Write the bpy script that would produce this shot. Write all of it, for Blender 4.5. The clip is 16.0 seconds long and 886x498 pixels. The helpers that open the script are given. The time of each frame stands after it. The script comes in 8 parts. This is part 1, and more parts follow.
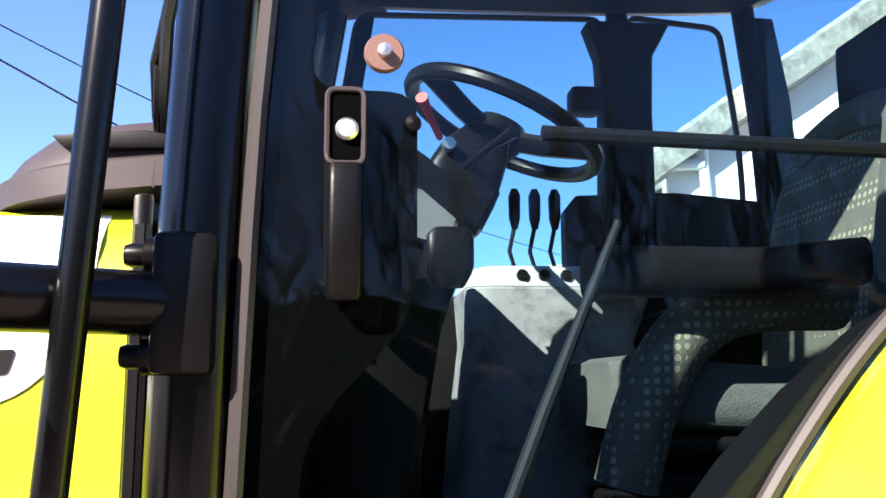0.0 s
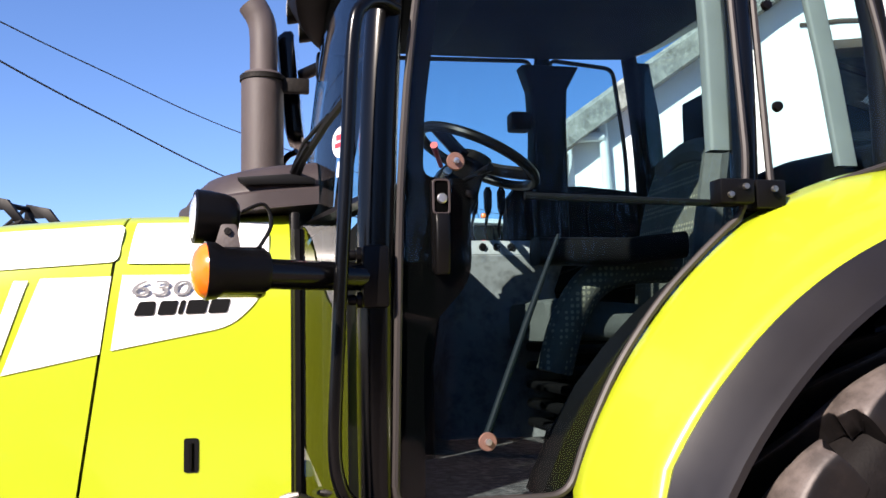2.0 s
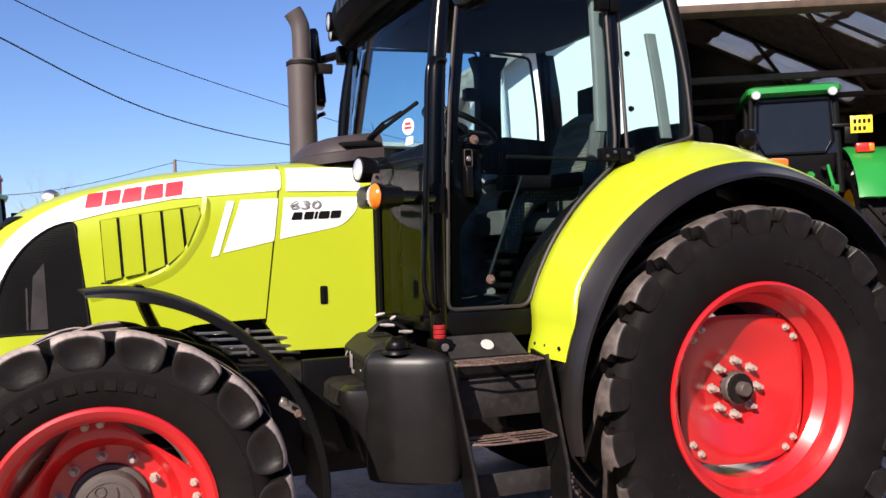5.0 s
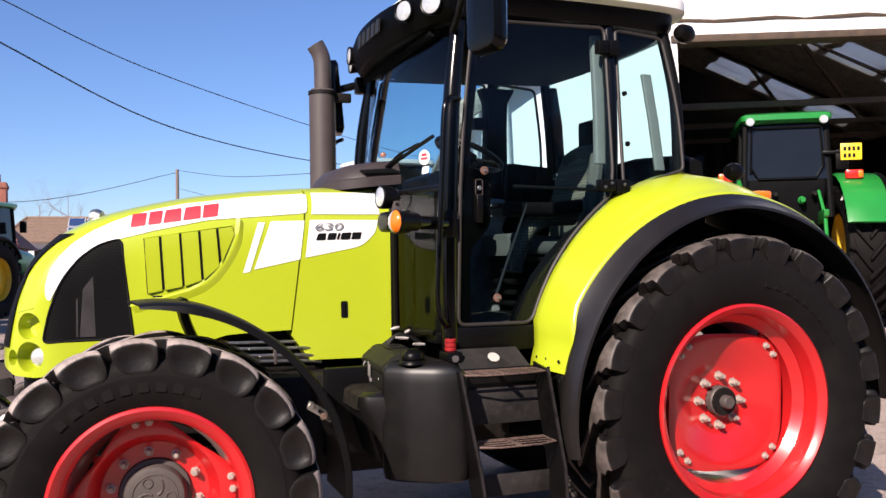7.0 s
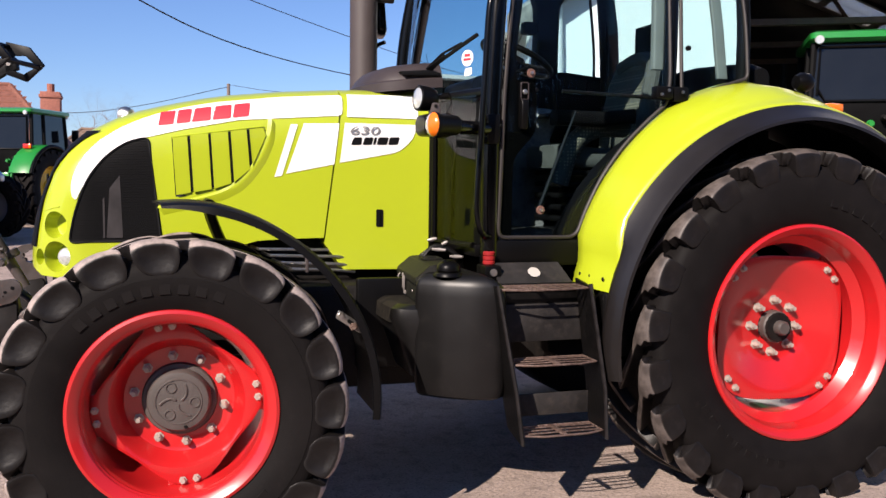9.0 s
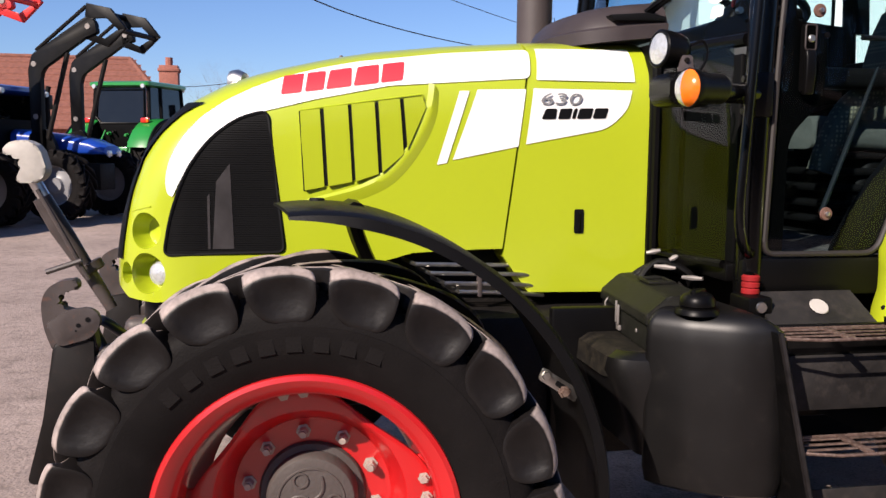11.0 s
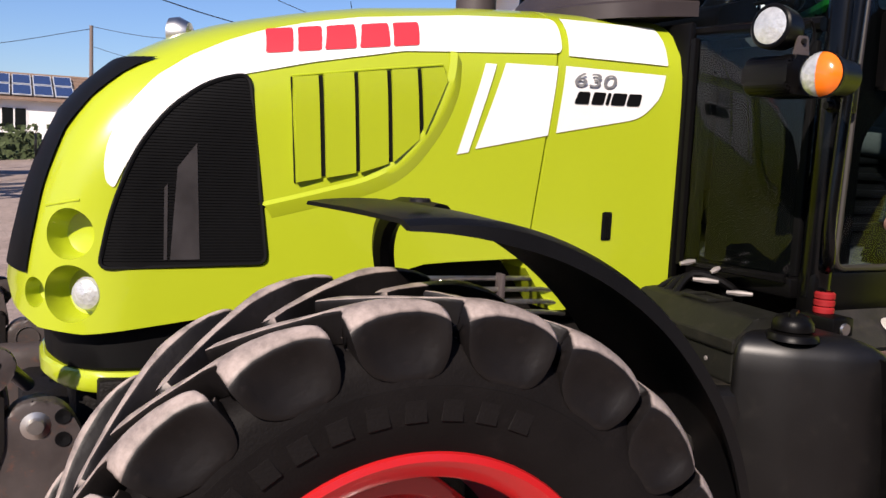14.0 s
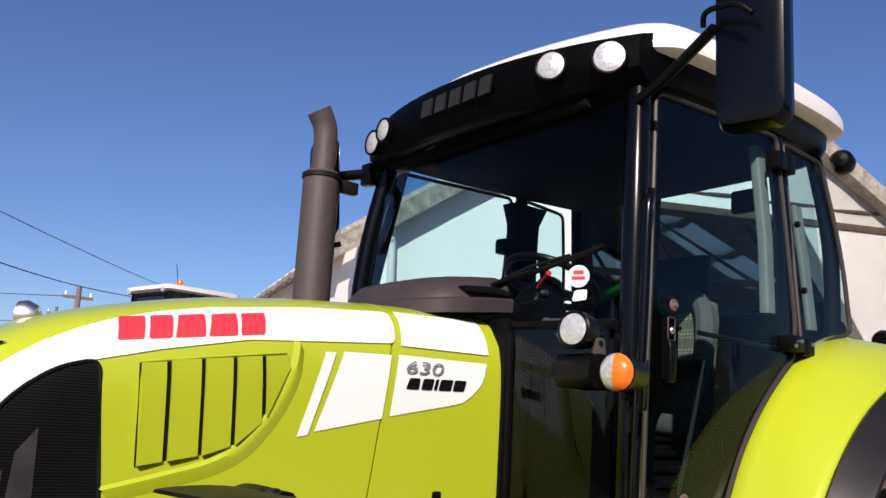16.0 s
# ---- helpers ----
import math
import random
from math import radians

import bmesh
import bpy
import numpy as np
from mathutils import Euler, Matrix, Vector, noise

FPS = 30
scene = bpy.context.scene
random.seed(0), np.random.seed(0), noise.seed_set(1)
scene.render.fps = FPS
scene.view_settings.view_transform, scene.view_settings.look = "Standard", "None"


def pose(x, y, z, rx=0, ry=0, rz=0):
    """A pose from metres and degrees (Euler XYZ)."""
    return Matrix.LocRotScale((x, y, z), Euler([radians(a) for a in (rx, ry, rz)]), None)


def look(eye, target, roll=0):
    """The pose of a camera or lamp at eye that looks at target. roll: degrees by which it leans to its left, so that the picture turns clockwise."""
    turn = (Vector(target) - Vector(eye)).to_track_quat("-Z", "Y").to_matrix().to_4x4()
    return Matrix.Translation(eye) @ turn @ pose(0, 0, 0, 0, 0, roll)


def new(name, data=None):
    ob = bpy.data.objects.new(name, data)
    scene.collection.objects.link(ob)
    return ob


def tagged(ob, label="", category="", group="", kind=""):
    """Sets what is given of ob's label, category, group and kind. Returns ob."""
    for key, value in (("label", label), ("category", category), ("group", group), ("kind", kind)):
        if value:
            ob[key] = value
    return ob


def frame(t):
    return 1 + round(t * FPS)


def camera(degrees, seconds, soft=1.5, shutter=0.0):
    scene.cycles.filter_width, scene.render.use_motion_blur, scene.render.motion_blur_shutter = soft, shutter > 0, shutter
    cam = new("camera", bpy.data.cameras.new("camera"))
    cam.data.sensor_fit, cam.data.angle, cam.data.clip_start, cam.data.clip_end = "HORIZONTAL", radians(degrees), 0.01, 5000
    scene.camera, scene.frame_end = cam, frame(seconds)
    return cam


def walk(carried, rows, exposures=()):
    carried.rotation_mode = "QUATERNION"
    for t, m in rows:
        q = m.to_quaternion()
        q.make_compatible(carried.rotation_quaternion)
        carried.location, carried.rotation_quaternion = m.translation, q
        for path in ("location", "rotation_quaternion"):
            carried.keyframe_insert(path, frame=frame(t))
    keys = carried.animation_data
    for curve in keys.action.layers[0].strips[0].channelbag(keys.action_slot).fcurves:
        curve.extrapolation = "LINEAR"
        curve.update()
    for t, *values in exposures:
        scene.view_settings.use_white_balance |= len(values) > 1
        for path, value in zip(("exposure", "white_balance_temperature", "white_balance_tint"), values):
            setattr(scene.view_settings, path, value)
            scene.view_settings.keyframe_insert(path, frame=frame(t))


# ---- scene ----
cam = camera(53.5, 16.0)
PATH = [
    (0, (-1.262, -1.729, 1.652), (-1.053, 0.2365, 1.954), -0.2),
    (0.5, (-1.311, -1.884, 1.632), (-1.0235, 0.075, 1.914), -0.8),
    (1, (-1.361, -2.104, 1.634), (-0.957, -0.164, 1.913), -2.1),
    (1.5, (-1.431, -2.423, 1.634), (-1.1, -0.462, 1.849), -0.7),
    (2, (-1.675, -2.769, 1.609), (-1.254, -0.823, 1.793), -1.1),
    (2.5, (-1.877, -3.105, 1.587), (-1.515, -1.143, 1.726), 0.0),
    (3, (-2.069, -3.429, 1.567), (-1.555, -1.501, 1.69), -0.9),
    (3.5, (-2.254, -3.755, 1.589), (-1.622, -1.86, 1.671), -2.0),
    (4, (-2.399, -4.06, 1.562), (-1.749, -2.169, 1.612), -1.4),
    (4.5, (-2.567, -4.3, 1.54), (-1.889, -2.418, 1.567), -1.2),
    (4.7, (-2.645, -4.377, 1.525), (-1.945, -2.503, 1.52), -1.8),
    (6.8, (-2.949, -4.823, 1.566), (-2.253, -2.948, 1.548), -1.0),
    (7, (-2.943, -4.825, 1.565), (-2.239, -2.953, 1.584), -0.8),
    (7.5, (-2.919, -4.854, 1.574), (-2.22, -2.981, 1.643), -1.1),
    (8, (-2.892, -4.854, 1.558), (-2.199, -2.978, 1.585), -0.5),
    (8.3, (-2.877, -4.851, 1.539), (-2.186, -2.974, 1.511), 0.5),
    (8.5, (-2.859, -4.818, 1.529), (-2.181, -2.938, 1.45), 0.6),
    (9, (-2.825, -4.63, 1.499), (-2.228, -2.728, 1.341), 0.7),
    (9.5, (-2.829, -4.349, 1.502), (-2.312, -2.426, 1.313), -0.2),
    (9.6, (-2.816, -4.327, 1.511), (-2.341, -2.395, 1.303), -0.2),
    (10, (-2.79, -4.035, 1.51), (-2.404, -2.085, 1.287), 1.0),
    (10.2, (-2.788, -3.899, 1.525), (-2.449, -1.94, 1.309), 0.9),
    (12.3, (-3.052, -2.743, 1.561), (-2.607, -0.809, 1.321), 0.9),
    (12.5, (-3.065, -2.702, 1.554), (-2.601, -0.77, 1.33), 1.3),
    (13, (-3.194, -2.608, 1.551), (-2.556, -0.721, 1.378), 1.6),
    (13.5, (-3.318, -2.554, 1.55), (-2.537, -0.721, 1.376), 1.8),
    (14, (-3.438, -2.555, 1.525), (-2.554, -0.777, 1.289), 2.8),
    (14.5, (-3.539, -2.615, 1.516), (-2.604, -0.861, 1.3), 3.4),
    (15, (-3.602, -2.617, 1.554), (-2.578, -0.899, 1.564), 3.2),
    (15.5, (-3.63, -2.632, 1.58), (-2.508, -1.003, 1.874), 3.8),
    (16, (-3.587, -2.699, 1.582), (-2.403, -1.131, 1.956), 3.4),
]
walk(cam, [(t, look(eye, target, roll)) for t, eye, target, roll in PATH], exposures=[(0, 2.2), (0.5, 2.05), (1.5, 1.55), (3, 1.2), (4.5, 1.0), (7, 0.9), (9, 0.8), (10, 0.75), (12.5, 0.7), (14, 0.6), (15, 0.5), (16, 0.45)])

# ---- world and light ----
SUN_DIR = Vector((-0.60, -0.56, 0.57)).normalized()
world = bpy.data.worlds.new("sky")
scene.world = world
world.use_nodes = True
wn = world.node_tree
sky = wn.nodes.new("ShaderNodeTexSky")
sky.sky_type, sky.sun_disc = "NISHITA", False
sky.sun_elevation = math.asin(SUN_DIR.z)
sky.sun_rotation = math.atan2(SUN_DIR.x, SUN_DIR.y)
sky.air_density, sky.dust_density, sky.ozone_density = 1.0, 0.1, 3.0
hue = wn.nodes.new("ShaderNodeMix")
hue.data_type, hue.blend_type = "RGBA", "MULTIPLY"
hue.inputs["Factor"].default_value = 1.0
hue.inputs["B"].default_value = (0.88, 1.0, 1.38, 1)
wn.links.new(sky.outputs[0], hue.inputs["A"])
wn.links.new(hue.outputs["Result"], wn.nodes["Background"].inputs[0])
wn.nodes["Background"].inputs[1].default_value = 0.057
sun = new("sun", bpy.data.lights.new("sun", "SUN"))
sun.data.energy, sun.data.angle, sun.data.color = 5.15, radians(0.53), (1.0, 0.865, 0.765)
sun.matrix_world = look(SUN_DIR * 30, (0, 0, 0))


# ---- materials ----
def material(name, color, rough=0.5, metal=0.0, vary=0.12, scale=3.0, bump=0.0, bump_scale=60.0, coat=0.0, dirt=None, dirt_at=0.62, per_piece=0.0, spec=0.5):
    m = bpy.data.materials.new(name)
    m.use_nodes = True
    t = m.node_tree
    b = t.nodes["Principled BSDF"]
    co = t.nodes.new("ShaderNodeTexCoord")
    n1 = t.nodes.new("ShaderNodeTexNoise")
    n1.inputs["Scale"].default_value, n1.inputs["Detail"].default_value = scale, 8
    t.links.new(co.outputs["Object"], n1.inputs["Vector"])
    ramp = t.nodes.new("ShaderNodeValToRGB")
    ramp.color_ramp.elements[0].position, ramp.color_ramp.elements[1].position = 0.3, 0.7
    ramp.color_ramp.elements[0].color = [c * (1 - vary) for c in color] + [1]
    ramp.color_ramp.elements[1].color = [min(1, c * (1 + vary)) for c in color] + [1]
    t.links.new(n1.outputs["Fac"], ramp.inputs["Fac"])
    out = ramp.outputs["Color"]
    if dirt:
        n2 = t.nodes.new("ShaderNodeTexNoise")
        n2.inputs["Scale"].default_value, n2.inputs["Detail"].default_value, n2.inputs["Roughness"].default_value = scale * 2.7, 10, 0.7
        t.links.new(co.outputs["Object"], n2.inputs["Vector"])
        r2 = t.nodes.new("ShaderNodeValToRGB")
        r2.color_ramp.elements[0].position, r2.color_ramp.elements[1].position = dirt_at - 0.12, dirt_at + 0.12
        t.links.new(n2.outputs["Fac"], r2.inputs["Fac"])
        mx = t.nodes.new("ShaderNodeMix")
        mx.data_type = "RGBA"
        t.links.new(r2.outputs["Color"], mx.inputs["Factor"])
        t.links.new(out, mx.inputs["A"])
        mx.inputs["B"].default_value = (*dirt, 1)
        out = mx.outputs["Result"]
    if per_piece:
        oi = t.nodes.new("ShaderNodeObjectInfo")
        hs = t.nodes.new("ShaderNodeHueSaturation")
        mr = t.nodes.new("ShaderNodeMapRange")
        mr.inputs["To Min"].default_value, mr.inputs["To Max"].default_value = 1 - per_piece, 1 + per_piece
        t.links.new(oi.outputs["Random"], mr.inputs["Value"])
        t.links.new(mr.outputs["Result"], hs.inputs["Value"])
        t.links.new(out, hs.inputs["Color"])
        out = hs.outputs["Color"]
    t.links.new(out, b.inputs["Base Color"])
    rr = t.nodes.new("ShaderNodeMapRange")
    rr.inputs["To Min"].default_value, rr.inputs["To Max"].default_value = max(0.02, rough * 0.8), min(1, rough * 1.2)
    t.links.new(n1.outputs["Fac"], rr.inputs["Value"])
    t.links.new(rr.outputs["Result"], b.inputs["Roughness"])
    b.inputs["Metallic"].default_value = metal
    b.inputs["Specular IOR Level"].default_value = spec
    b.inputs["Coat Weight"].default_value = coat
    b.inputs["Coat Roughness"].default_value = 0.08
    if bump:
        nb = t.nodes.new("ShaderNodeTexNoise")
        nb.inputs["Scale"].default_value, nb.inputs["Detail"].default_value = bump_scale, 6
        t.links.new(co.outputs["Object"], nb.inputs["Vector"])
        bp = t.nodes.new("ShaderNodeBump")
        bp.inputs["Strength"].default_value, bp.inputs["Distance"].default_value = bump, 0.01
        t.links.new(nb.outputs["Fac"], bp.inputs["Height"])
        t.links.new(bp.outputs["Normal"], b.inputs["Normal"])
    return m


def glass(name, tint, rough=0.0, straight=0.015):
    """Thin pane: mostly clear with a tint, and a mirror's gloss that grows towards a grazing view; straight: its share head on."""
    m = bpy.data.materials.new(name)
    m.use_nodes = True
    t = m.node_tree
    t.nodes.remove(t.nodes["Principled BSDF"])
    tr = t.nodes.new("ShaderNodeBsdfTransparent")
    tr.inputs["Color"].default_value = (*tint, 1)
    gl = t.nodes.new("ShaderNodeBsdfGlossy")
    gl.inputs["Roughness"].default_value = rough
    lw = t.nodes.new("ShaderNodeLayerWeight")
    lw.inputs["Blend"].default_value = 0.5
    pw = t.nodes.new("ShaderNodeMath")
    pw.operation = "POWER"
    pw.inputs[1].default_value = 4.5
    t.links.new(lw.outputs["Facing"], pw.inputs[0])
    ad = t.nodes.new("ShaderNodeMath")
    ad.operation = "MULTIPLY_ADD"
    ad.inputs[1].default_value, ad.inputs[2].default_value = 0.7, straight
    t.links.new(pw.outputs[0], ad.inputs[0])
    mx = t.nodes.new("ShaderNodeMixShader")
    t.links.new(ad.outputs[0], mx.inputs[0])
    t.links.new(tr.outputs[0], mx.inputs[1])
    t.links.new(gl.outputs[0], mx.inputs[2])
    t.links.new(mx.outputs[0], t.nodes["Material Output"].inputs["Surface"])
    return m


def tread_material(name, dust):
    """Tyre rubber whose outward running faces are pale with yard dust."""
    m = material(name, (0.0062, 0.0052, 0.0052), 0.48, vary=0.45, scale=9, bump=0.10, bump_scale=60, dirt=(0.018, 0.0145, 0.014), dirt_at=0.68, spec=0.25)
    t = m.node_tree
    b = t.nodes["Principled BSDF"]
    co = t.nodes.new("ShaderNodeTexCoord")
    flat = t.nodes.new("ShaderNodeVectorMath")
    flat.operation = "MULTIPLY"
    flat.inputs[1].default_value = (1, 0, 1)
    t.links.new(co.outputs["Object"], flat.inputs[0])
    unit = t.nodes.new("ShaderNodeVectorMath")
    unit.operation = "NORMALIZE"
    t.links.new(flat.outputs[0], unit.inputs[0])
    ln = t.nodes.new("ShaderNodeVectorMath")
    ln.operation = "DOT_PRODUCT"
    t.links.new(unit.outputs[0], ln.inputs[0])
    t.links.new(co.outputs["Normal"], ln.inputs[1])
    mr = t.nodes.new("ShaderNodeMapRange")
    mr.inputs["From Min"].default_value, mr.inputs["From Max"].default_value = 0.40, 0.66
    mr.inputs["To Max"].default_value = dust
    t.links.new(ln.outputs["Value"], mr.inputs["Value"])
    nz = t.nodes.new("ShaderNodeTexNoise")
    nz.inputs["Scale"].default_value, nz.inputs["Detail"].default_value, nz.inputs["Roughness"].default_value = 14, 8, 0.65
    t.links.new(co.outputs["Object"], nz.inputs["Vector"])
    n2 = t.nodes.new("ShaderNodeMapRange")
    n2.inputs["From Min"].default_value, n2.inputs["From Max"].default_value = 0.38, 0.58
    n2.inputs["To Min"].default_value = 0.45
    t.links.new(nz.outputs["Fac"], n2.inputs["Value"])
    mul = t.nodes.new("ShaderNodeMath")
    mul.operation = "MULTIPLY"
    t.links.new(mr.outputs[0], mul.inputs[0])
    t.links.new(n2.outputs[0], mul.inputs[1])
    mx = t.nodes.new("ShaderNodeMix")
    mx.data_type = "RGBA"
    old = b.inputs["Base Color"].links[0].from_socket
    t.links.new(mul.outputs[0], mx.inputs["Factor"])
    t.links.new(old, mx.inputs["A"])
    mx.inputs["B"].default_value = (0.52, 0.43, 0.39, 1)
    t.links.new(mx.outputs["Result"], b.inputs["Base Color"])
    return m


def dotted_cloth(name, ground, dots):
    """Seat cloth with rows of small pale dots."""
    m = material(name, ground, 0.95, vary=0.2, scale=40, bump=0.3, bump_scale=260)
    t = m.node_tree
    b = t.nodes["Principled BSDF"]
    co = t.nodes.new("ShaderNodeTexCoord")
    vo = t.nodes.new("ShaderNodeTexVoronoi")
    vo.inputs["Scale"].default_value, vo.inputs["Randomness"].default_value = 55, 0.1
    t.links.new(co.outputs["Object"], vo.inputs["Vector"])
    st = t.nodes.new("ShaderNodeMath")
    st.operation = "LESS_THAN"
    st.inputs[1].default_value = 0.32
    t.links.new(vo.outputs["Distance"], st.inputs[0])
    mx = t.nodes.new("ShaderNodeMix")
    mx.data_type = "RGBA"
    old = b.inputs["Base Color"].links[0].from_socket
    t.links.new(st.outputs[0], mx.inputs["Factor"])
    t.links.new(old, mx.inputs["A"])
    mx.inputs["B"].default_value = (*dots, 1)
    t.links.new(mx.outputs["Result"], b.inputs["Base Color"])
    return m


SEED_GREEN = material("lime_paint", (0.375, 0.445, 0.016), 0.30, vary=0.03, scale=1.5, coat=0.6)
WHITE = material("white_decal", (0.80, 0.80, 0.78), 0.35, vary=0.02, coat=0.4)
RED_DECAL = material("red_decal", (0.62, 0.035, 0.05), 0.4, vary=0.03)
BLACK_DECAL = material("black_decal", (0.004, 0.004, 0.0045), 0.5, spec=0.15)
GREY_DECAL = material("grey_decal", (0.20, 0.20, 0.21), 0.4)
RIM_RED = material("red_rim_paint", (0.43, 0.010, 0.012), 0.30, vary=0.06, scale=4, coat=0.6, dirt=(0.30, 0.03, 0.024), dirt_at=0.72)
RUBBER = material("tyre_rubber", (0.0055, 0.0045, 0.0045), 0.7, vary=0.25, scale=9, bump=0.15, bump_scale=180, dirt=(0.011, 0.009, 0.0088), dirt_at=0.68, spec=0.12)
LUG_FRONT = tread_material("front_tread_rubber", 0.68)
# rear dust held low: the darker tread stands in for the flare's shade
LUG_REAR = tread_material("rear_tread_rubber", 0.18)
PLASTIC = material("black_plastic", (0.0028, 0.0026, 0.0027), 0.36, vary=0.15, scale=8, bump=0.04, bump_scale=250, spec=0.13)
VISOR = material("matt_black_visor", (0.0013, 0.0013, 0.0014), 0.5, vary=0.1, spec=0.05)
FLARE = material("satin_black_flare", (0.009, 0.0075, 0.0073), 0.36, vary=0.12, scale=4, bump=0.015, bump_scale=250, spec=0.5)
GLOSS_BLACK = material("gloss_black_paint", (0.002, 0.002, 0.0022), 0.2, vary=0.1, spec=0.25)
STEEL_DARK = material("dark_cast_steel", (0.008, 0.007, 0.0066), 0.6, vary=0.25, scale=12, bump=0.3, bump_scale=120, dirt=(0.024, 0.018, 0.015), dirt_at=0.66, spec=0.15)
GREY_IRON = material("grey_brown_hub_paint", (0.065, 0.054, 0.05), 0.55, vary=0.15, scale=9, bump=0.2, bump_scale=90)
NUT = material("dusty_zinc_nut", (0.40, 0.34, 0.30), 0.5, 0.35, vary=0.2, scale=40)
STEEL = material("bright_steel", (0.62, 0.6, 0.57), 0.35, 1.0, vary=0.15, scale=20)
EXHAUST = material("brown_grey_exhaust_paint", (0.055, 0.043, 0.042), 0.6, vary=0.12, scale=7, bump=0.1, bump_scale=150)
GRILLE = material("black_mesh", (0.0035, 0.0035, 0.0038), 0.6, vary=0.2, spec=0.12)
GLASS = glass("tinted_cab_glass", (0.61, 0.78, 0.82), 0.0, 0.026)
SCREEN_GLASS = glass("windscreen_glass", (0.65, 0.78, 0.80), 0.0, 0.010)
REAR_GLASS = glass("rear_cab_glass", (0.60, 0.74, 0.75), 0.0, 0.008)
LOWER_GLASS = glass("dark_lower_glass", (0.40, 0.50, 0.48), 0.0, 0.032)
CHROME = material("reflector_chrome", (0.85, 0.85, 0.86), 0.15, 1.0, vary=0.05)
AMBER = material("amber_lens", (0.75, 0.16, 0.01), 0.2, vary=0.08, scale=40, coat=0.5)
RED_LENS = material("red_lens", (0.6, 0.02, 0.01), 0.2, coat=0.5)
LENS = material("white_lamp_lens", (0.55, 0.56, 0.55), 0.12, 0.35, vary=0.15, scale=60, bump=0.4, bump_scale=90, coat=0.6)
# a grey lining taken to near-black: the cab's shade is in the colour
LINING_SHADE = material("grey_cab_lining", (0.006, 0.0065, 0.007), 0.85, vary=0.1, scale=10, bump=0.1, bump_scale=200, spec=0.04)
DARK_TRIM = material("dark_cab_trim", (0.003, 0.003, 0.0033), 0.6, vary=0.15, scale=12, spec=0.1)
FRIT = material("black_glass_print", (0.0008, 0.0008, 0.0009), 0.9, spec=0.02)
FABRIC = dotted_cloth("seat_fabric", (0.07, 0.075, 0.06), (0.20, 0.20, 0.14))
MAT_FLOOR = material("rubber_floor_mat", (0.02, 0.02, 0.021), 0.8, vary=0.3, scale=14, bump=0.5, bump_scale=110, dirt=(0.16, 0.15, 0.14), dirt_at=0.58)
RED_PAINT = material("red_plastic", (0.5, 0.02, 0.02), 0.4)
RED_RUBBER = material("dusty_red_rubber", (0.22, 0.010, 0.012), 0.6, vary=0.2, scale=20, spec=0.2)
GREEN_JD = material("tractor_green", (0.015, 0.20, 0.03), 0.3, vary=0.08, coat=0.5)
YELLOW_JD = material("tractor_yellow", (0.62, 0.40, 0.02), 0.4, vary=0.08)
BLUE = material("tractor_blue", (0.008, 0.045, 0.30), 0.3, vary=0.08, coat=0.5)
def yard_material():
    """Dusty concrete: broad worn patches, small stains and a fine speckle of grit."""
    m = material("dusty_yard_concrete", (0.325, 0.258, 0.225), 0.92, vary=0.13, scale=0.7, bump=0.9, bump_scale=38, dirt=(0.23, 0.18, 0.155), dirt_at=0.6, spec=0.2)
    t = m.node_tree
    b = t.nodes["Principled BSDF"]
    co = t.nodes.new("ShaderNodeTexCoord")
    out = b.inputs["Base Color"].links[0].from_socket
    for scale, lo, hi, dark in ((11.0, 0.50, 0.70, 0.72), (70.0, 0.52, 0.66, 0.62), (75.0, 0.60, 0.70, 1.35)):
        nz = t.nodes.new("ShaderNodeTexNoise")
        nz.inputs["Scale"].default_value, nz.inputs["Detail"].default_value = scale, 4
        t.links.new(co.outputs["Object"], nz.inputs["Vector"])
        mr = t.nodes.new("ShaderNodeMapRange")
        mr.inputs["From Min"].default_value, mr.inputs["From Max"].default_value = lo, hi
        t.links.new(nz.outputs["Fac"], mr.inputs["Value"])
        mx = t.nodes.new("ShaderNodeMix")
        mx.data_type, mx.blend_type = "RGBA", "MULTIPLY"
        t.links.new(mr.outputs[0], mx.inputs["Factor"])
        t.links.new(out, mx.inputs["A"])
        mx.inputs["B"].default_value = (dark, dark, dark, 1)
        out = mx.outputs["Result"]
    t.links.new(out, b.inputs["Base Color"])
    return m


GROUND = yard_material()
RENDER_WALL = material("white_painted_render", (0.88, 0.875, 0.84), 0.85, vary=0.04, scale=1.4, bump=0.5, bump_scale=18)
ROOF_SHEET = material("weathered_cement_roof_sheet", (0.24, 0.22, 0.19), 0.95, vary=0.35, scale=6, bump=0.7, bump_scale=30, dirt=(0.36, 0.33, 0.26), dirt_at=0.56)
TIMBER = material("old_timber", (0.07, 0.048, 0.033), 0.85, vary=0.3, scale=8, bump=0.5, bump_scale=60)
# near-black that carries the shade inside the barn, on walls, floor and goods
BARN_SHADE = material("dark_barn_interior", (0.016, 0.013, 0.011), 0.95, vary=0.3, scale=2, spec=0.1)
TILE_RED = material("red_clay_tile", (0.20, 0.075, 0.05), 0.85, vary=0.25, scale=9, per_piece=0.18)
BRICK = material("red_brick", (0.27, 0.10, 0.07), 0.9, vary=0.25, scale=14, bump=0.4, bump_scale=60)
SOLAR = material("solar_cell", (0.03, 0.05, 0.13), 0.15, vary=0.1)
BARK = material("bare_wood_twigs", (0.17, 0.13, 0.11), 0.95, vary=0.3, scale=20)
HEDGE = material("dark_hedge", (0.05, 0.07, 0.025), 0.9, vary=0.4, scale=8)
PLATE_YELLOW = material("yellow_number_plate", (0.75, 0.55, 0.02), 0.4)

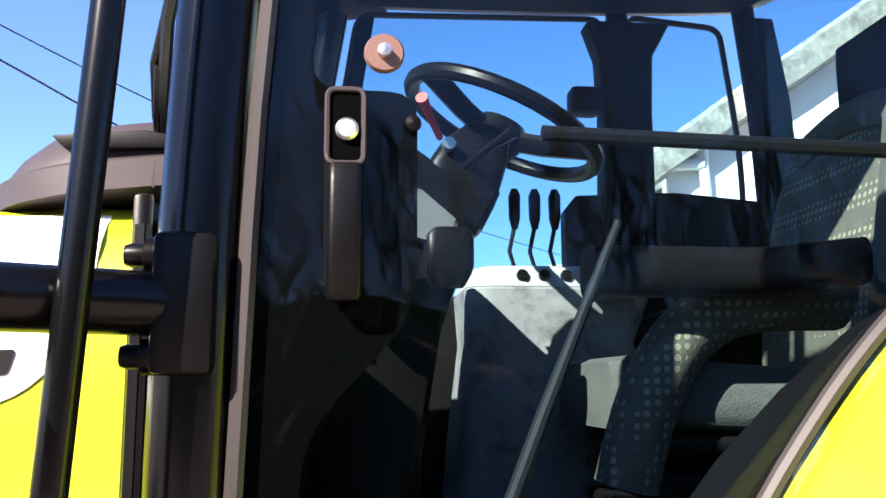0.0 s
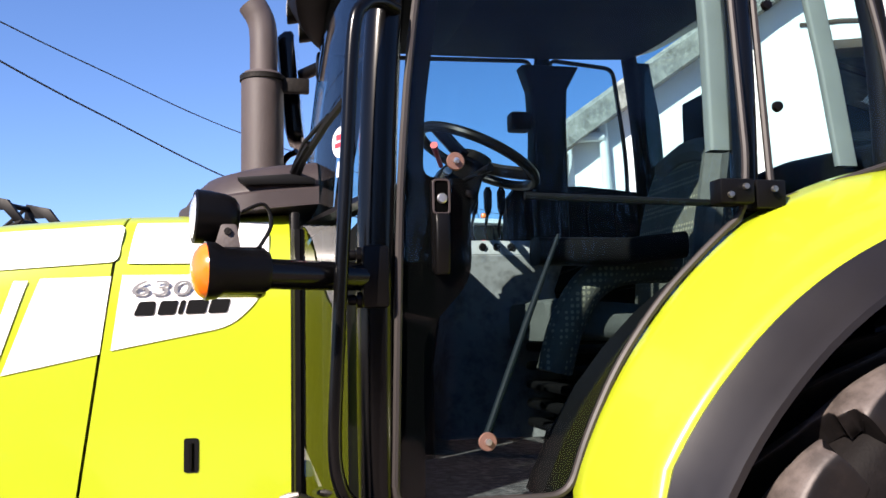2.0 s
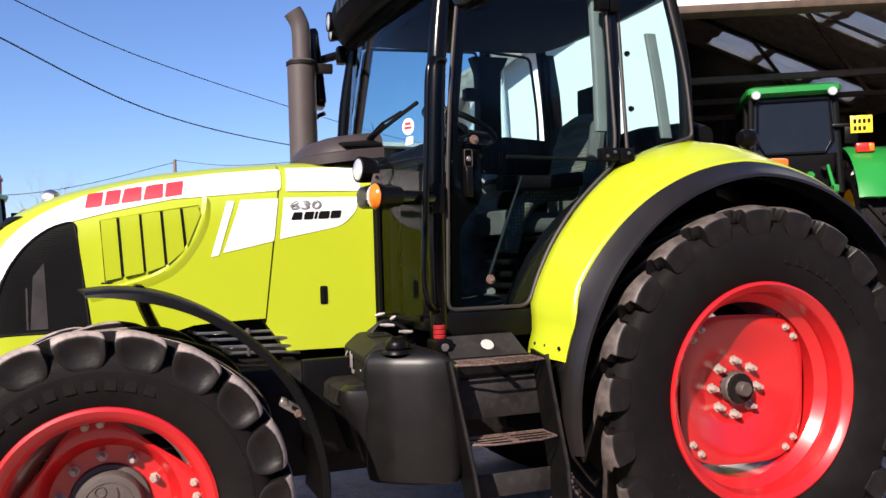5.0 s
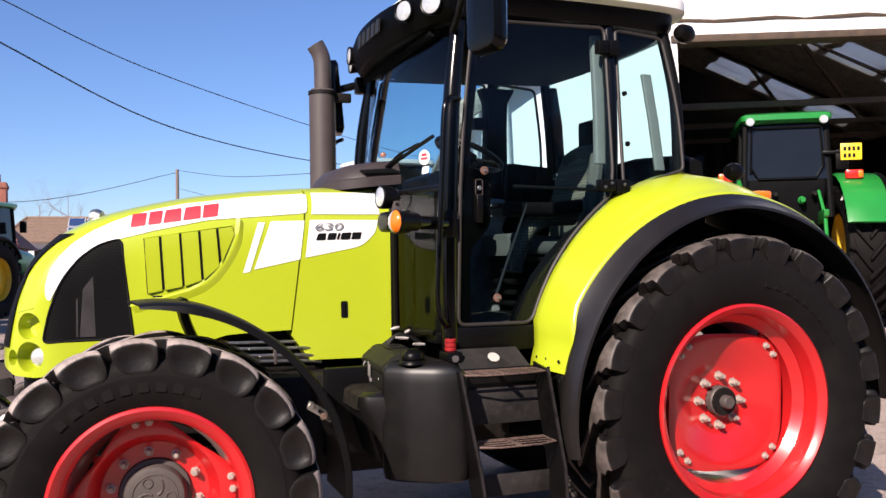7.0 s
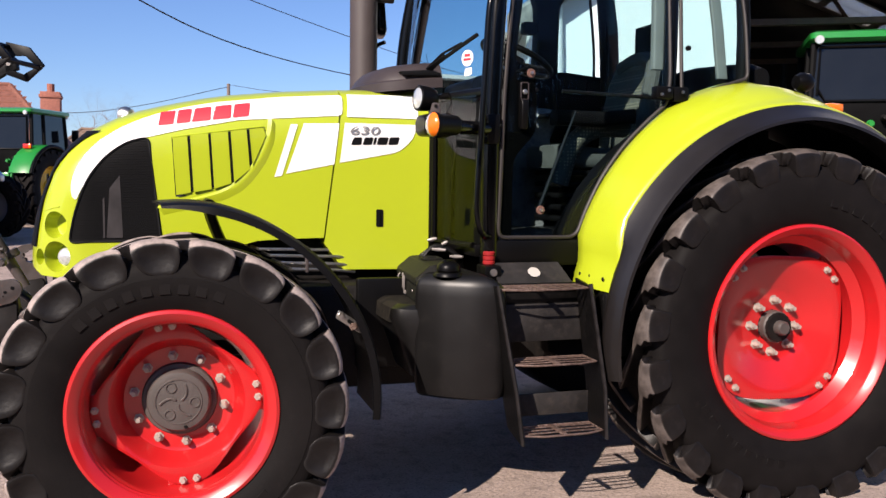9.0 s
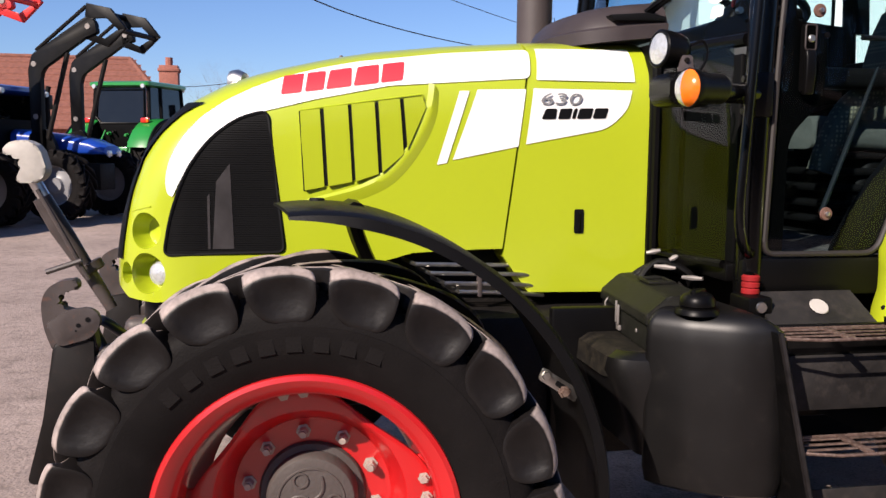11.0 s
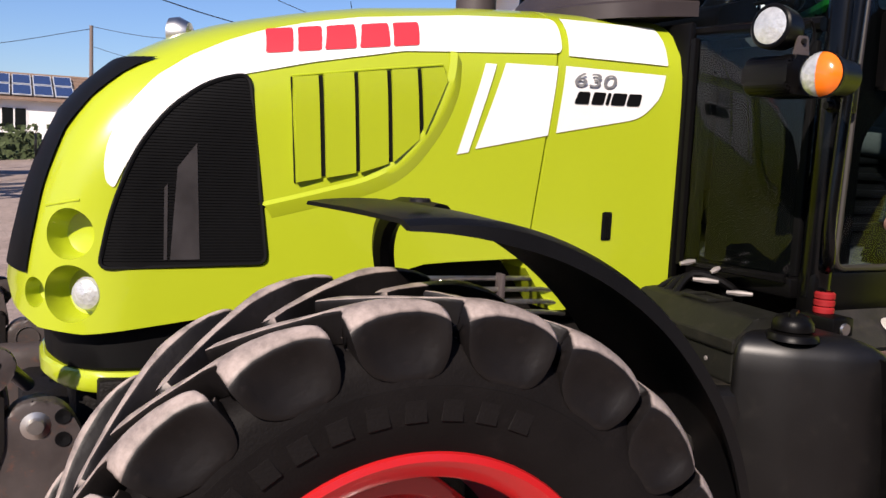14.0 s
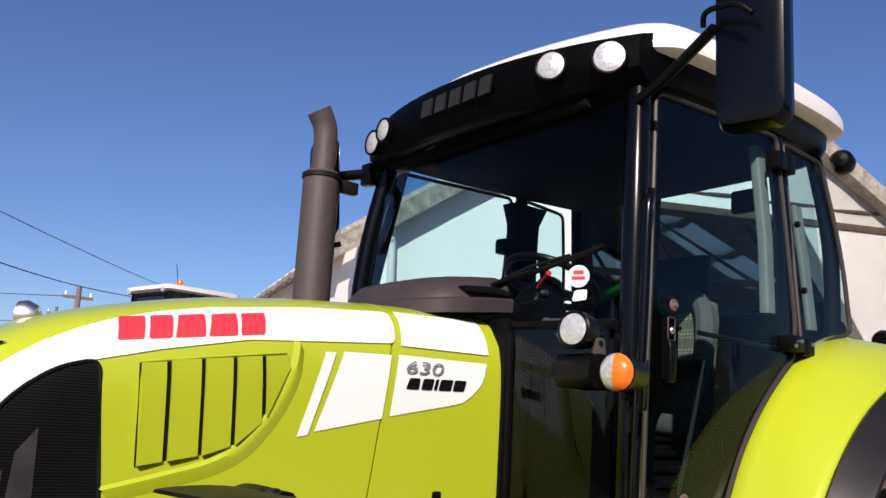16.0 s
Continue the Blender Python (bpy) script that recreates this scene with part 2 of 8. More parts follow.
GREY_GRILLE = material("dusty_grille_shutter", (0.030, 0.027, 0.028), 0.6, vary=0.25, scale=20, spec=0.2)
COWL = material("grey_brown_cowl_plastic", (0.038, 0.03, 0.031), 0.5, vary=0.12, scale=9, bump=0.04, bump_scale=500, spec=0.3)
GASKET = material("grey_rubber_seal", (0.02, 0.016, 0.015), 0.55, vary=0.1)
COPPER = material("copper_tinted_washer", (0.13, 0.07, 0.055), 0.45, vary=0.1)
STAY = material("blue_grey_strut", (0.006, 0.009, 0.012), 0.6, 0.0, spec=0.12)
WHITE_ROOF = material("white_roof_plastic", (0.74, 0.73, 0.70), 0.35, vary=0.03, scale=2, coat=0.3)
GREY_DARK = material("dim_grey_mark", (0.02, 0.02, 0.02), 0.5, spec=0.2)

TANK = material("satin_black_tank_plastic", (0.0032, 0.0029, 0.003), 0.42, vary=0.15, scale=6, bump=0.02, bump_scale=300, dirt=(0.010, 0.0088, 0.008), dirt_at=0.66, spec=0.38)
TOOLBOX = material("dark_green_grey_plastic", (0.0075, 0.0075, 0.0058), 0.6, vary=0.25, scale=10, bump=0.12, bump_scale=120, dirt=(0.018, 0.016, 0.012), dirt_at=0.64, spec=0.2)
SCUFFED = material("scuffed_black_plate", (0.018, 0.0165, 0.0165), 0.6, vary=0.35, scale=9, bump=0.06, bump_scale=80, dirt=(0.034, 0.029, 0.027), dirt_at=0.60, spec=0.2)
DUSTY = material("dusty_moulded_plastic", (0.009, 0.008, 0.007), 0.85, vary=0.35, scale=7, bump=0.15, bump_scale=40, dirt=(0.024, 0.020, 0.0145), dirt_at=0.56, spec=0.1)
STEPS = material("scuffed_black_steel", (0.0022, 0.002, 0.002), 0.45, vary=0.3, scale=14, bump=0.08, bump_scale=80, dirt=(0.012, 0.0095, 0.009), dirt_at=0.66, spec=0.2)
STEP_EDGE = material("worn_black_step_edge", (0.013, 0.011, 0.011), 0.45, 0.2, vary=0.4, scale=25, spec=0.3)
STEP_TOP = material("rusty_worn_step_edge", (0.10, 0.062, 0.05), 0.6, 0.3, vary=0.4, scale=30, dirt=(0.24, 0.18, 0.15), dirt_at=0.6)
PALE_DISC = material("pale_metal_disc", (0.42, 0.39, 0.36), 0.6, vary=0.1)
PALE_FITTING = material("zinc_fitting", (0.22, 0.20, 0.19), 0.5, 0.4, vary=0.15, scale=40)
MUDGUARD = material("matt_black_mudguard", (0.0042, 0.004, 0.0042), 0.45, vary=0.15, scale=6, bump=0.12, bump_scale=280, spec=0.16)
LINK_GREY = material("grey_linkage_paint", (0.055, 0.045, 0.043), 0.5, vary=0.25, scale=12, bump=0.08, bump_scale=70, dirt=(0.13, 0.055, 0.034), dirt_at=0.68, spec=0.35)
# darker copy of the linkage paint, with the lower plate's shade in its colour
SHIN = material("dark_brown_linkage_paint", (0.005, 0.0036, 0.0032), 0.55, vary=0.25, scale=12, dirt=(0.016, 0.010, 0.008), dirt_at=0.66, spec=0.3)
PALE_HOOK = material("pale_grey_cast_hook", (0.42, 0.39, 0.35), 0.6, vary=0.2, scale=14)
BLUE_HOSE = material("dark_blue_hose", (0.012, 0.018, 0.05), 0.4)
SEAT_GREY = material("grey_seat_cloth", (0.06, 0.068, 0.062), 0.9, vary=0.15, scale=60, bump=0.3, bump_scale=250)
CONSOLE = material("grey_console_plastic", (0.19, 0.195, 0.195), 0.6, vary=0.15, scale=5, dirt=(0.06, 0.058, 0.055), dirt_at=0.6, spec=0.25)
DASH_GREY = material("mid_grey_dash_plastic", (0.075, 0.08, 0.082), 0.6, vary=0.1, scale=6)
CONSOLE_TOP = material("light_grey_console_plastic", (0.30, 0.31, 0.31), 0.55, vary=0.12, scale=9, spec=0.3)

SKYLIGHT = material("translucent_roof_light", (0.75, 0.75, 0.72), 0.5, vary=0.1, scale=4)
SKYLIGHT.node_tree.nodes["Principled BSDF"].inputs["Transmission Weight"].default_value = 0.85
VERGE = material("rough_mortar_verge", (0.26, 0.24, 0.21), 0.95, vary=0.4, scale=10, bump=1.0, bump_scale=25, dirt=(0.45, 0.42, 0.36), dirt_at=0.6)
PIPE_WHITE = material("white_painted_metal", (0.72, 0.72, 0.70), 0.5, vary=0.05)
STEEL_BLACK = material("black_loader_steel", (0.003, 0.003, 0.0035), 0.45, vary=0.2, scale=10, spec=0.12)
TILE_BROWN = material("brown_roof_tile", (0.20, 0.13, 0.09), 0.9, vary=0.25, scale=9)
PANEL_FRAME = material("pale_panel_frame", (0.5, 0.52, 0.55), 0.4)
GLASS_DARK = material("dark_window_glass", (0.008, 0.009, 0.010), 0.08, spec=0.4)
PALE_TRIM = material("pale_grey_green_trim", (0.15, 0.17, 0.16), 0.7, vary=0.08, scale=8, bump=0.1, bump_scale=200)
CABLE = material("black_cable", (0.02, 0.02, 0.02), 0.6)


# ---- mesh helpers ----
def part(name, bm, mat, parent=None, label="", smooth=True, sharp=35):
    """One mesh object made from a bmesh, under a thing or a part."""
    bmesh.ops.recalc_face_normals(bm, faces=bm.faces[:])
    me = bpy.data.meshes.new(name)
    bm.to_mesh(me)
    bm.free()
    me.materials.append(mat)
    if smooth:
        me.shade_smooth()
        me.set_sharp_from_angle(angle=radians(sharp))
    ob = new(name, me)
    if parent:
        ob.parent = parent
    if label:
        tagged(ob, label)
    return ob


def share(name, source, parent, m, label=""):
    """Another object on the same mesh."""
    ob = new(name, source.data)
    ob.parent = parent
    ob.matrix_local = m
    if label:
        tagged(ob, label)
    return ob


def thing(name, label, category, m=Matrix(), group="", kind=""):
    ob = new(name)
    ob.empty_display_size = 0.2
    ob.matrix_world = m
    return tagged(ob, label, category, group, kind)


def box(x0, x1, y0, y1, z0, z1, bevel=0.0, seg=2, bm=None):
    bm2 = bmesh.new()
    bmesh.ops.create_cube(bm2, size=1)
    for v in bm2.verts:
        v.co = ((x0 + x1) / 2 + v.co.x * (x1 - x0), (y0 + y1) / 2 + v.co.y * (y1 - y0), (z0 + z1) / 2 + v.co.z * (z1 - z0))
    if bevel:
        bmesh.ops.bevel(bm2, geom=bm2.edges[:], offset=bevel, segments=seg, affect="EDGES", profile=0.5)
    return merge(bm, bm2)


def merge(bm, other):
    """Adds other's faces to bm (or gives other back where bm is None)."""
    if bm is None:
        return other
    me = bpy.data.meshes.new("tmp")
    other.to_mesh(me)
    other.free()
    bm.from_mesh(me)
    bpy.data.meshes.remove(me)
    return bm


def turned(bm, m):
    bmesh.ops.transform(bm, matrix=m, verts=bm.verts[:])
    return bm


def loft(rings, closed=True, caps=True, bm=None):
    bm = bm or bmesh.new()
    rows = [[bm.verts.new(p) for p in ring] for ring in rings]
    n = len(rows[0])
    for a, b in zip(rows, rows[1:]):
        for i in range(n if closed else n - 1):
            j = (i + 1) % n
            bm.faces.new((a[i], a[j], b[j], b[i]))
    if caps and closed:
        bm.faces.new(rows[0][::-1])
        bm.faces.new(rows[-1])
    return bm


def spin(profile, n=48, bm=None, loop=False):
    """A body of revolution round the y axis; profile: (radius, y)."""
    bm = bm or bmesh.new()
    cols = []
    for k in range(n):
        a = 2 * math.pi * k / n
        cols.append([bm.verts.new((r * math.cos(a), y, r * math.sin(a))) for r, y in profile])
    m = len(profile)
    for k in range(n):
        a, b = cols[k], cols[(k + 1) % n]
        for i in range(m if loop else m - 1):
            j = (i + 1) % m
            bm.faces.new((a[i], b[i], b[j], a[j]))
    bmesh.ops.remove_doubles(bm, verts=bm.verts[:], dist=1e-5)
    return bm


def smooth_line(pts, per=6):
    """A Catmull-Rom line through the points."""
    p = [Vector(q) for q in pts]
    out = []
    for i in range(len(p) - 1):
        a, b, c, d = p[max(0, i - 1)], p[i], p[i + 1], p[min(len(p) - 1, i + 2)]
        for k in range(per):
            t = k / per
            out.append(0.5 * ((2 * b) + (c - a) * t + (2 * a - 5 * b + 4 * c - d) * t * t + (3 * b - a - 3 * c + d) * t ** 3))
    return out + [p[-1]]


def tube(pts, radius, n=10, bm=None, flat=1.0):
    """A tube along a line of points; radius may be a list."""
    p = [Vector(q) for q in pts]
    rs = radius if isinstance(radius, (list, tuple)) else [radius] * len(p)
    rings, side = [], None
    for i, q in enumerate(p):
        d = (p[min(i + 1, len(p) - 1)] - p[max(i - 1, 0)]).normalized()
        if side is None:
            side = d.orthogonal().normalized()
        side = (side - d * side.dot(d)).normalized()
        up = d.cross(side)
        rings.append([q + rs[i] * (math.cos(2 * math.pi * k / n) * side + flat * math.sin(2 * math.pi * k / n) * up) for k in range(n)])
    return loft(rings, True, True, bm)


def prism(outline, y0, y1, bevel=0.0, bm=None, seg=2):
    """An outline in x, z drawn out from y0 to y1."""
    b = bmesh.new()
    lo = [b.verts.new((x, y0, z)) for x, z in outline]
    hi = [b.verts.new((x, y1, z)) for x, z in outline]
    b.faces.new(lo)
    b.faces.new(hi[::-1])
    for i in range(len(lo)):
        j = (i + 1) % len(lo)
        b.faces.new((lo[i], hi[i], hi[j], lo[j]))
    if bevel:
        bmesh.ops.bevel(b, geom=b.edges[:], offset=bevel, segments=seg, affect="EDGES", profile=0.5)
    return merge(bm, b)


def rounded(pts, r, seg=4):
    """A polygon in the plane with rounded corners; r: one radius or a list."""
    out, n = [], len(pts)
    rr = r if isinstance(r, (list, tuple)) else [r] * n
    for i in range(n):
        a, b, c = Vector(pts[i - 1]), Vector(pts[i]), Vector(pts[(i + 1) % n])
        d = min(rr[i], (a - b).length * 0.45, (c - b).length * 0.45)
        p, q = b + (a - b).normalized() * d, b + (c - b).normalized() * d
        if d < 1e-4:
            out.append(tuple(b))
            continue
        for k in range(seg + 1):
            t = k / seg
            out.append(tuple((1 - t) ** 2 * p + 2 * t * (1 - t) * b + t * t * q))
    return out


def interp(x, table):
    if x <= table[0][0]:
        return table[0][1]
    for (a, u), (b, v) in zip(table, table[1:]):
        if x <= b:
            return u + (v - u) * (x - a) / (b - a)
    return table[-1][1]


# ---- ground ----
def ground_z(x, y):
    """The yard rises gently towards the barn and the far side."""
    d = (x - 1.2) * 0.62 + (y - 1.2) * 0.55
    t = min(1.0, max(0.0, d / 4.2))
    s = min(1.0, max(0.0, (x + 5) / 5))
    u = min(1.0, max(0.0, (y - 6) / 14)) * min(1.0, max(0.0, (-1 - x) / 4))
    return 0.55 * t * t * (3 - 2 * t) * s * s * (3 - 2 * s) + 0.24 * u * u * (3 - 2 * u)


def yard():
    bm = bmesh.new()
    xs = [-400, -150, -60, -30] + [-20 + i * 0.8 for i in range(51)] + [30, 60, 150, 400]
    ys = [-400, -150, -60, -25, -12] + [-8 + i * 0.8 for i in range(51)] + [45, 80, 150, 400]
    grid = [[bm.verts.new((x, y, ground_z(x, y) + 0.012 * noise.noise((x * 0.7, y * 0.7, 0)))) for x in xs] for y in ys]
    for a, b in zip(grid, grid[1:]):
        for i in range(len(xs) - 1):
            bm.faces.new((a[i], a[i + 1], b[i + 1], b[i]))
    ob = part("ground", bm, GROUND)
    return tagged(ob, "pale dusty concrete yard with worn patches", "ground", kind="structure")


yard()

# ---- the lime tractor ----
REAR, FRONT = Vector((0.01, 0, 0.80)), Vector((-2.792, 0, 0.618))
tractor = thing("tractor", "lime green and white farm tractor with red wheels, parked", "tractor")


def tyre_profile(r, rim, w):
    """Radius and y from the outer bead over the tread to the inner bead; y is 0 in the middle, the outer face at minus."""
    h = w / 2
    left = [(rim + 0.005, -h * 0.80), (rim + 0.03, -h * 0.90), (rim + (r - rim) * 0.35, -h * 1.0), (rim + (r - rim) * 0.5, -h * 1.005), (r - 0.150, -h * 0.995),
            (r - 0.125, -h * 0.980), (r - 0.105, -h * 0.955), (r - 0.086, -h * 0.88), (r - 0.074, -h * 0.7), (r - 0.070, 0)]
    return left + [(a, -b) for a, b in left[-2::-1]]


def lug_mesh(r, w, sweep, pitch, side, blocky=0.0):
    """One tread bar: a wide scooped shoulder end that narrows into a rib running to the middle; side -1: the outer one."""
    h = w / 2
    n = sweep / pitch
    # drop from the crown, place across the tread, front and back edge in pitches, depth of the scoop, droop of the ends
    keys = [(0.150, 0.930, -0.02, 0.10, 0.0, 0.0), (0.144, 0.975, -0.10, 0.19, 0.0, 0.0), (0.132, 1.002, -0.25, 0.31, 0.002, 0.0), (0.112, 1.018, -0.37, 0.37, 0.010, 0.0), (0.086, 1.034, -0.43, 0.39, 0.018, 0.002),
            (0.060, 1.044, -0.45, 0.385, 0.020, 0.006), (0.038, 1.038, -0.46, 0.375, 0.013, 0.010), (0.024, 1.012, -0.462, 0.37, 0.004, 0.012), (0.013, 0.945, -0.462, 0.35, 0.0, 0.012), (0.006, 0.87, -0.468, 0.28, 0.0, 0.009),
            (0.005, 0.78, -0.45, -0.04, 0.0, 0.005), (0.014, 0.62, -0.10 - 0.42 * n, 0.09 - 0.42 * n, 0.0, 0.002)]
    # a blocky lug keeps its width down to the foot and has hardly any scoop
    keys = [(d, y, e + blocky * (max(e, -0.34) - 0.5 * max(0.0, 0.30 + e) - e), f + blocky * (min(f, 0.20) + 0.4 * max(0.0, 0.20 - f) - f), g * (1 - 0.8 * blocky), q * (1 - 0.7 * blocky)) if i < 9 else (d, y, e, f, g, q) for i, (d, y, e, f, g, q) in enumerate(keys)]
    path = []
    for i in range(len(keys) - 1):
        p, q, u_, v = keys[max(0, i - 1)], keys[i], keys[i + 1], keys[min(len(keys) - 1, i + 2)]
        for k in range(3 if i < 9 else 2):
            t = k / (3 if i < 9 else 2)
            path.append(tuple(0.5 * (2 * e + (f - d) * t + (2 * d - 5 * e + 4 * f - g) * t * t + (3 * e - d - 3 * f + g) * t ** 3) for d, e, f, g in zip(p, q, u_, v)))
    path += [keys[-1], (0.021, 0.35, -0.09 - 0.68 * n, 0.085 - 0.68 * n, 0.0, 0.0), (0.023, 0.05, -0.085 - 0.96 * n, 0.08 - 0.96 * n, 0.0, 0.0), (0.025, -0.05, -0.07 - 1.03 * n, 0.05 - 1.03 * n, 0.0, 0.0)]
    across = [(0, -0.026, 0.062), (0, -0.018, 0.022), (0, -0.010, 0.008), (0, -0.003, 0.0015), (0.05, 0, 0.0), (0.15, 0, 0.28), (0.3, 0, 0.75), (0.5, 0, 1.0), (0.7, 0, 0.95), (0.85, 0, 0.6), (0.95, 0, 0.0), (1, 0.003, 0.0015), (1, 0.010, 0.008), (1, 0.018, 0.022), (1, 0.026, 0.062)]
    rings = []
    for k, (drop, yy, lead, trail, scoop, droop) in enumerate(path):
        rad = r - drop
        ra, ya = r - path[max(0, k - 1)][0], path[max(0, k - 1)][1]
        rb, yb = r - path[min(len(path) - 1, k + 1)][0], path[min(len(path) - 1, k + 1)][1]
        t = Vector((rb - ra, (ya - yb) * h)).normalized()
        nr, ny = t.y, abs(t.x)
        ring = []
        for u, edge, q in across:
            deep = q * scoop if edge == 0 else q
            a = (lead + (trail - lead) * u + edge) * pitch
            rr_, y_ = rad - nr * deep - droop * abs(2 * u - 1) ** 2.5, yy * h - ny * deep
            ring.append((rr_ * math.sin(a), side * y_, rr_ * math.cos(a)))
        rings.append(ring)
    return loft(rings)


def bolt(r=0.014, length=0.02):
    b = spin([(0.0001, -length), (r * 0.9, -length), (r, -length + 0.004), (r, -0.004), (r * 1.5, -0.003), (r * 1.5, 0.0)], 6)
    return b


def wheel(name, label, r, rim, w, lugs, sweep, phase, tread, barrel, blocky=0.0):
    """A wheel at the origin, its axle on y, the outer face at minus y."""
    top = new(name)
    top.empty_display_size = 0.1
    top.parent = tractor
    tagged(top, label)
    h = w / 2
    ty = part("tyre", spin(tyre_profile(r, rim, w), 96, loop=False), RUBBER, top, "black ribbed radial tyre, dusty tread")
    for side in (-1, 1):
        src = None
        for k in range(lugs):
            m = Matrix.Rotation(2 * math.pi * (k + (0.5 if side > 0 else 0)) / lugs + radians(phase), 4, "Y")
            if src is None:
                src = part("tread_lug", lug_mesh(r, w, sweep, 2 * math.pi / lugs, side, blocky), tread, ty, sharp=58)
                src.matrix_local = m
            else:
                share("tread_lug", src, ty, m)
    # raised plain bars where the maker's lettering stands
    bar = None
    rb = rim + (r - rim) * 0.36
    for start in (-0.62, 2.5):
        for k in range(9):
            m = Matrix.Rotation(start + k * 0.066 / rb, 4, "Y")
            if bar is None:
                bar = part("sidewall_bar", box(-0.020, 0.020, -h - 0.0008, -h + 0.01, rb - 0.02, rb + 0.02, 0.0015, 1), RUBBER, ty)
                bar.matrix_local = m
            else:
                share("sidewall_bar", bar, ty, m)
    f = rim + 0.028
    # steps of the outer flange, then the barrel, then back along the inside
    prof = [(f - 0.012, -h * 0.95), (f, -h * 0.93), (f + 0.004, -h * 0.88), (rim - 0.004, -h * 0.85), (rim - 0.010, -h * 0.82), (rim - 0.008, -h * 0.79), (rim - 0.013, -h * 0.75), (rim - 0.012, -h * 0.70), (rim - 0.016, -h * 0.66), (rim - 0.016, -h * 0.58), (rim - barrel + 0.018, -h * 0.45),
            (rim - barrel + 0.018, -h * 0.05), (rim - 0.055, h * 0.5), (rim - 0.01, h * 0.7), (f, h * 0.84), (f - 0.012, h * 0.86), (rim - 0.03, h * 0.72), (rim - 0.075, h * 0.45), (rim - barrel, h * 0.0), (rim - barrel, -h * 0.42), (rim - 0.030, -h * 0.57), (rim - 0.030, -h * 0.66), (rim - 0.025, -h * 0.70), (rim - 0.026, -h * 0.75), (rim - 0.020, -h * 0.79), (rim - 0.021, -h * 0.82), (rim - 0.015, -h * 0.86)]
    part("rim", spin(prof, 96, loop=True), RIM_RED, top, "glossy red painted steel rim")
    return top, h


def rear_wheel(side):
    top, h = wheel("rear_wheel", "large rear wheel with red rim and dusty ribbed tyre", 0.868, 0.483, 0.60, 22, 0.42, 0.0, LUG_REAR, 0.070, 0.85)
    n = 128
    y0 = -0.075
    # the disc: a dished plate whose edge is scalloped between the lugs that carry it
    rad = [0.408 - 0.058 * (0.5 - 0.5 * math.cos(4 * (2 * math.pi * k / n))) ** 0.8 for k in range(n)]
    b = bmesh.new()

    def row(fn, y):
        return [b.verts.new((fn(k) * math.cos(2 * math.pi * k / n), y, fn(k) * math.sin(2 * math.pi * k / n))) for k in range(n)]
    rows = [row(lambda k: 0.05, y0 + 0.03), row(lambda k: 0.165, y0 + 0.03), row(lambda k: 0.185, y0 + 0.022), row(lambda k: 0.30, y0 - 0.035), row(lambda k: rad[k] - 0.02, y0 - 0.045),
            row(lambda k: rad[k], y0 - 0.04), row(lambda k: rad[k], y0 - 0.022), row(lambda k: 0.30, y0 - 0.015), row(lambda k: 0.165, y0 + 0.05), row(lambda k: 0.05, y0 + 0.05)]
    for a, c in zip(rows, rows[1:]):
        for k in range(n):
            j = (k + 1) % n
            b.faces.new((a[k], a[j], c[j], c[k]))
    disc = part("wheel_disc", b, RIM_RED, top, "red dished wheel disc with bolt lugs")
    hubp = part("hub", spin([(0.0001, -0.145), (0.028, -0.145), (0.035, -0.135), (0.036, -0.095), (0.07, -0.093), (0.078, -0.085), (0.08, -0.035), (0.0001, -0.03)], 40), GREY_IRON, top, "dark grey wheel hub")
    nut = part("wheel_nut", merge(bolt(0.017, 0.035), spin([(0.0001, -0.05), (0.011, -0.05), (0.011, -0.03)], 10)), NUT, top)
    nut.matrix_local = pose(0.128, y0 + 0.03, 0)
    for k in range(1, 8):
        a = 2 * math.pi * k / 8
        share("wheel_nut", nut, top, pose(0.128 * math.cos(a), y0 + 0.03, 0.128 * math.sin(a)))
    lugb = None
    for k in range(4):
        for s in (-1, 1):
            a = 2 * math.pi * k / 4 + s * 0.085
            m = pose(0.375 * math.cos(a), y0 - 0.045, 0.375 * math.sin(a))
            if lugb is None:
                lugb = part("rim_bolt", bolt(0.013, 0.02), NUT, top)
                lugb.matrix_local = m
            else:
                share("rim_bolt", lugb, top, m)
    # brackets from the rim to the disc
    br = None
    for k in range(4):
        a = 2 * math.pi * k / 4
        m = Matrix.Rotation(-a, 4, "Y")
        if br is None:
            br = part("rim_bracket", box(0.36, 0.428, y0 - 0.022, y0 + 0.0, -0.085, 0.085, 0.006), RIM_RED, top)
            br.matrix_local = m
        else:
            share("rim_bracket", br, top, m)
    return top


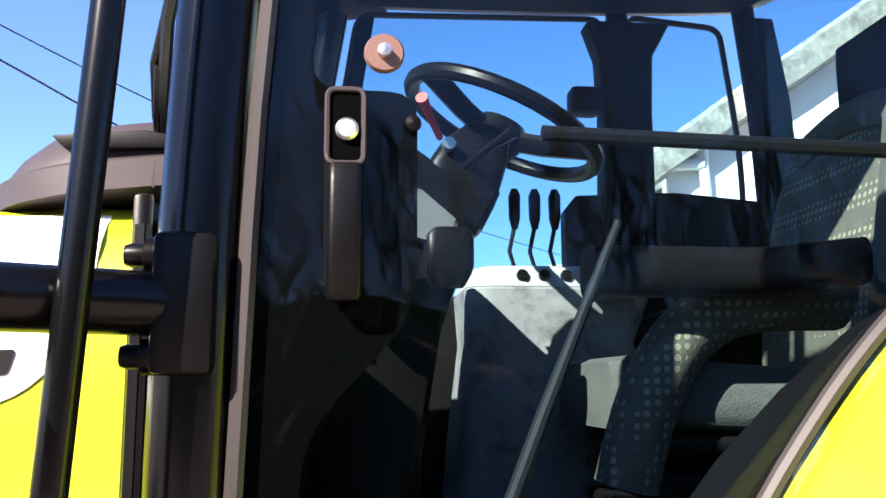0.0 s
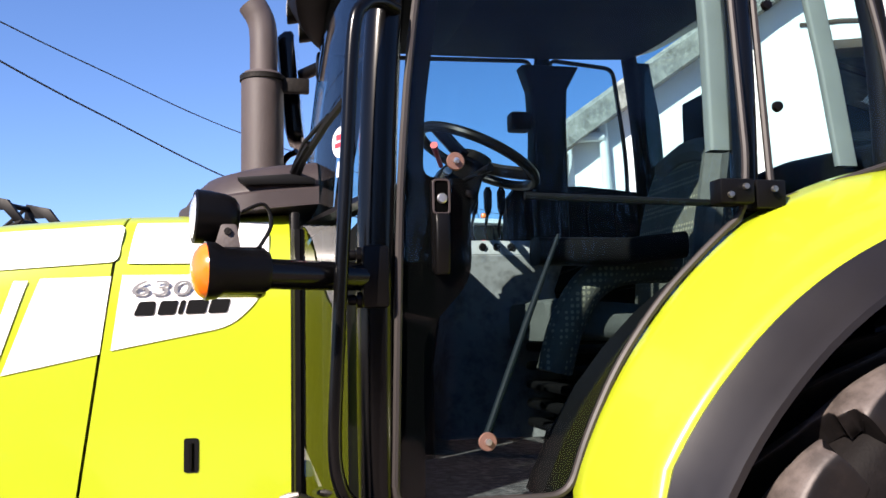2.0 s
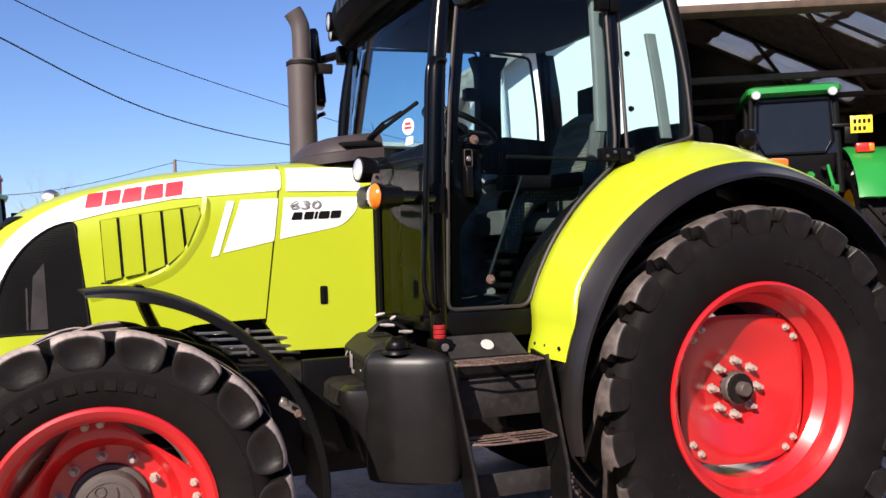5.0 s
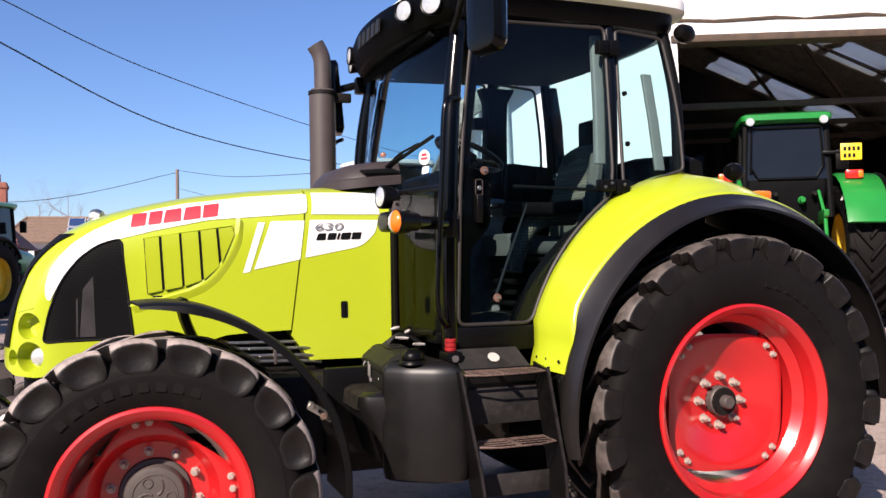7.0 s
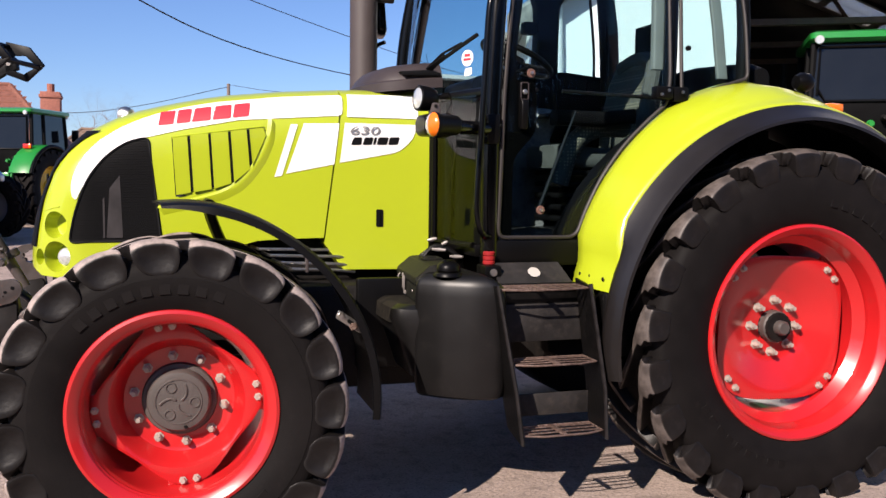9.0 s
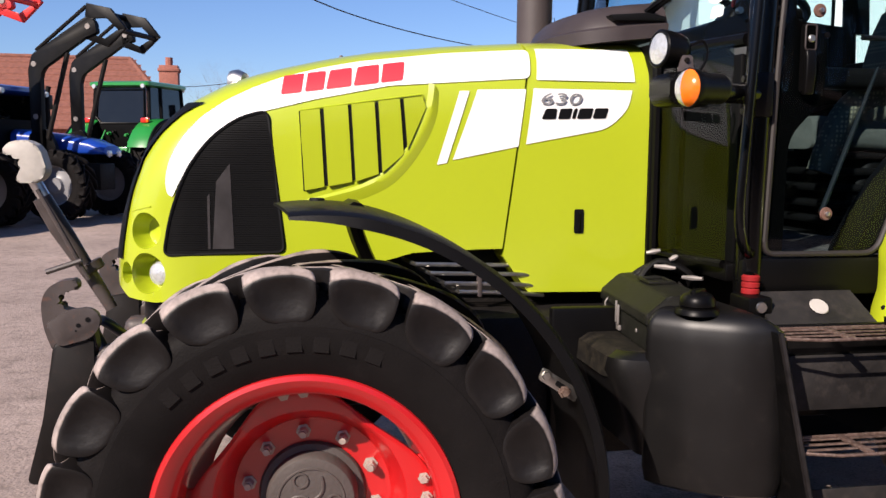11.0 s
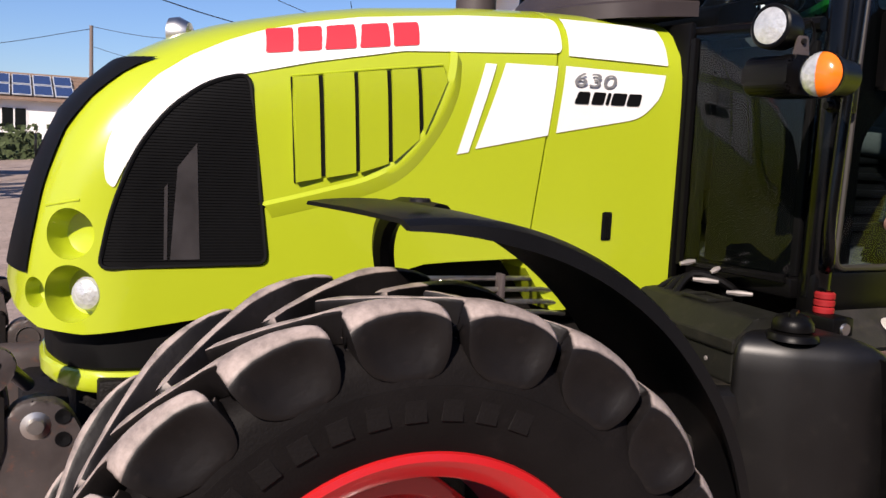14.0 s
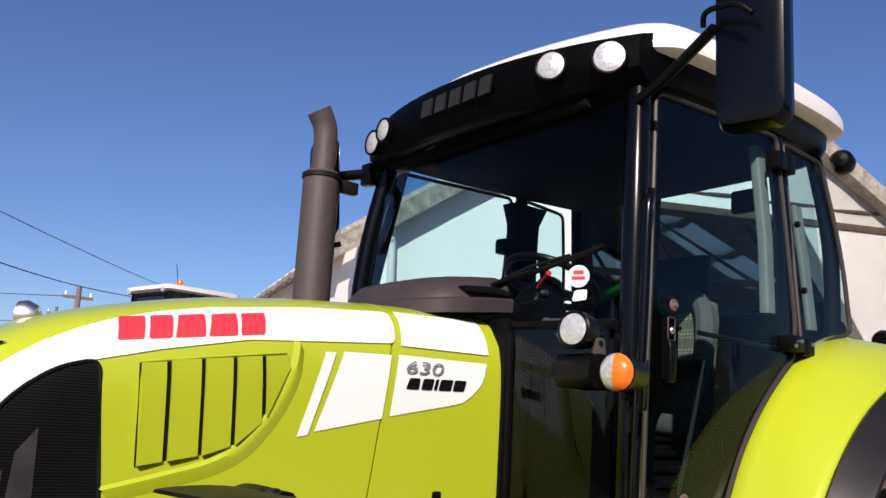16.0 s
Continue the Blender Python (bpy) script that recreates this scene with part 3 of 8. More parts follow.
def front_wheel(side):
    top, h = wheel("front_wheel", "front wheel with red rim and dusty ribbed tyre", 0.660, 0.359, 0.40, 19, 0.46, 3.4, LUG_FRONT, 0.034)
    n = 128
    deep, lobe = 0.05, -0.04
    b = bmesh.new()
    rad = [0.330 - 0.060 * (0.5 - 0.5 * math.cos(4 * (2 * math.pi * k / n))) ** 0.8 for k in range(n)]
    def row(fn, y):
        return [b.verts.new((fn(k) * math.cos(2 * math.pi * k / n), y, fn(k) * math.sin(2 * math.pi * k / n))) for k in range(n)]
    rows = [row(lambda k: 0.10, deep), row(lambda k: 0.198, deep), row(lambda k: 0.212, deep - 0.006), row(lambda k: 0.248, lobe + 0.012), row(lambda k: 0.256, lobe + 0.003), row(lambda k: rad[k] - 0.010, lobe), row(lambda k: rad[k], lobe + 0.004), row(lambda k: rad[k], lobe + 0.018), row(lambda k: 0.258, lobe + 0.022), row(lambda k: 0.205, deep + 0.02), row(lambda k: 0.10, deep + 0.02)]
    for a, c in zip(rows, rows[1:]):
        for k in range(n):
            j = (k + 1) % n
            b.faces.new((a[k], a[j], c[j], c[k]))
    part("wheel_disc", b, RIM_RED, top, "red dished wheel disc with four bolt lugs")
    face = -0.012
    part("hub", spin([(0.0001, face), (0.10, face), (0.114, face + 0.003), (0.121, face + 0.012), (0.124, face + 0.045), (0.140, face + 0.048), (0.145, face + 0.056), (0.145, 0.075)], 56), GREY_IRON, top, "dark grey planetary hub cap")
    # raised ring and swirl on the cap
    b = bmesh.new()
    for k in range(3):
        a0 = 2 * math.pi * k / 3 + 0.3
        tube([(0.012 * math.cos(a0), face - 0.0005, 0.012 * math.sin(a0))] + [(q * math.cos(a0 + (q - 0.018) * 14), face - 0.0005, q * math.sin(a0 + (q - 0.018) * 14)) for q in (0.03, 0.045, 0.060, 0.072)], 0.005, 6, b, 1)
        ring = spin([(0.015, face + 0.001), (0.017, face - 0.004), (0.021, face - 0.004), (0.023, face + 0.001)], 20)
        merge(b, turned(ring, Matrix.Translation((0.062 * math.cos(a0 - 0.5), 0, 0.062 * math.sin(a0 - 0.5)))))
    merge(b, spin([(0.084, face + 0.001), (0.086, face - 0.003), (0.090, face - 0.003), (0.092, face + 0.001)], 40))
    part("hub_relief", b, GREY_IRON, top)
    part("hub_plug", turned(spin([(0.0001, face - 0.004), (0.006, face - 0.004), (0.008, face + 0.002)], 10), Matrix.Translation((0.012, 0, -0.104))), BLACK_DECAL, top)
    nut = None
    for k in range(10):
        a = 2 * math.pi * (k + 0.5) / 10
        m = pose(0.174 * math.cos(a), deep, 0.174 * math.sin(a))
        if nut is None:
            nut = part("wheel_nut", merge(bolt(0.014, 0.026), spin([(0.0001, -0.038), (0.009, -0.038), (0.009, -0.024)], 10)), NUT, top)
            nut.matrix_local = m
        else:
            share("wheel_nut", nut, top, m)
    lb = br = None
    for k in range(4):
        a0 = 2 * math.pi * k / 4
        m = Matrix.Rotation(-a0, 4, "Y")
        if br is None:
            br = part("rim_bracket", box(0.285, 0.340, lobe + 0.016, lobe + 0.034, -0.085, 0.085, 0.006), RIM_RED, top)
            br.matrix_local = m
        else:
            share("rim_bracket", br, top, m)
        for s in (-1, 1):
            a = a0 + s * 0.085
            m = pose(0.306 * math.cos(a), lobe, 0.306 * math.sin(a))
            if lb is None:
                lb = part("rim_bolt", bolt(0.011, 0.016), NUT, top)
                lb.matrix_local = m
            else:
                share("rim_bolt", lb, top, m)
    return top


def other_side(wheel_ob, m):
    """The same wheel on the far side, sharing all meshes."""
    made = {wheel_ob: new(wheel_ob.name.split(".")[0])}
    made[wheel_ob].parent = tractor
    tagged(made[wheel_ob], wheel_ob["label"])
    made[wheel_ob].matrix_local = m
    for o in wheel_ob.children_recursive:
        c = new(o.name.split(".")[0], o.data)
        made[o] = c
        c.parent = made[o.parent]
        c.matrix_local = o.matrix_local.copy()
        if "label" in o:
            tagged(c, o["label"])
    return made[wheel_ob]


YR, YF, STEER = -0.975, -1.083, -6
rw = rear_wheel(-1)
rw.matrix_local = pose(REAR.x, YR, REAR.z) @ Matrix.Rotation(radians(47), 4, "Y")
other_side(rw, pose(REAR.x, -YR, REAR.z, 0, 0, 180) @ Matrix.Rotation(radians(20), 4, "Y"))
fw = front_wheel(-1)
fw.matrix_local = pose(FRONT.x, YF, FRONT.z, 0, 0, STEER) @ Matrix.Rotation(radians(-8), 4, "Y")
other_side(fw, pose(FRONT.x, -YF, FRONT.z, 0, 0, 180) @ Matrix.Rotation(radians(12), 4, "Y"))

# -- hood --
CREST = [(-3.445, 1.14), (-3.43, 1.22), (-3.405, 1.33), (-3.365, 1.45), (-3.31, 1.57), (-3.25, 1.642), (-3.17, 1.713), (-3.01, 1.796), (-2.8, 1.852), (-2.58, 1.896), (-2.3, 1.930), (-2.04, 1.95), (-1.5, 1.962)]
BOT = [(-3.445, 1.125), (-3.43, 1.075), (-3.38, 1.04), (-3.28, 1.032), (-3.0, 1.068), (-2.86, 1.085), (-2.6, 1.15), (-2.4, 1.20), (-2.1, 1.21)]
WIDE = [(-3.15, 0.365), (-2.86, 0.378), (-2.5, 0.395), (-2.2, 0.405), (-1.6, 0.415)]


def half_width(x):
    if x < -3.13:
        t = min(1.0, (-3.13 - x) / 0.316)
        return 0.366 * max(0.0, 1 - t ** 2.4) ** (1 / 2.4)
    return interp(x, WIDE)


def hood_y(x, z):
    """Half width of the hood at a place on its side."""
    top, hw = interp(x, CREST), half_width(x)
    zm = top - 0.42
    if z <= zm:
        return hw
    t = min(1.0, (z - zm) / (top - zm))
    return hw * (1 - t ** 5) ** (1 / 3.2)


def hood_z(x, y):
    """Height of the hood over a place of the plan."""
    top, hw = interp(x, CREST), half_width(x)
    q = min(1.0, abs(y) / hw) if hw > 0 else 0
    return top - 0.42 + 0.42 * (1 - q ** 3.2) ** 0.2


def shell(stations, shear, zlo, name, mat, label):
    """A closed hood-like body over the stations; shear: slope of its two ends."""
    rings = []
    for x, k in stations:
        top, ring = interp(x, CREST), []
        lo = zlo(x)
        n_side, n_top = 14, 12
        zs = [lo + (top - 0.001 - lo) * (i / n_side) for i in range(n_side)]
        half = []
        for z in zs:
            half.append((hood_y(x, z), z))
        y1 = half[-1][0]
        for i in range(1, n_top + 1):
            y = y1 * (1 - i / n_top)
            half.append((y, hood_z(x, y)))
        left = [(x + k * (z - 1.56), -y, z) for y, z in half]
        right = [(x + k * (z - 1.56), y, z) for y, z in half[-2::-1]]
        rings.append(left + right)
    return part(name, loft(rings), mat, tractor, label)


st = [(-3.4449 + 0.3 * (i / 16) ** 2.2, 0.0) for i in range(17)] + [(-3.1449 + i * 0.1, 0.0) for i in range(1, 7)]
st += [(-2.5 + 0.44 * i / 5, 0.13 * i / 5) for i in range(6)]
hood = shell(st, 0, lambda x: interp(x, BOT), "hood", SEED_GREEN, "lime green engine hood with white side stripe")
st = [(-2.052 + 0.475 * i / 5, 0.13 * (1 - i / 5)) for i in range(6)]
side_panel = shell(st, 0, lambda x: interp(x, [(-2.06, 1.20), (-2.0, 1.055), (-1.5, 1.05)]), "side_panel", SEED_GREEN, "lime green rear engine side panel")


def patch(outline, name, mat, parent, off=0.004, step=0.05, label="", yfun=hood_y, thick=0.0):
    """A decal or panel that lies on the hood's left side; outline in x, z."""
    bm = bmesh.new()
    vs = [bm.verts.new((x, 0, z)) for x, z in outline]
    bm.faces.new(vs)
    x0, x1 = min(p[0] for p in outline), max(p[0] for p in outline)
    z0, z1 = min(p[1] for p in outline), max(p[1] for p in outline)
    k = x0 + step
    while k < x1:
        bmesh.ops.bisect_plane(bm, geom=bm.verts[:] + bm.edges[:] + bm.faces[:], plane_co=(k, 0, 0), plane_no=(1, 0, 0))
        k += step
    k = z0 + step * 0.5
    while k < z1:
        bmesh.ops.bisect_plane(bm, geom=bm.verts[:] + bm.edges[:] + bm.faces[:], plane_co=(0, 0, k), plane_no=(0, 0, 1))
        k += step * 0.5
    for v in bm.verts:
        v.co.y = -yfun(v.co.x, v.co.z) - off
    if thick:
        ext = bmesh.ops.extrude_face_region(bm, geom=bm.faces[:])
        for v in ext["geom"]:
            if isinstance(v, bmesh.types.BMVert):
                v.co.y += thick
    return part(name, bm, mat, parent, label)

# -- hood details --
def cut(ob, cutters):
    """Takes the cutters' volumes out of a mesh, for good."""
    for c in cutters:
        c.hide_render = True
        md = ob.modifiers.new("cut", "BOOLEAN")
        md.operation, md.solver, md.object = "DIFFERENCE", "EXACT", c
    deps = bpy.context.evaluated_depsgraph_get()
    deps.update()
    me = bpy.data.meshes.new_from_object(ob.evaluated_get(deps))
    ob.modifiers.clear()
    old, ob.data = ob.data, me
    me.name = ob.name
    bpy.data.meshes.remove(old)
    me.shade_smooth()
    me.set_sharp_from_angle(angle=radians(32))
    for c in cutters:
        d = c.data
        bpy.data.objects.remove(c)
        bpy.data.meshes.remove(d)


def pocket(p, n, r, deep):
    """A cutter for a round lamp pocket at p that looks along n."""
    n = Vector(n).normalized()
    b = spin([(0.0001, -0.08), (r * 1.08, -0.08), (r, 0.0), (r * 0.97, deep * 0.5), (r * 0.85, deep * 0.85), (r * 0.5, deep), (0.0001, deep)], 40)
    q = (-n).to_track_quat("Y", "Z").to_matrix().to_4x4()
    ob = part("cutter", turned(b, Matrix.Translation(p) @ q), SEED_GREEN)
    return ob


LAMPS = [((-3.300, 0.303, 1.272), 0.060, 0.05), ((-3.297, 0.305, 1.128), 0.068, 0.06), ((-3.366, 0.222, 1.122), 0.036, 0.03)]
cutters = []
for s in (-1, 1):
    for p, r, deep in LAMPS:
        cutters.append(pocket((p[0], s * p[1], p[2]), (-0.66, s * 0.75, 0.04), r, deep))
bpy.context.view_layer.update()
cut(hood, cutters)
for s in (-1, 1):
    q = (-Vector((-0.60, s * 0.80, 0.0))).to_track_quat("Y", "Z").to_matrix().to_4x4()
    b = spin([(0.0001, -0.018), (0.02, -0.016), (0.036, -0.008), (0.042, 0.004), (0.0001, 0.012)], 28)
    part("headlamp", turned(b, Matrix.Translation((-3.272, s * 0.306, 1.125)) @ q), LENS, hood, "clear round headlamp")

# black panel over the front of the nose
def nose_x(y, z):
    lo, hi = -3.4449, -2.9
    for _ in range(30):
        m = (lo + hi) / 2
        if interp(m, CREST) > z and hood_y(m, z) > abs(y):
            hi = m
        else:
            lo = m
    return hi


rings = []
for k in range(25):
    z = 1.165 + (1.70 - 1.165) * k / 24
    w = interp(z, [(1.165, 0.225), (1.3, 0.245), (1.5, 0.25), (1.62, 0.265), (1.70, 0.285)])
    row = []
    for i in range(21):
        y = w * (i / 10 - 1)
        row.append((nose_x(y, z) - 0.006, y * 1.004, z + 0.004))
    rings.append(row)
part("front_panel", loft(rings, False, False), GRILLE, hood, "black mesh panel over the nose")
part("nose_badge", turned(spin([(0.0001, -0.006), (0.03, -0.005), (0.034, 0.0)], 24), Matrix.Translation((-3.372, 0.0, 1.47)) @ Matrix.Rotation(radians(-90), 4, "Z")), BLACK_DECAL, hood)
# lower nose: black grille and a lime lip
def apron(z0, z1, grow, name, mat, label):
    rings = []
    for z in (z0, z0 + 0.01, (z0 + z1) / 2, z1 - 0.01, z1):
        g = grow - (0.008 if z in (z0, z1) else 0.0)
        pts = [(-2.75, -0.33 - g), (-3.13, -0.33 - g), (-3.28, -0.275 - g), (-3.345 - g, -0.13), (-3.355 - g, 0.0), (-3.345 - g, 0.13), (-3.28, 0.275 + g), (-3.15, 0.33 + g), (-2.75, 0.33 + g)]
        rings.append([(p.x, p.y, z) for p in smooth_line([(x, y, 0) for x, y in pts], 4)])
    return part(name, loft(rings), mat, tractor, label)


apron(0.930, 1.06, 0.0, "lower_grille", GRILLE, "black lower front grille")
apron(0.878, 0.930, 0.012, "front_lip", SEED_GREEN, "lime green lower front lip")

band = [(-2.015, 1.80), (-2.5, 1.765), (-2.75, 1.715), (-2.95, 1.665), (-3.08, 1.585), (-3.13, 1.535), (-3.17, 1.48), (-3.198, 1.43), (-3.218, 1.385), (-3.235, 1.40), (-3.240, 1.44), (-3.232, 1.49), (-3.210, 1.54), (-3.175, 1.595), (-3.12, 1.655), (-3.04, 1.71), (-2.95, 1.755), (-2.86, 1.79), (-2.73, 1.825), (-2.6, 1.85), (-2.3, 1.885), (-2.005, 1.905)]
patch(rounded(band, 0.02, 3), "white_stripe", WHITE, hood, 0.003, 0.03, "white stripe along the hood")
patch([(-1.992, 1.795), (-1.635, 1.795), (-1.635, 1.915), (-1.978, 1.91)], "white_stripe", WHITE, side_panel, 0.003)
patch([(-2.34, 1.5), (-2.305, 1.507), (-2.228, 1.752), (-2.262, 1.752)], "thin_stripe", WHITE, hood, 0.003)
patch([(-2.285, 1.517), (-2.055, 1.565), (-2.030, 1.762), (-2.2, 1.757)], "white_field", WHITE, hood, 0.003)
patch(rounded([(-2.028, 1.573), (-1.73, 1.63), (-1.66, 1.70), (-1.645, 1.765), (-2.003, 1.765)], [0, 0.05, 0.06, 0, 0]), "white_field", WHITE, side_panel, 0.003)
gr = rounded([(-3.25, 1.195), (-2.855, 1.205), (-2.905, 1.675), (-3.0, 1.65), (-3.09, 1.585), (-3.17, 1.48), (-3.225, 1.33)], [0.025, 0.025, 0.03, 0.1, 0.1, 0.1, 0.1])
patch(gr, "side_grille", GRILLE, hood, 0.004, 0.03, "black mesh side grille")
# grille rim and the louvre edges behind the mesh
def on_side(pts, r, name, mat, parent, off=0.004, closed=False, label=""):
    """A thin bead that follows the hood's side."""
    line = [(x, -hood_y(x, z) - off, z) for x, z in pts]
    if closed:
        line.append(line[0])
    return part(name, tube(line, r, 6), mat, parent, label)


on_side(gr, 0.006, "grille_edge", BLACK_DECAL, hood, 0.003, True)
patch([(-3.09, 1.215), (-3.02, 1.216), (-3.03, 1.50), (-3.075, 1.44)], "grille_shutter", GREY_GRILLE, hood, 0.006, 0.03)
patch([(-3.105, 1.215), (-3.097, 1.215), (-3.097, 1.40), (-3.105, 1.39)], "grille_shutter", GREY_GRILLE, hood, 0.006, 0.03)
b = bmesh.new()
for i in range(60):
    z = 1.212 + i * 0.0075
    x0 = interp(z, [(1.2, -3.243), (1.33, -3.218), (1.48, -3.163), (1.585, -3.083), (1.65, -2.99)])
    x1 = interp(z, [(1.2, -2.862), (1.67, -2.908)])
    if x1 - x0 > 0.02:
        tube([(x, -hood_y(x, z) - 0.005, z) for x in [x0 + (x1 - x0) * k / 8 for k in range(9)]], 0.0008, 3, b)
part("grille_ribs", b, GRILLE, hood)
tagged(bpy.data.objects["grille_ribs"], kind="stuff")

# louvres in the hood's side
LOUV = [(-2.80, -2.735, 1.675, 1.410), (-2.722, -2.642, 1.688, 1.432), (-2.63, -2.553, 1.70, 1.452), (-2.54, -2.468, 1.712, 1.50), (-2.455, -2.392, 1.722, 1.585)]
for i, (xa, xb, zt, zb) in enumerate(LOUV):
    t1 = zt + (xb - xa) * 0.13
    b1 = interp(xb, [(-2.8, 1.412), (-2.7, 1.43), (-2.6, 1.448), (-2.5, 1.49), (-2.45, 1.56), (-2.39, 1.70)])
    b0 = interp(xa, [(-2.8, 1.412), (-2.7, 1.43), (-2.6, 1.448), (-2.5, 1.49), (-2.45, 1.56), (-2.39, 1.70)])
    lean = -0.014
    out = [(xa + lean * -1, b0), (xb + lean * -1, b1), (xb, t1), (xa, zt)]
    patch(out, "louvre", SEED_GREEN, hood, 0.010, 0.04, yfun=lambda x, z, xa=xa, xb=xb: hood_y(x, z) + 0.006 * (xb - x) / (xb - xa), thick=0.010)
    if i < 4:
        xc = LOUV[i + 1][0]
        patch([(xb + 0.014, b1 + 0.004), (xc + 0.014, b1 + 0.006), (xc, t1), (xb, t1 - 0.002)], "louvre_slit", BLACK_DECAL, hood, 0.004, 0.05)
on_side([(-2.80, 1.678), (-2.60, 1.708), (-2.39, 1.738), (-2.385, 1.72)], 0.003, "louvre_edge", SEED_GREEN, hood, 0.003)
on_side([(-2.802, 1.675), (-2.788, 1.41)], 0.002, "louvre_edge", BLACK_DECAL, hood, 0.003)
edge = smooth_line([(-2.345, 0, 1.765), (-2.36, 0, 1.68), (-2.41, 0, 1.575), (-2.49, 0, 1.475), (-2.58, 0, 1.42), (-2.70, 0, 1.385), (-2.86, 0, 1.345)], 6)
rows = []
for p in edge:
    y = -hood_y(p.x, p.z)
    rows.append([(p.x + 0.018, y - 0.001, p.z - 0.026), (p.x + 0.004, y - 0.007, p.z - 0.006), (p.x - 0.004, y - 0.009, p.z + 0.006), (p.x - 0.022, y - 0.001, p.z + 0.012)])
part("moulding", loft(rows, False, False), SEED_GREEN, hood, "moulded lime edge round the louvres")
on_side([(-3.36, 1.335), (-3.33, 1.345), (-3.29, 1.355)], 0.003, "crease", SEED_GREEN, hood, 0.001)
patch(rounded([(-1.848, 1.262), (-1.812, 1.262), (-1.812, 1.348), (-1.848, 1.348)], 0.008), "latch_slot", BLACK_DECAL, side_panel, 0.003)
on_side([(-1.83, 1.27), (-1.83, 1.335)], 0.006, "latch", PLASTIC, side_panel, 0.004)


def mark(shapes, x0, z0, width, height, rise, slant, name, mat, parent):
    """A row of plain shapes for a maker's mark; shapes: start, width and narrowing of the top, as shares of the whole."""
    for u, w, cut_in in shapes:
        a, c = x0 + u * width, x0 + (u + w) * width
        za, zc = z0 + rise * u, z0 + rise * (u + w)
        k = cut_in * (c - a)
        patch(rounded([(a, za), (c, zc), (c + slant - k, zc + height), (a + slant + k, za + height)], 0.006, 2), name, mat, parent, 0.0055, 0.04)


mark([(0.0, 0.165, 0.0), (0.195, 0.150, 0.0), (0.365, 0.205, 0.06), (0.590, 0.205, 0.06), (0.815, 0.180, 0.0)], -2.862, 1.730, 0.408, 0.066, 0.055, 0.012, "maker_mark", RED_DECAL, hood)
mark([(0.0, 0.215, 0.1), (0.245, 0.185, 0.0), (0.455, 0.055, 0.0), (0.535, 0.215, 0.0), (0.775, 0.205, 0.0)], -1.975, 1.660, 0.237, 0.036, 0.006, 0.010, "model_mark", BLACK_DECAL, side_panel)


def text(word, size, mat, parent, m, label, shear=0.0):
    cu = bpy.data.curves.new("word", "FONT")
    cu.body, cu.size, cu.extrude, cu.shear = word, size, 0.0008, shear
    ob = new("word", cu)
    bpy.context.view_layer.update()
    me = bpy.data.meshes.new_from_object(ob.evaluated_get(bpy.context.evaluated_depsgraph_get()))
    bpy.data.objects.remove(ob)
    me.materials.clear()
    me.materials.append(mat)
    o = new("lettering", me)
    o.parent = parent
    o.matrix_local = m
    return tagged(o, label)


text("630", 0.055, GREY_DECAL, side_panel, Matrix.Translation((-1.985, -0.4165, 1.712)) @ Matrix.Rotation(radians(90), 4, "X") @ Matrix.Diagonal((1.85, 1, 1, 1)), "grey model number", 0.12)
# worn round lamp housing that stands off the far side of the hood
part("far_lamp", turned(spin([(0.0001, -0.045), (0.032, -0.038), (0.046, -0.008), (0.043, 0.015), (0.0001, 0.022)], 20), Matrix.Translation((-3.02, 0.0, 1.792)) @ Matrix.Rotation(radians(60), 4, "Z")), STEEL, tractor, "bright metal lamp back beside the hood")

# -- cowl behind the hood --
def cowl_plan(g):
    half = [(-1.895 + g * 1.3, 0.0), (-1.875 + g * 1.2, 0.18 - g * 0.3), (-1.80 + g, 0.305 - g * 0.7), (-1.70 + g * 0.6, 0.36 - g), (-1.60, 0.37 - g), (-1.50, 0.37 - g)]
    line = smooth_line([(x, y, 0) for x, y in half[::-1]] + [(x, -y, 0) for x, y in half[1:]], 5)
    return [(p.x, p.y) for p in line]


rings = [[(x, y, z + 0.10 * (x + 1.6)) for x, y in cowl_plan(g)] for z, g in ((1.95, 0.0), (1.995, 0.0), (2.004, 0.014), (2.01, 0.016), (2.04, 0.032), (2.07, 0.06), (2.085, 0.11), (2.09, 0.2))]
cowl = part("cowl", loft(rings), COWL, tractor, "grey-brown plastic cowl in front of the windscreen")
part("cowl_vent", prism([(-1.72, 2.030), (-1.58, 2.042), (-1.51, 2.03), (-1.51, 2.014), (-1.70, 2.010)], -0.372, -0.32, 0.004), BLACK_DECAL, cowl)
part("cowl_seal", box(-1.580, -1.555, -0.43, 0.43, 1.05, 1.93, 0.008), PLASTIC, tractor, "black seal between hood and cab")

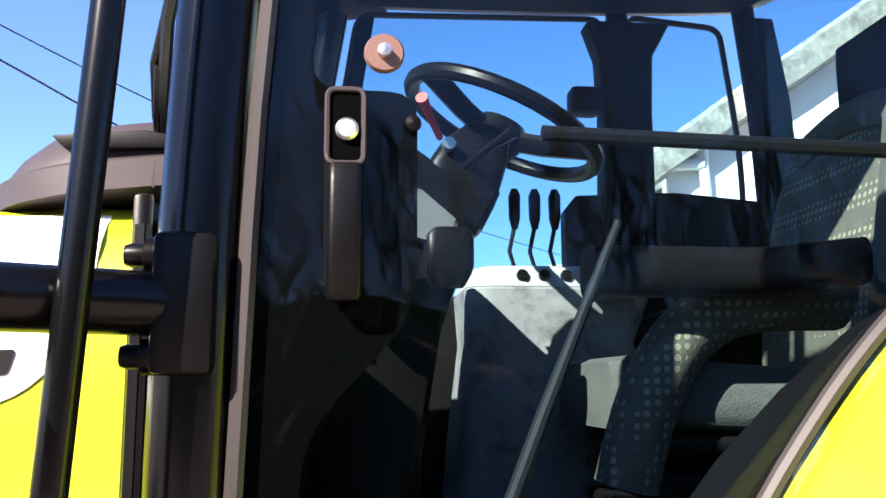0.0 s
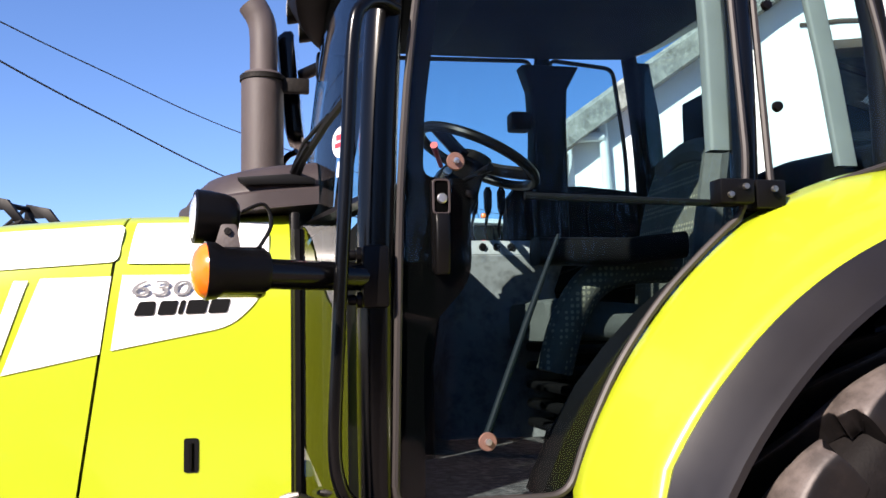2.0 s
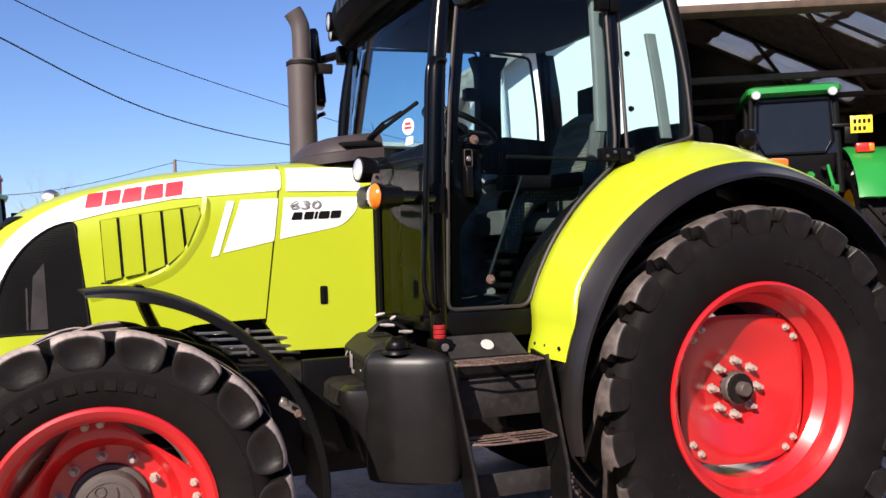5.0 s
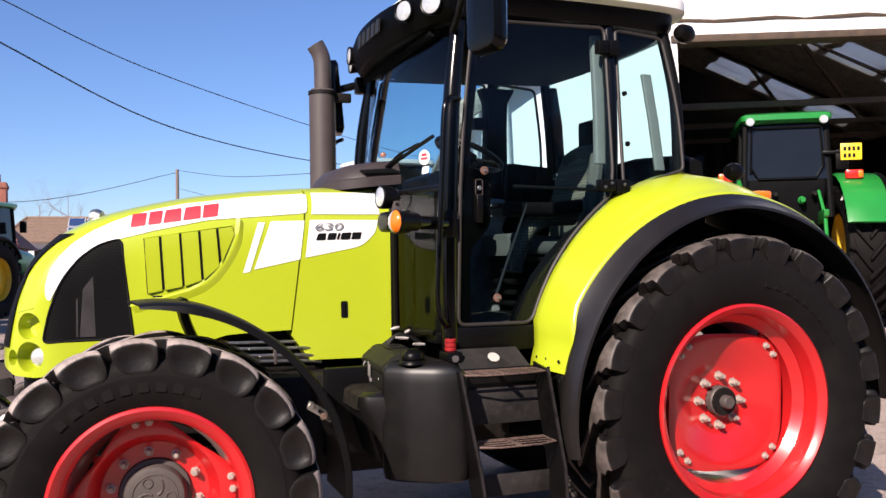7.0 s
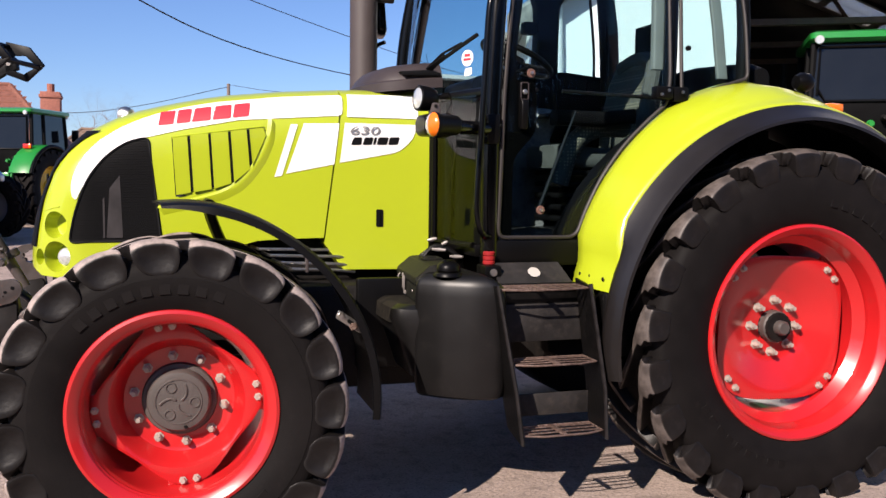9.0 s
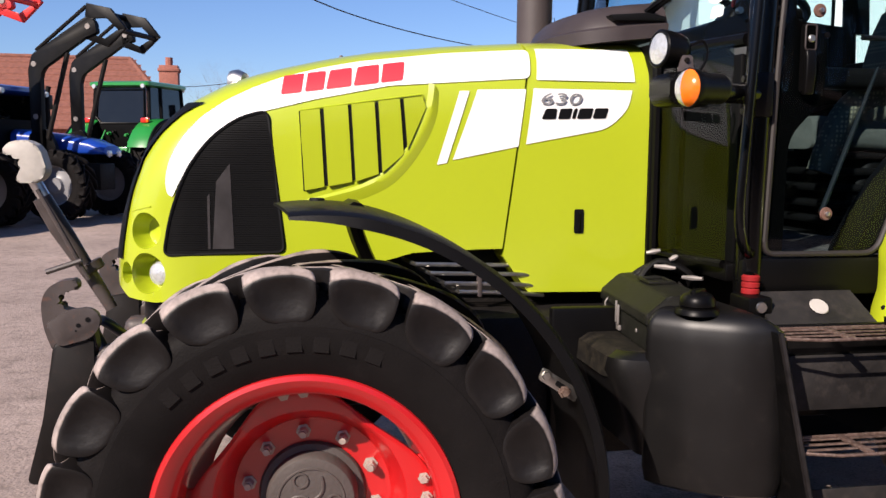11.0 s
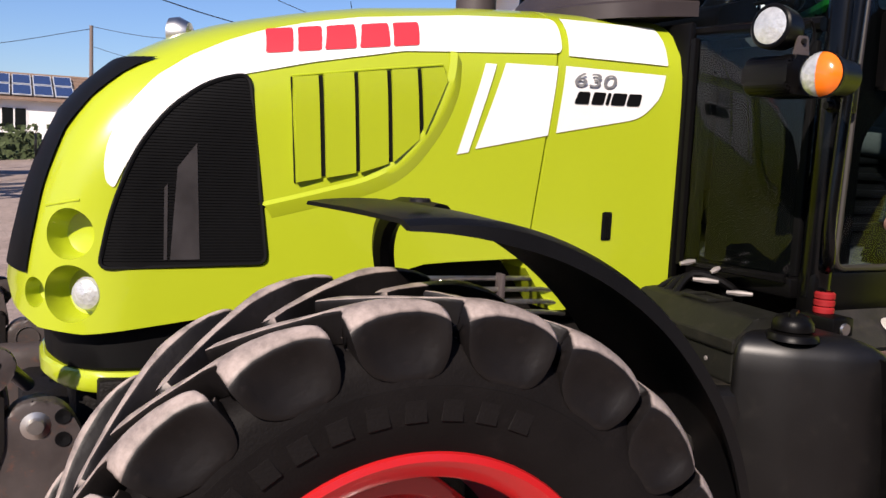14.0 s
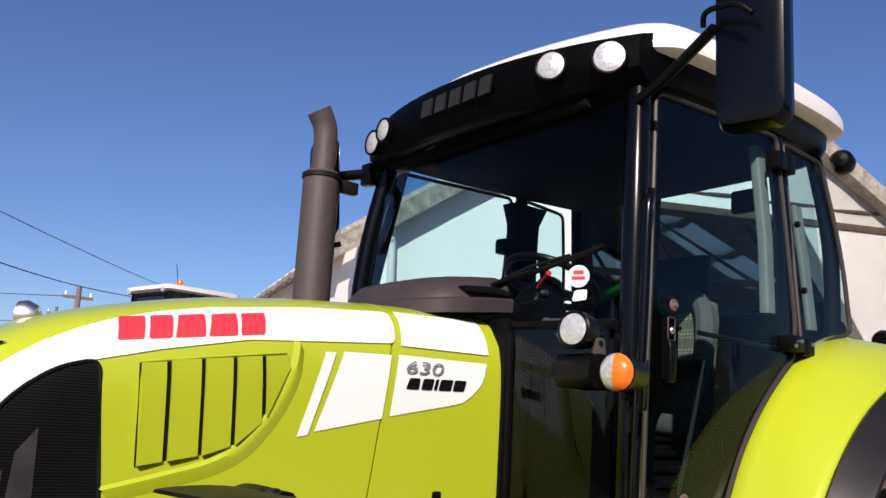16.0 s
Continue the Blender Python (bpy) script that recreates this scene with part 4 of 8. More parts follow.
# -- rear fenders --
def fender(side):
    rings = []
    for k in range(49):
        deg = 20 + 148 * k / 48
        ang = radians(deg)
        ri = interp(deg, [(20, 1.02), (45, 1.05), (62, 1.085), (76, 1.15), (92, 1.215), (115, 1.185), (134, 1.13), (155, 1.085), (168, 1.065)])
        ro = interp(deg, [(20, 1.01), (60, 1.05), (90, 1.06), (135, 1.03), (155, 1.025), (168, 1.03)])
        yi = interp(deg, [(20, -0.72), (80, -0.74), (110, -0.83), (168, -0.86)])
        foot = interp(deg, [(155.5, 0.0), (161, 0.040), (163, 0.034), (168, 0.030)]) if deg > 155 else 0.0
        ri, ro = ri - foot, ro - foot
        d = ri - ro
        k_ = interp(deg, [(150, 0.0), (158, 1.0)])
        er, ey = ro + 0.012 - 0.03 * k_, -1.15 - 0.032 * k_
        prof = [(ri - 0.01, yi), (ri, yi - 0.012), (ri - d * 0.10, yi - 0.07), (ri - d * 0.32, -1.02), (er + 0.014 + d * 0.18, -1.085), (er + 0.016, ey + 0.03), (er + 0.011, ey + 0.014), (er + 0.003, ey + 0.004), (er - 0.006, ey), (er - 0.018, ey), (er - 0.012, ey + 0.05), (ri - d * 0.45 - 0.03, -1.0), (ri - 0.03, yi)]
        rings.append([(REAR.x + r * math.cos(ang), (y if side < 0 else -y), REAR.z + r * math.sin(ang)) for r, y in prof])
    f = part("rear_fender", loft(rings), SEED_GREEN, tractor, "glossy lime green rear fender", sharp=55)
    rings = []
    for k in range(57):
        deg = -2 + 192 * k / 56
        ang = radians(deg)
        ro = interp(deg, [(-2, 1.0), (20, 1.01), (60, 1.05), (90, 1.06), (135, 1.03), (155, 1.025), (190, 1.04)])
        k_ = interp(deg, [(150, 0.0), (158, 1.0)])
        er, ey = ro + 0.012 - 0.03 * k_, -1.15 - 0.032 * k_
        prof = [(er - 0.05, -1.08), (er - 0.008, ey + 0.004), (er - 0.004, ey - 0.010), (ro - 0.022, -1.20 - 0.008 * k_), (ro - 0.042, -1.245), (ro - 0.056, -1.270), (ro - 0.070, -1.272), (ro - 0.058, -1.24), (ro - 0.05, -1.20), (er - 0.07, -1.08)]
        rings.append([(REAR.x + r * math.cos(ang), (y if side < 0 else -y), REAR.z + r * math.sin(ang)) for r, y in prof])
    part("fender_flare", loft(rings), FLARE, f, "black plastic fender extension")
    # inner arch
    rings = []
    for k in range(33):
        deg = 5 + 185 * k / 32
        ang = radians(deg)
        r0 = interp(deg, [(-2, 0.95), (20, 0.955), (60, 0.995), (90, 1.005), (135, 0.975), (155, 0.97), (190, 0.985)])
        rings.append([(REAR.x + r * math.cos(ang), (y if side < 0 else -y), REAR.z + r * math.sin(ang)) for r, y in ((r0 + 0.01, -0.55), (r0, -1.12), (r0 - 0.015, -1.12), (r0 - 0.01, -0.55))])
    part("wheel_arch", loft(rings), PLASTIC, f, "black inner wheel arch")
    rings = []
    for k in range(33):
        ang = radians(5 + 185 * k / 32)
        rings.append([(REAR.x + r * math.cos(ang), (y if side < 0 else -y), REAR.z + r * math.sin(ang)) for r, y in ((0.40, -0.57), (0.985, -0.57), (0.985, -0.55), (0.40, -0.55))])
    part("arch_wall", loft(rings), PLASTIC, f)
    return f


fender(-1)
fender(1)
for y in (-0.92, -1.0, -1.10):
    rr_ = interp(-y, [(0.86, 1.036), (0.93, 1.032), (1.02, 1.02), (1.10, 1.008)])
    part("fender_rivet", turned(spin([(0.0001, -0.005), (0.007, -0.004), (0.009, 0.002)], 10), Matrix.Translation((REAR.x + rr_ * math.cos(radians(165)), y, REAR.z + rr_ * math.sin(radians(165)))) @ Matrix.Rotation(radians(-90), 4, "Z")), STEEL_DARK, tractor)
part("mudflap", prism(rounded([(-0.985, 1.0), (-0.88, 1.03), (-0.80, 0.78), (-0.87, 0.70), (-0.98, 0.80)], 0.03), -1.14, -1.08, 0.006), PLASTIC, tractor, "black plastic foot of the fender")
# round lamps on the fenders' rear
for s in (-1,):
    part("fender_lamp", turned(spin([(0.0001, -0.05), (0.03, -0.045), (0.048, -0.02), (0.05, 0.02), (0.035, 0.05), (0.0001, 0.055)], 20), Matrix.Translation((0.32, s * 0.80, 2.02)) @ Matrix.Rotation(radians(90), 4, "Z")), PLASTIC, tractor, "black round work lamp on the fender")
    part("fender_lamp_stalk", tube([(0.32, s * 0.80, 1.86), (0.32, s * 0.80, 1.98)], 0.012, 8), PLASTIC, tractor)
    part("fender_indicator", box(0.345, 0.44, s * 0.92 - 0.04, s * 0.92 + 0.04, 1.86, 1.905, 0.012), AMBER, tractor, "amber rear indicator")

# -- cab frame --
def post(name, pts, size, mat=GLOSS_BLACK, label="", parent=None, n=12, flat=1.0):
    return part(name, tube(smooth_line(pts, 5), size, n, flat=flat), mat, parent or tractor, label)


for s in (-1, 1):
    post("front_pillar", [(-1.41, s * 0.83, 1.15), (-1.412, s * 0.84, 1.7), (-1.385, s * 0.825, 2.3), (-1.32, s * 0.775, 2.74)], 0.043, label="black cab front pillar")
    post("middle_pillar", [(-0.475, s * 0.80, 1.88), (-0.47, s * 0.80, 2.3), (-0.46, s * 0.755, 2.78)], 0.034, label="black cab door pillar")
    post("rear_pillar", [(-0.01, s * 0.74, 1.98), (-0.025, s * 0.745, 2.4), (-0.08, s * 0.71, 2.78)], 0.034, DARK_TRIM, label="dark cab rear pillar")
part("cab_sill", box(-1.45, -0.93, -0.865, -0.80, 1.10, 1.225, 0.015), PLASTIC, tractor, "black sill below the door")
part("cab_sill", box(-1.45, -0.93, 0.80, 0.865, 1.10, 1.225, 0.015), PLASTIC, tractor)
part("cab_floor", box(-1.47, -0.35, -0.80, 0.80, 1.14, 1.20, 0.01), PLASTIC, tractor, "black cab floor frame")
part("floor_mat", box(-1.42, -0.60, -0.79, 0.79, 1.203, 1.222, 0.005), MAT_FLOOR, tractor, "dusty ribbed rubber floor mat")
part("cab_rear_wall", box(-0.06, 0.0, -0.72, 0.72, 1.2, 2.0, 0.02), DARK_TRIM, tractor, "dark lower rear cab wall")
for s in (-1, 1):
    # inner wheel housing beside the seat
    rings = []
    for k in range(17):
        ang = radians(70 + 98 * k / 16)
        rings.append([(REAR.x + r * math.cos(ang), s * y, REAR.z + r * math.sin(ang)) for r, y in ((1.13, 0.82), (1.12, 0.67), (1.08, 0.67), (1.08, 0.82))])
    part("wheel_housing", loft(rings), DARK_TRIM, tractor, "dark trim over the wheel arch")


def tuck(z):
    """How far the cab's side leans in at a height."""
    return 0.075 * max(0.0, (z - 2.0) / 0.8) ** 1.3


DOOR = rounded([(-1.378, 1.235), (-0.985, 1.235), (-0.94, 1.36), (-0.86, 1.52), (-0.74, 1.68), (-0.60, 1.81), (-0.515, 1.88), (-0.505, 2.0), (-0.50, 2.765), (-1.25, 2.75), (-1.352, 2.1)], [0.04, 0.05, 0.1, 0.1, 0.1, 0.1, 0.04, 0.04, 0.04, 0.05, 0.3], 5)
QUARTER = rounded([(-0.425, 1.905), (-0.05, 2.02), (-0.06, 2.35), (-0.13, 2.74), (-0.42, 2.765)], [0.03, 0.03, 0.3, 0.04, 0.03], 5)


def pane(outline, y, s, name, parent, label, mat=GLASS):
    """A glass pane with a rubber edge on the cab's side."""
    bm = bmesh.new()
    vs = [bm.verts.new((x, 0, z)) for x, z in outline]
    bm.faces.new(vs)
    for k in range(1, 8):
        bmesh.ops.bisect_plane(bm, geom=bm.verts[:] + bm.edges[:] + bm.faces[:], plane_co=(0, 0, 2.0 + 0.1 * k), plane_no=(0, 0, 1))
    for v in bm.verts:
        v.co.y = s * (y - tuck(v.co.z))
    g = part(name, bm, mat, parent, label)
    g.visible_shadow = False
    line = [(x, s * (y - tuck(z) + 0.004), z) for x, z in outline]
    part("glass_seal", tube(line + [line[0]], 0.0095, 8), GASKET, g, "grey rubber door seal")
    return g


for s in (-1, 1):
    d = pane(DOOR, 0.858, s, "door", tractor, "frameless tinted glass cab door")
    pane(QUARTER, 0.835, s, "quarter_window", tractor, "tinted rear quarter window")
    if s < 0:
        door_left = d
# black printed edge of the door glass round the handle
for s in (-1, 1):
    bm = bmesh.new()
    edge = rounded([(-1.372, 1.245), (-1.310, 1.245), (-1.308, 1.60), (-1.195, 1.72), (-1.195, 1.95), (-1.304, 1.952), (-1.298, 2.10), (-1.20, 2.74), (-1.25, 2.74), (-1.348, 2.1)], [0, 0, 0.05, 0.05, 0.03, 0.03, 0.1, 0, 0, 0.2], 4)
    bm.faces.new([bm.verts.new((x, 0, z)) for x, z in edge])
    for k in range(1, 8):
        bmesh.ops.bisect_plane(bm, geom=bm.verts[:] + bm.edges[:] + bm.faces[:], plane_co=(0, 0, 2.0 + 0.1 * k), plane_no=(0, 0, 1))
    for v in bm.verts:
        v.co.y = s * (0.854 - tuck(v.co.z))
    part("printed_edge", bm, FRIT, door_left if s < 0 else d, "black printed border on the glass")
# windscreen, upper and lower
def screen(z0, z1, name, label):
    rings = []
    for k in range(9):
        z = z0 + (z1 - z0) * k / 8
        t = (z - 1.2) / 1.55
        rings.append([(-1.445 + 0.10 * t * t - 0.13 * math.cos(q * math.pi / 2) * (1 - 0.35 * t), q * (0.80 - 0.055 * t), z) for q in [i / 10 - 1 for i in range(21)]])
    g = part(name, loft(rings, False, False), SCREEN_GLASS, tractor, label)
    g.visible_shadow = False
    return g


ws = screen(1.93, 2.745, "windscreen", "curved tinted windscreen")
part("screen_bar", tube([(-1.445 + 0.023 - 0.13 * math.cos(q * math.pi / 2) * 0.83, q * 0.785, 1.905) for q in [i / 10 - 1 for i in range(21)]], 0.022, 8), PLASTIC, tractor, "black bar below the windscreen")
for s in (-1, 1):
    b = bmesh.new()
    b.faces.new([b.verts.new(p) for p in ((-1.47, s * 0.79, 1.20), (-1.56, s * 0.43, 1.20), (-1.56, s * 0.43, 1.89), (-1.47, s * 0.79, 1.89))])
    g = part("front_lower_pane", b, LOWER_GLASS, tractor, "tinted lower front pane beside the hood")
    g.visible_shadow = False
    part("pane_frame", tube([(-1.475, s * 0.785, 1.195), (-1.56, s * 0.44, 1.195), (-1.562, s * 0.435, 1.88)], 0.014, 6), PLASTIC, g)
b = bmesh.new()
b.faces.new([b.verts.new(p) for p in ((0.015, -0.71, 1.98), (0.015, 0.71, 1.98), (-0.06, 0.68, 2.76), (-0.06, -0.68, 2.76))])
g = part("rear_window", b, REAR_GLASS, tractor, "tinted rear window")
g.visible_shadow = False
# sticker, wiper
st_m = Matrix.Translation((-1.468, -0.655, 2.07)) @ Matrix.Rotation(radians(-64), 4, "Z")
sk = part("round_sticker", turned(spin([(0.0001, -0.001), (0.038, -0.001), (0.038, 0.0)], 32), st_m), WHITE, ws, "round white sticker with red print")
part("sticker_print", turned(merge(box(-0.018, 0.018, -0.0025, -0.0015, 0.006, 0.02), box(-0.024, 0.024, -0.0025, -0.0015, -0.012, 0.0)), st_m), RED_DECAL, sk)
part("sticker_tab", turned(prism(rounded([(-0.02, -0.085), (0.03, -0.08), (0.032, -0.045), (-0.012, -0.048)], 0.008), -0.002, -0.001), st_m), WHITE, sk)
wp = part("wiper", tube(smooth_line([(-1.60, 0.12, 1.96), (-1.60, -0.05, 1.985), (-1.575, -0.30, 2.045), (-1.535, -0.50, 2.098)], 4), [0.011] * 6 + [0.008] * 7, 6), BLACK_DECAL, tractor, "black windscreen wiper")
part("wiper_blade", tube([(-1.575, -0.20, 2.005), (-1.545, -0.42, 2.07), (-1.50, -0.62, 2.122), (-1.455, -0.755, 2.165)], 0.0065, 6, flat=1.6), BLACK_DECAL, wp)
part("wiper_bridge", tube([(-1.568, -0.36, 2.062), (-1.545, -0.49, 2.105), (-1.495, -0.64, 2.14)], 0.006, 6), BLACK_DECAL, wp)
# grab rail
post("grab_rail", [(-1.36, -0.86, 2.335), (-1.40, -0.90, 2.335), (-1.445, -0.935, 2.31), (-1.468, -0.945, 2.24), (-1.485, -0.95, 1.95), (-1.505, -0.95, 1.6), (-1.515, -0.95, 1.38), (-1.50, -0.945, 1.29), (-1.46, -0.91, 1.245), (-1.42, -0.86, 1.24)], 0.0155, label="black tubular grab rail")
post("far_grab_rail", [(-1.50, 0.86, 1.95), (-1.56, 0.92, 2.0), (-1.56, 0.92, 2.3), (-1.50, 0.87, 2.36)], 0.013)
# rail bracket with bolts and lamp arm
part("hinge_block", box(-1.447, -1.388, -0.895, -0.82, 1.66, 1.795, 0.008), PLASTIC, tractor, "black bracket block on the pillar")
for z in (1.775, 1.678):
    part("hinge_bolt", turned(spin([(0.0001, -0.03), (0.010, -0.03), (0.012, -0.024), (0.012, -0.012), (0.018, -0.01), (0.018, 0.0)], 12), Matrix.Translation((-1.447, -0.865, z)) @ Matrix.Rotation(radians(-90), 4, "Z")), PLASTIC, tractor)
arm = part("lamp_arm", tube([(-1.44, -0.865, 1.728), (-1.56, -0.93, 1.728), (-1.70, -1.01, 1.728)], 0.031, 16), GLOSS_BLACK, tractor, "black tube that carries the lamps")
part("lamp_block", prism(rounded([(-1.775, 1.686), (-1.655, 1.686), (-1.655, 1.780), (-1.775, 1.780)], [0.03, 0.01, 0.01, 0.03], 5), -1.0, -0.855, 0.012), PLASTIC, arm, "black plastic lamp block")
im = Matrix.Translation((-1.760, -1.090, 1.727)) @ Matrix.Rotation(radians(-78), 4, "Z")
part("indicator_body", turned(spin([(0.0001, 0.115), (0.036, 0.115), (0.042, 0.105), (0.044, 0.03), (0.053, 0.016), (0.055, -0.004), (0.0001, -0.004)], 28), im), PLASTIC, arm, "round black indicator housing")


def half_dome(sign):
    bm = spin([(0.0001, -0.030), (0.018, -0.028), (0.034, -0.023), (0.046, -0.014), (0.052, -0.003), (0.0001, -0.003)], 32)
    bmesh.ops.bisect_plane(bm, geom=bm.verts[:] + bm.edges[:] + bm.faces[:], plane_co=(0, 0, 0), plane_no=(sign, 0, 0), clear_outer=True)
    return turned(bm, im)


part("amber_lens", half_dome(-1), AMBER, arm, "amber half of the indicator lens")
part("clear_lens", half_dome(1), LENS, arm, "clear half of the side lamp lens")
lm = Matrix.Translation((-1.785, -0.951, 1.846)) @ Matrix.Rotation(radians(-80), 4, "Z") @ Matrix.Rotation(radians(-3), 4, "X") @ Matrix.Diagonal((0.95, 0.95, 0.95, 1))
part("work_lamp_body", turned(spin([(0.0001, 0.085), (0.034, 0.083), (0.046, 0.074), (0.053, 0.055), (0.057, 0.02), (0.058, -0.006), (0.053, -0.01), (0.0001, -0.004)], 28), lm), PLASTIC, arm, "black round work lamp")
part("work_lamp_lens", turned(spin([(0.0001, -0.018), (0.03, -0.015), (0.05, -0.008), (0.0001, -0.004)], 28), lm), LENS, arm, "clear ribbed lamp lens")
part("lamp_foot", prism(rounded([(-1.752, 1.778), (-1.700, 1.778), (-1.708, 1.826), (-1.738, 1.826)], 0.006), -0.995, -0.989, 0.001), EXHAUST, arm, "grey bracket of the work lamp")
part("foot_bolt", turned(spin([(0.0001, -0.006), (0.007, -0.006), (0.008, 0.0)], 8), Matrix.Translation((-1.725, -0.995, 1.812))), STEEL_DARK, arm)
part("lamp_cable", tube(smooth_line([(-1.70, -0.95, 1.855), (-1.655, -0.95, 1.872), (-1.64, -0.95, 1.83), (-1.67, -0.95, 1.775)]), 0.004, 6), PLASTIC, arm)

# door handle, pins, stay
hd = part("door_handle", prism(rounded([(-1.288, 1.735), (-1.249, 1.735), (-1.247, 1.945), (-1.290, 1.945)], 0.010), -0.880, -0.862, 0.005), PLASTIC, door_left, "black upright door handle")
part("handle_recess", prism(rounded([(-1.284, 1.870), (-1.253, 1.870), (-1.253, 1.938), (-1.284, 1.938)], 0.006), -0.8825, -0.878), FRIT, hd)
ring = [(x, -0.884, z) for x, z in rounded([(-1.2865, 1.866), (-1.2505, 1.866), (-1.2505, 1.9415), (-1.2865, 1.9415)], 0.009, 4)]
part("recess_frame", tube(ring + [ring[0]], 0.0028, 6), COWL, hd, "satin frame round the lock recess")
part("handle_grip", loft([[(x, y, z) for x, y in rounded([(-1.268 - 0.018 * k, -0.872 - d), (-1.268 + 0.018 * k, -0.872 - d), (-1.268 + 0.016 * k, -0.890 - d), (-1.268 - 0.016 * k, -0.890 - d)], 0.006, 3)] for z, k, d in ((1.732, 0.9, -0.004), (1.738, 1.0, 0.0), (1.79, 1.0, 0.006), (1.845, 1.0, 0.005), (1.862, 1.0, 0.0), (1.866, 0.92, -0.002))]), PLASTIC, hd)
part("lock", turned(spin([(0.0001, -0.008), (0.009, -0.008), (0.0115, -0.005), (0.0115, 0.0)], 20), Matrix.Translation((-1.267, -0.8825, 1.900))), STEEL, hd, "chrome lock cylinder")
for x, z in ((-1.23, 1.988), (-1.170, 1.362)):
    kn = part("glass_stud", turned(spin([(0.0001, -0.006), (0.019, -0.006), (0.021, -0.003), (0.021, 0.0)], 24), Matrix.Translation((x, -0.861 + tuck(z), z))), COPPER, door_left, "copper-coloured stud on the door glass")
    part("stud_pin", turned(spin([(0.0001, -0.016), (0.007, -0.015), (0.0075, -0.006)], 12), Matrix.Translation((x, -0.861 + tuck(z), z))), STEEL, kn)
part("stud_small", turned(spin([(0.0001, -0.008), (0.008, -0.006), (0.009, 0.0)], 12), Matrix.Translation((-1.20, -0.86, 1.915))), PLASTIC, door_left)
part("door_stay", tube([(-1.168, -0.835, 1.365), (-1.06, -0.815, 1.62), (-0.965, -0.79, 1.83)], [0.0085, 0.0085, 0.005], 10), STAY, door_left, "slim gas strut of the door")
part("door_hinge", merge(box(-0.60, -0.51, -0.905, -0.85, 1.895, 1.955, 0.006), box(-0.50, -0.42, -0.895, -0.84, 1.885, 1.955, 0.006)), PLASTIC, tractor, "black lower door hinge")
for x, z in ((-0.575, 1.915), (-0.535, 1.935), (-0.46, 1.93)):
    part("hinge_pin", turned(spin([(0.0001, -0.008), (0.007, -0.008), (0.008, 0.0)], 12), Matrix.Translation((x, -0.905, z))), STEEL, tractor)
part("door_hinge", merge(box(-0.56, -0.50, -0.84, -0.79, 2.62, 2.69, 0.006), box(-0.49, -0.43, -0.835, -0.785, 2.615, 2.695, 0.006)), PLASTIC, tractor, "black upper door hinge")
for z in (2.42, 2.15):
    part("window_knob", turned(spin([(0.0001, -0.022), (0.012, -0.02), (0.014, -0.008), (0.008, 0.0)], 14), Matrix.Translation((-0.395, -0.835 + tuck(z), z))), PLASTIC, tractor)

# -- cab roof --
def roof_ring(z, g, f=0.0):
    """Outline of the roof at a height, grown by g, the front by f."""
    half = [(-1.548 - f, 0.0), (-1.515 - f, 0.36 + g * 0.3), (-1.435 - f * 0.9, 0.66 + g * 0.6), (-1.33 - f * 0.5, 0.80 + g * 0.9), (-1.15, 0.848 + g), (-0.6, 0.835 + g), (-0.15, 0.79 + g), (-0.02 + g * 0.7, 0.72 + g * 0.8), (0.05 + g, 0.5), (0.07 + g, 0.0)]
    line = smooth_line([(x, y, z) for x, y in half] + [(x, -y, z) for x, y in half[-2::-1]], 5)
    return [tuple(p) for p in line[:-1]]


def tilt_rings(rings, fz):
    return [[(x, y, z + fz * (x + 0.7)) for x, y, z in r] for r in rings]


under = part("roof_edge", loft(tilt_rings([roof_ring(2.775, -0.07, -0.13), roof_ring(2.78, -0.03, -0.03), roof_ring(2.82, -0.005, 0.02), roof_ring(2.875, 0.0, 0.03), roof_ring(2.90, -0.02, 0.0)], 0.0)), PLASTIC, tractor, "black plastic roof edge with lamps")
# visor hangs lower in front
rings = []
for q in [i / 12 - 1 for i in range(25)]:
    y = q * 0.84
    xf = -1.545 + 0.185 * abs(q) ** 2.2
    rings.append([(xf + 0.20, y, 2.77), (xf + 0.04, y, 2.715 + 0.03 * abs(q) ** 3), (xf + 0.005, y, 2.725 + 0.03 * abs(q) ** 3), (xf - 0.035, y, 2.79), (xf - 0.040, y, 2.865), (xf - 0.020, y, 2.912), (xf + 0.05, y, 2.935), (xf + 0.20, y, 2.90)])
visor = part("visor", loft(rings), VISOR, tractor, "black front visor with four round lamps")
part("roof", loft(tilt_rings([roof_ring(2.875, 0.05, -0.06), roof_ring(2.885, 0.066, -0.045), roof_ring(2.93, 0.066, -0.045), roof_ring(2.975, 0.045, -0.055), roof_ring(3.0, 0.0, -0.09), roof_ring(3.02, -0.10, -0.16), roof_ring(3.03, -0.28, -0.3)], 0.012)), WHITE_ROOF, tractor, "white moulded plastic cab roof")
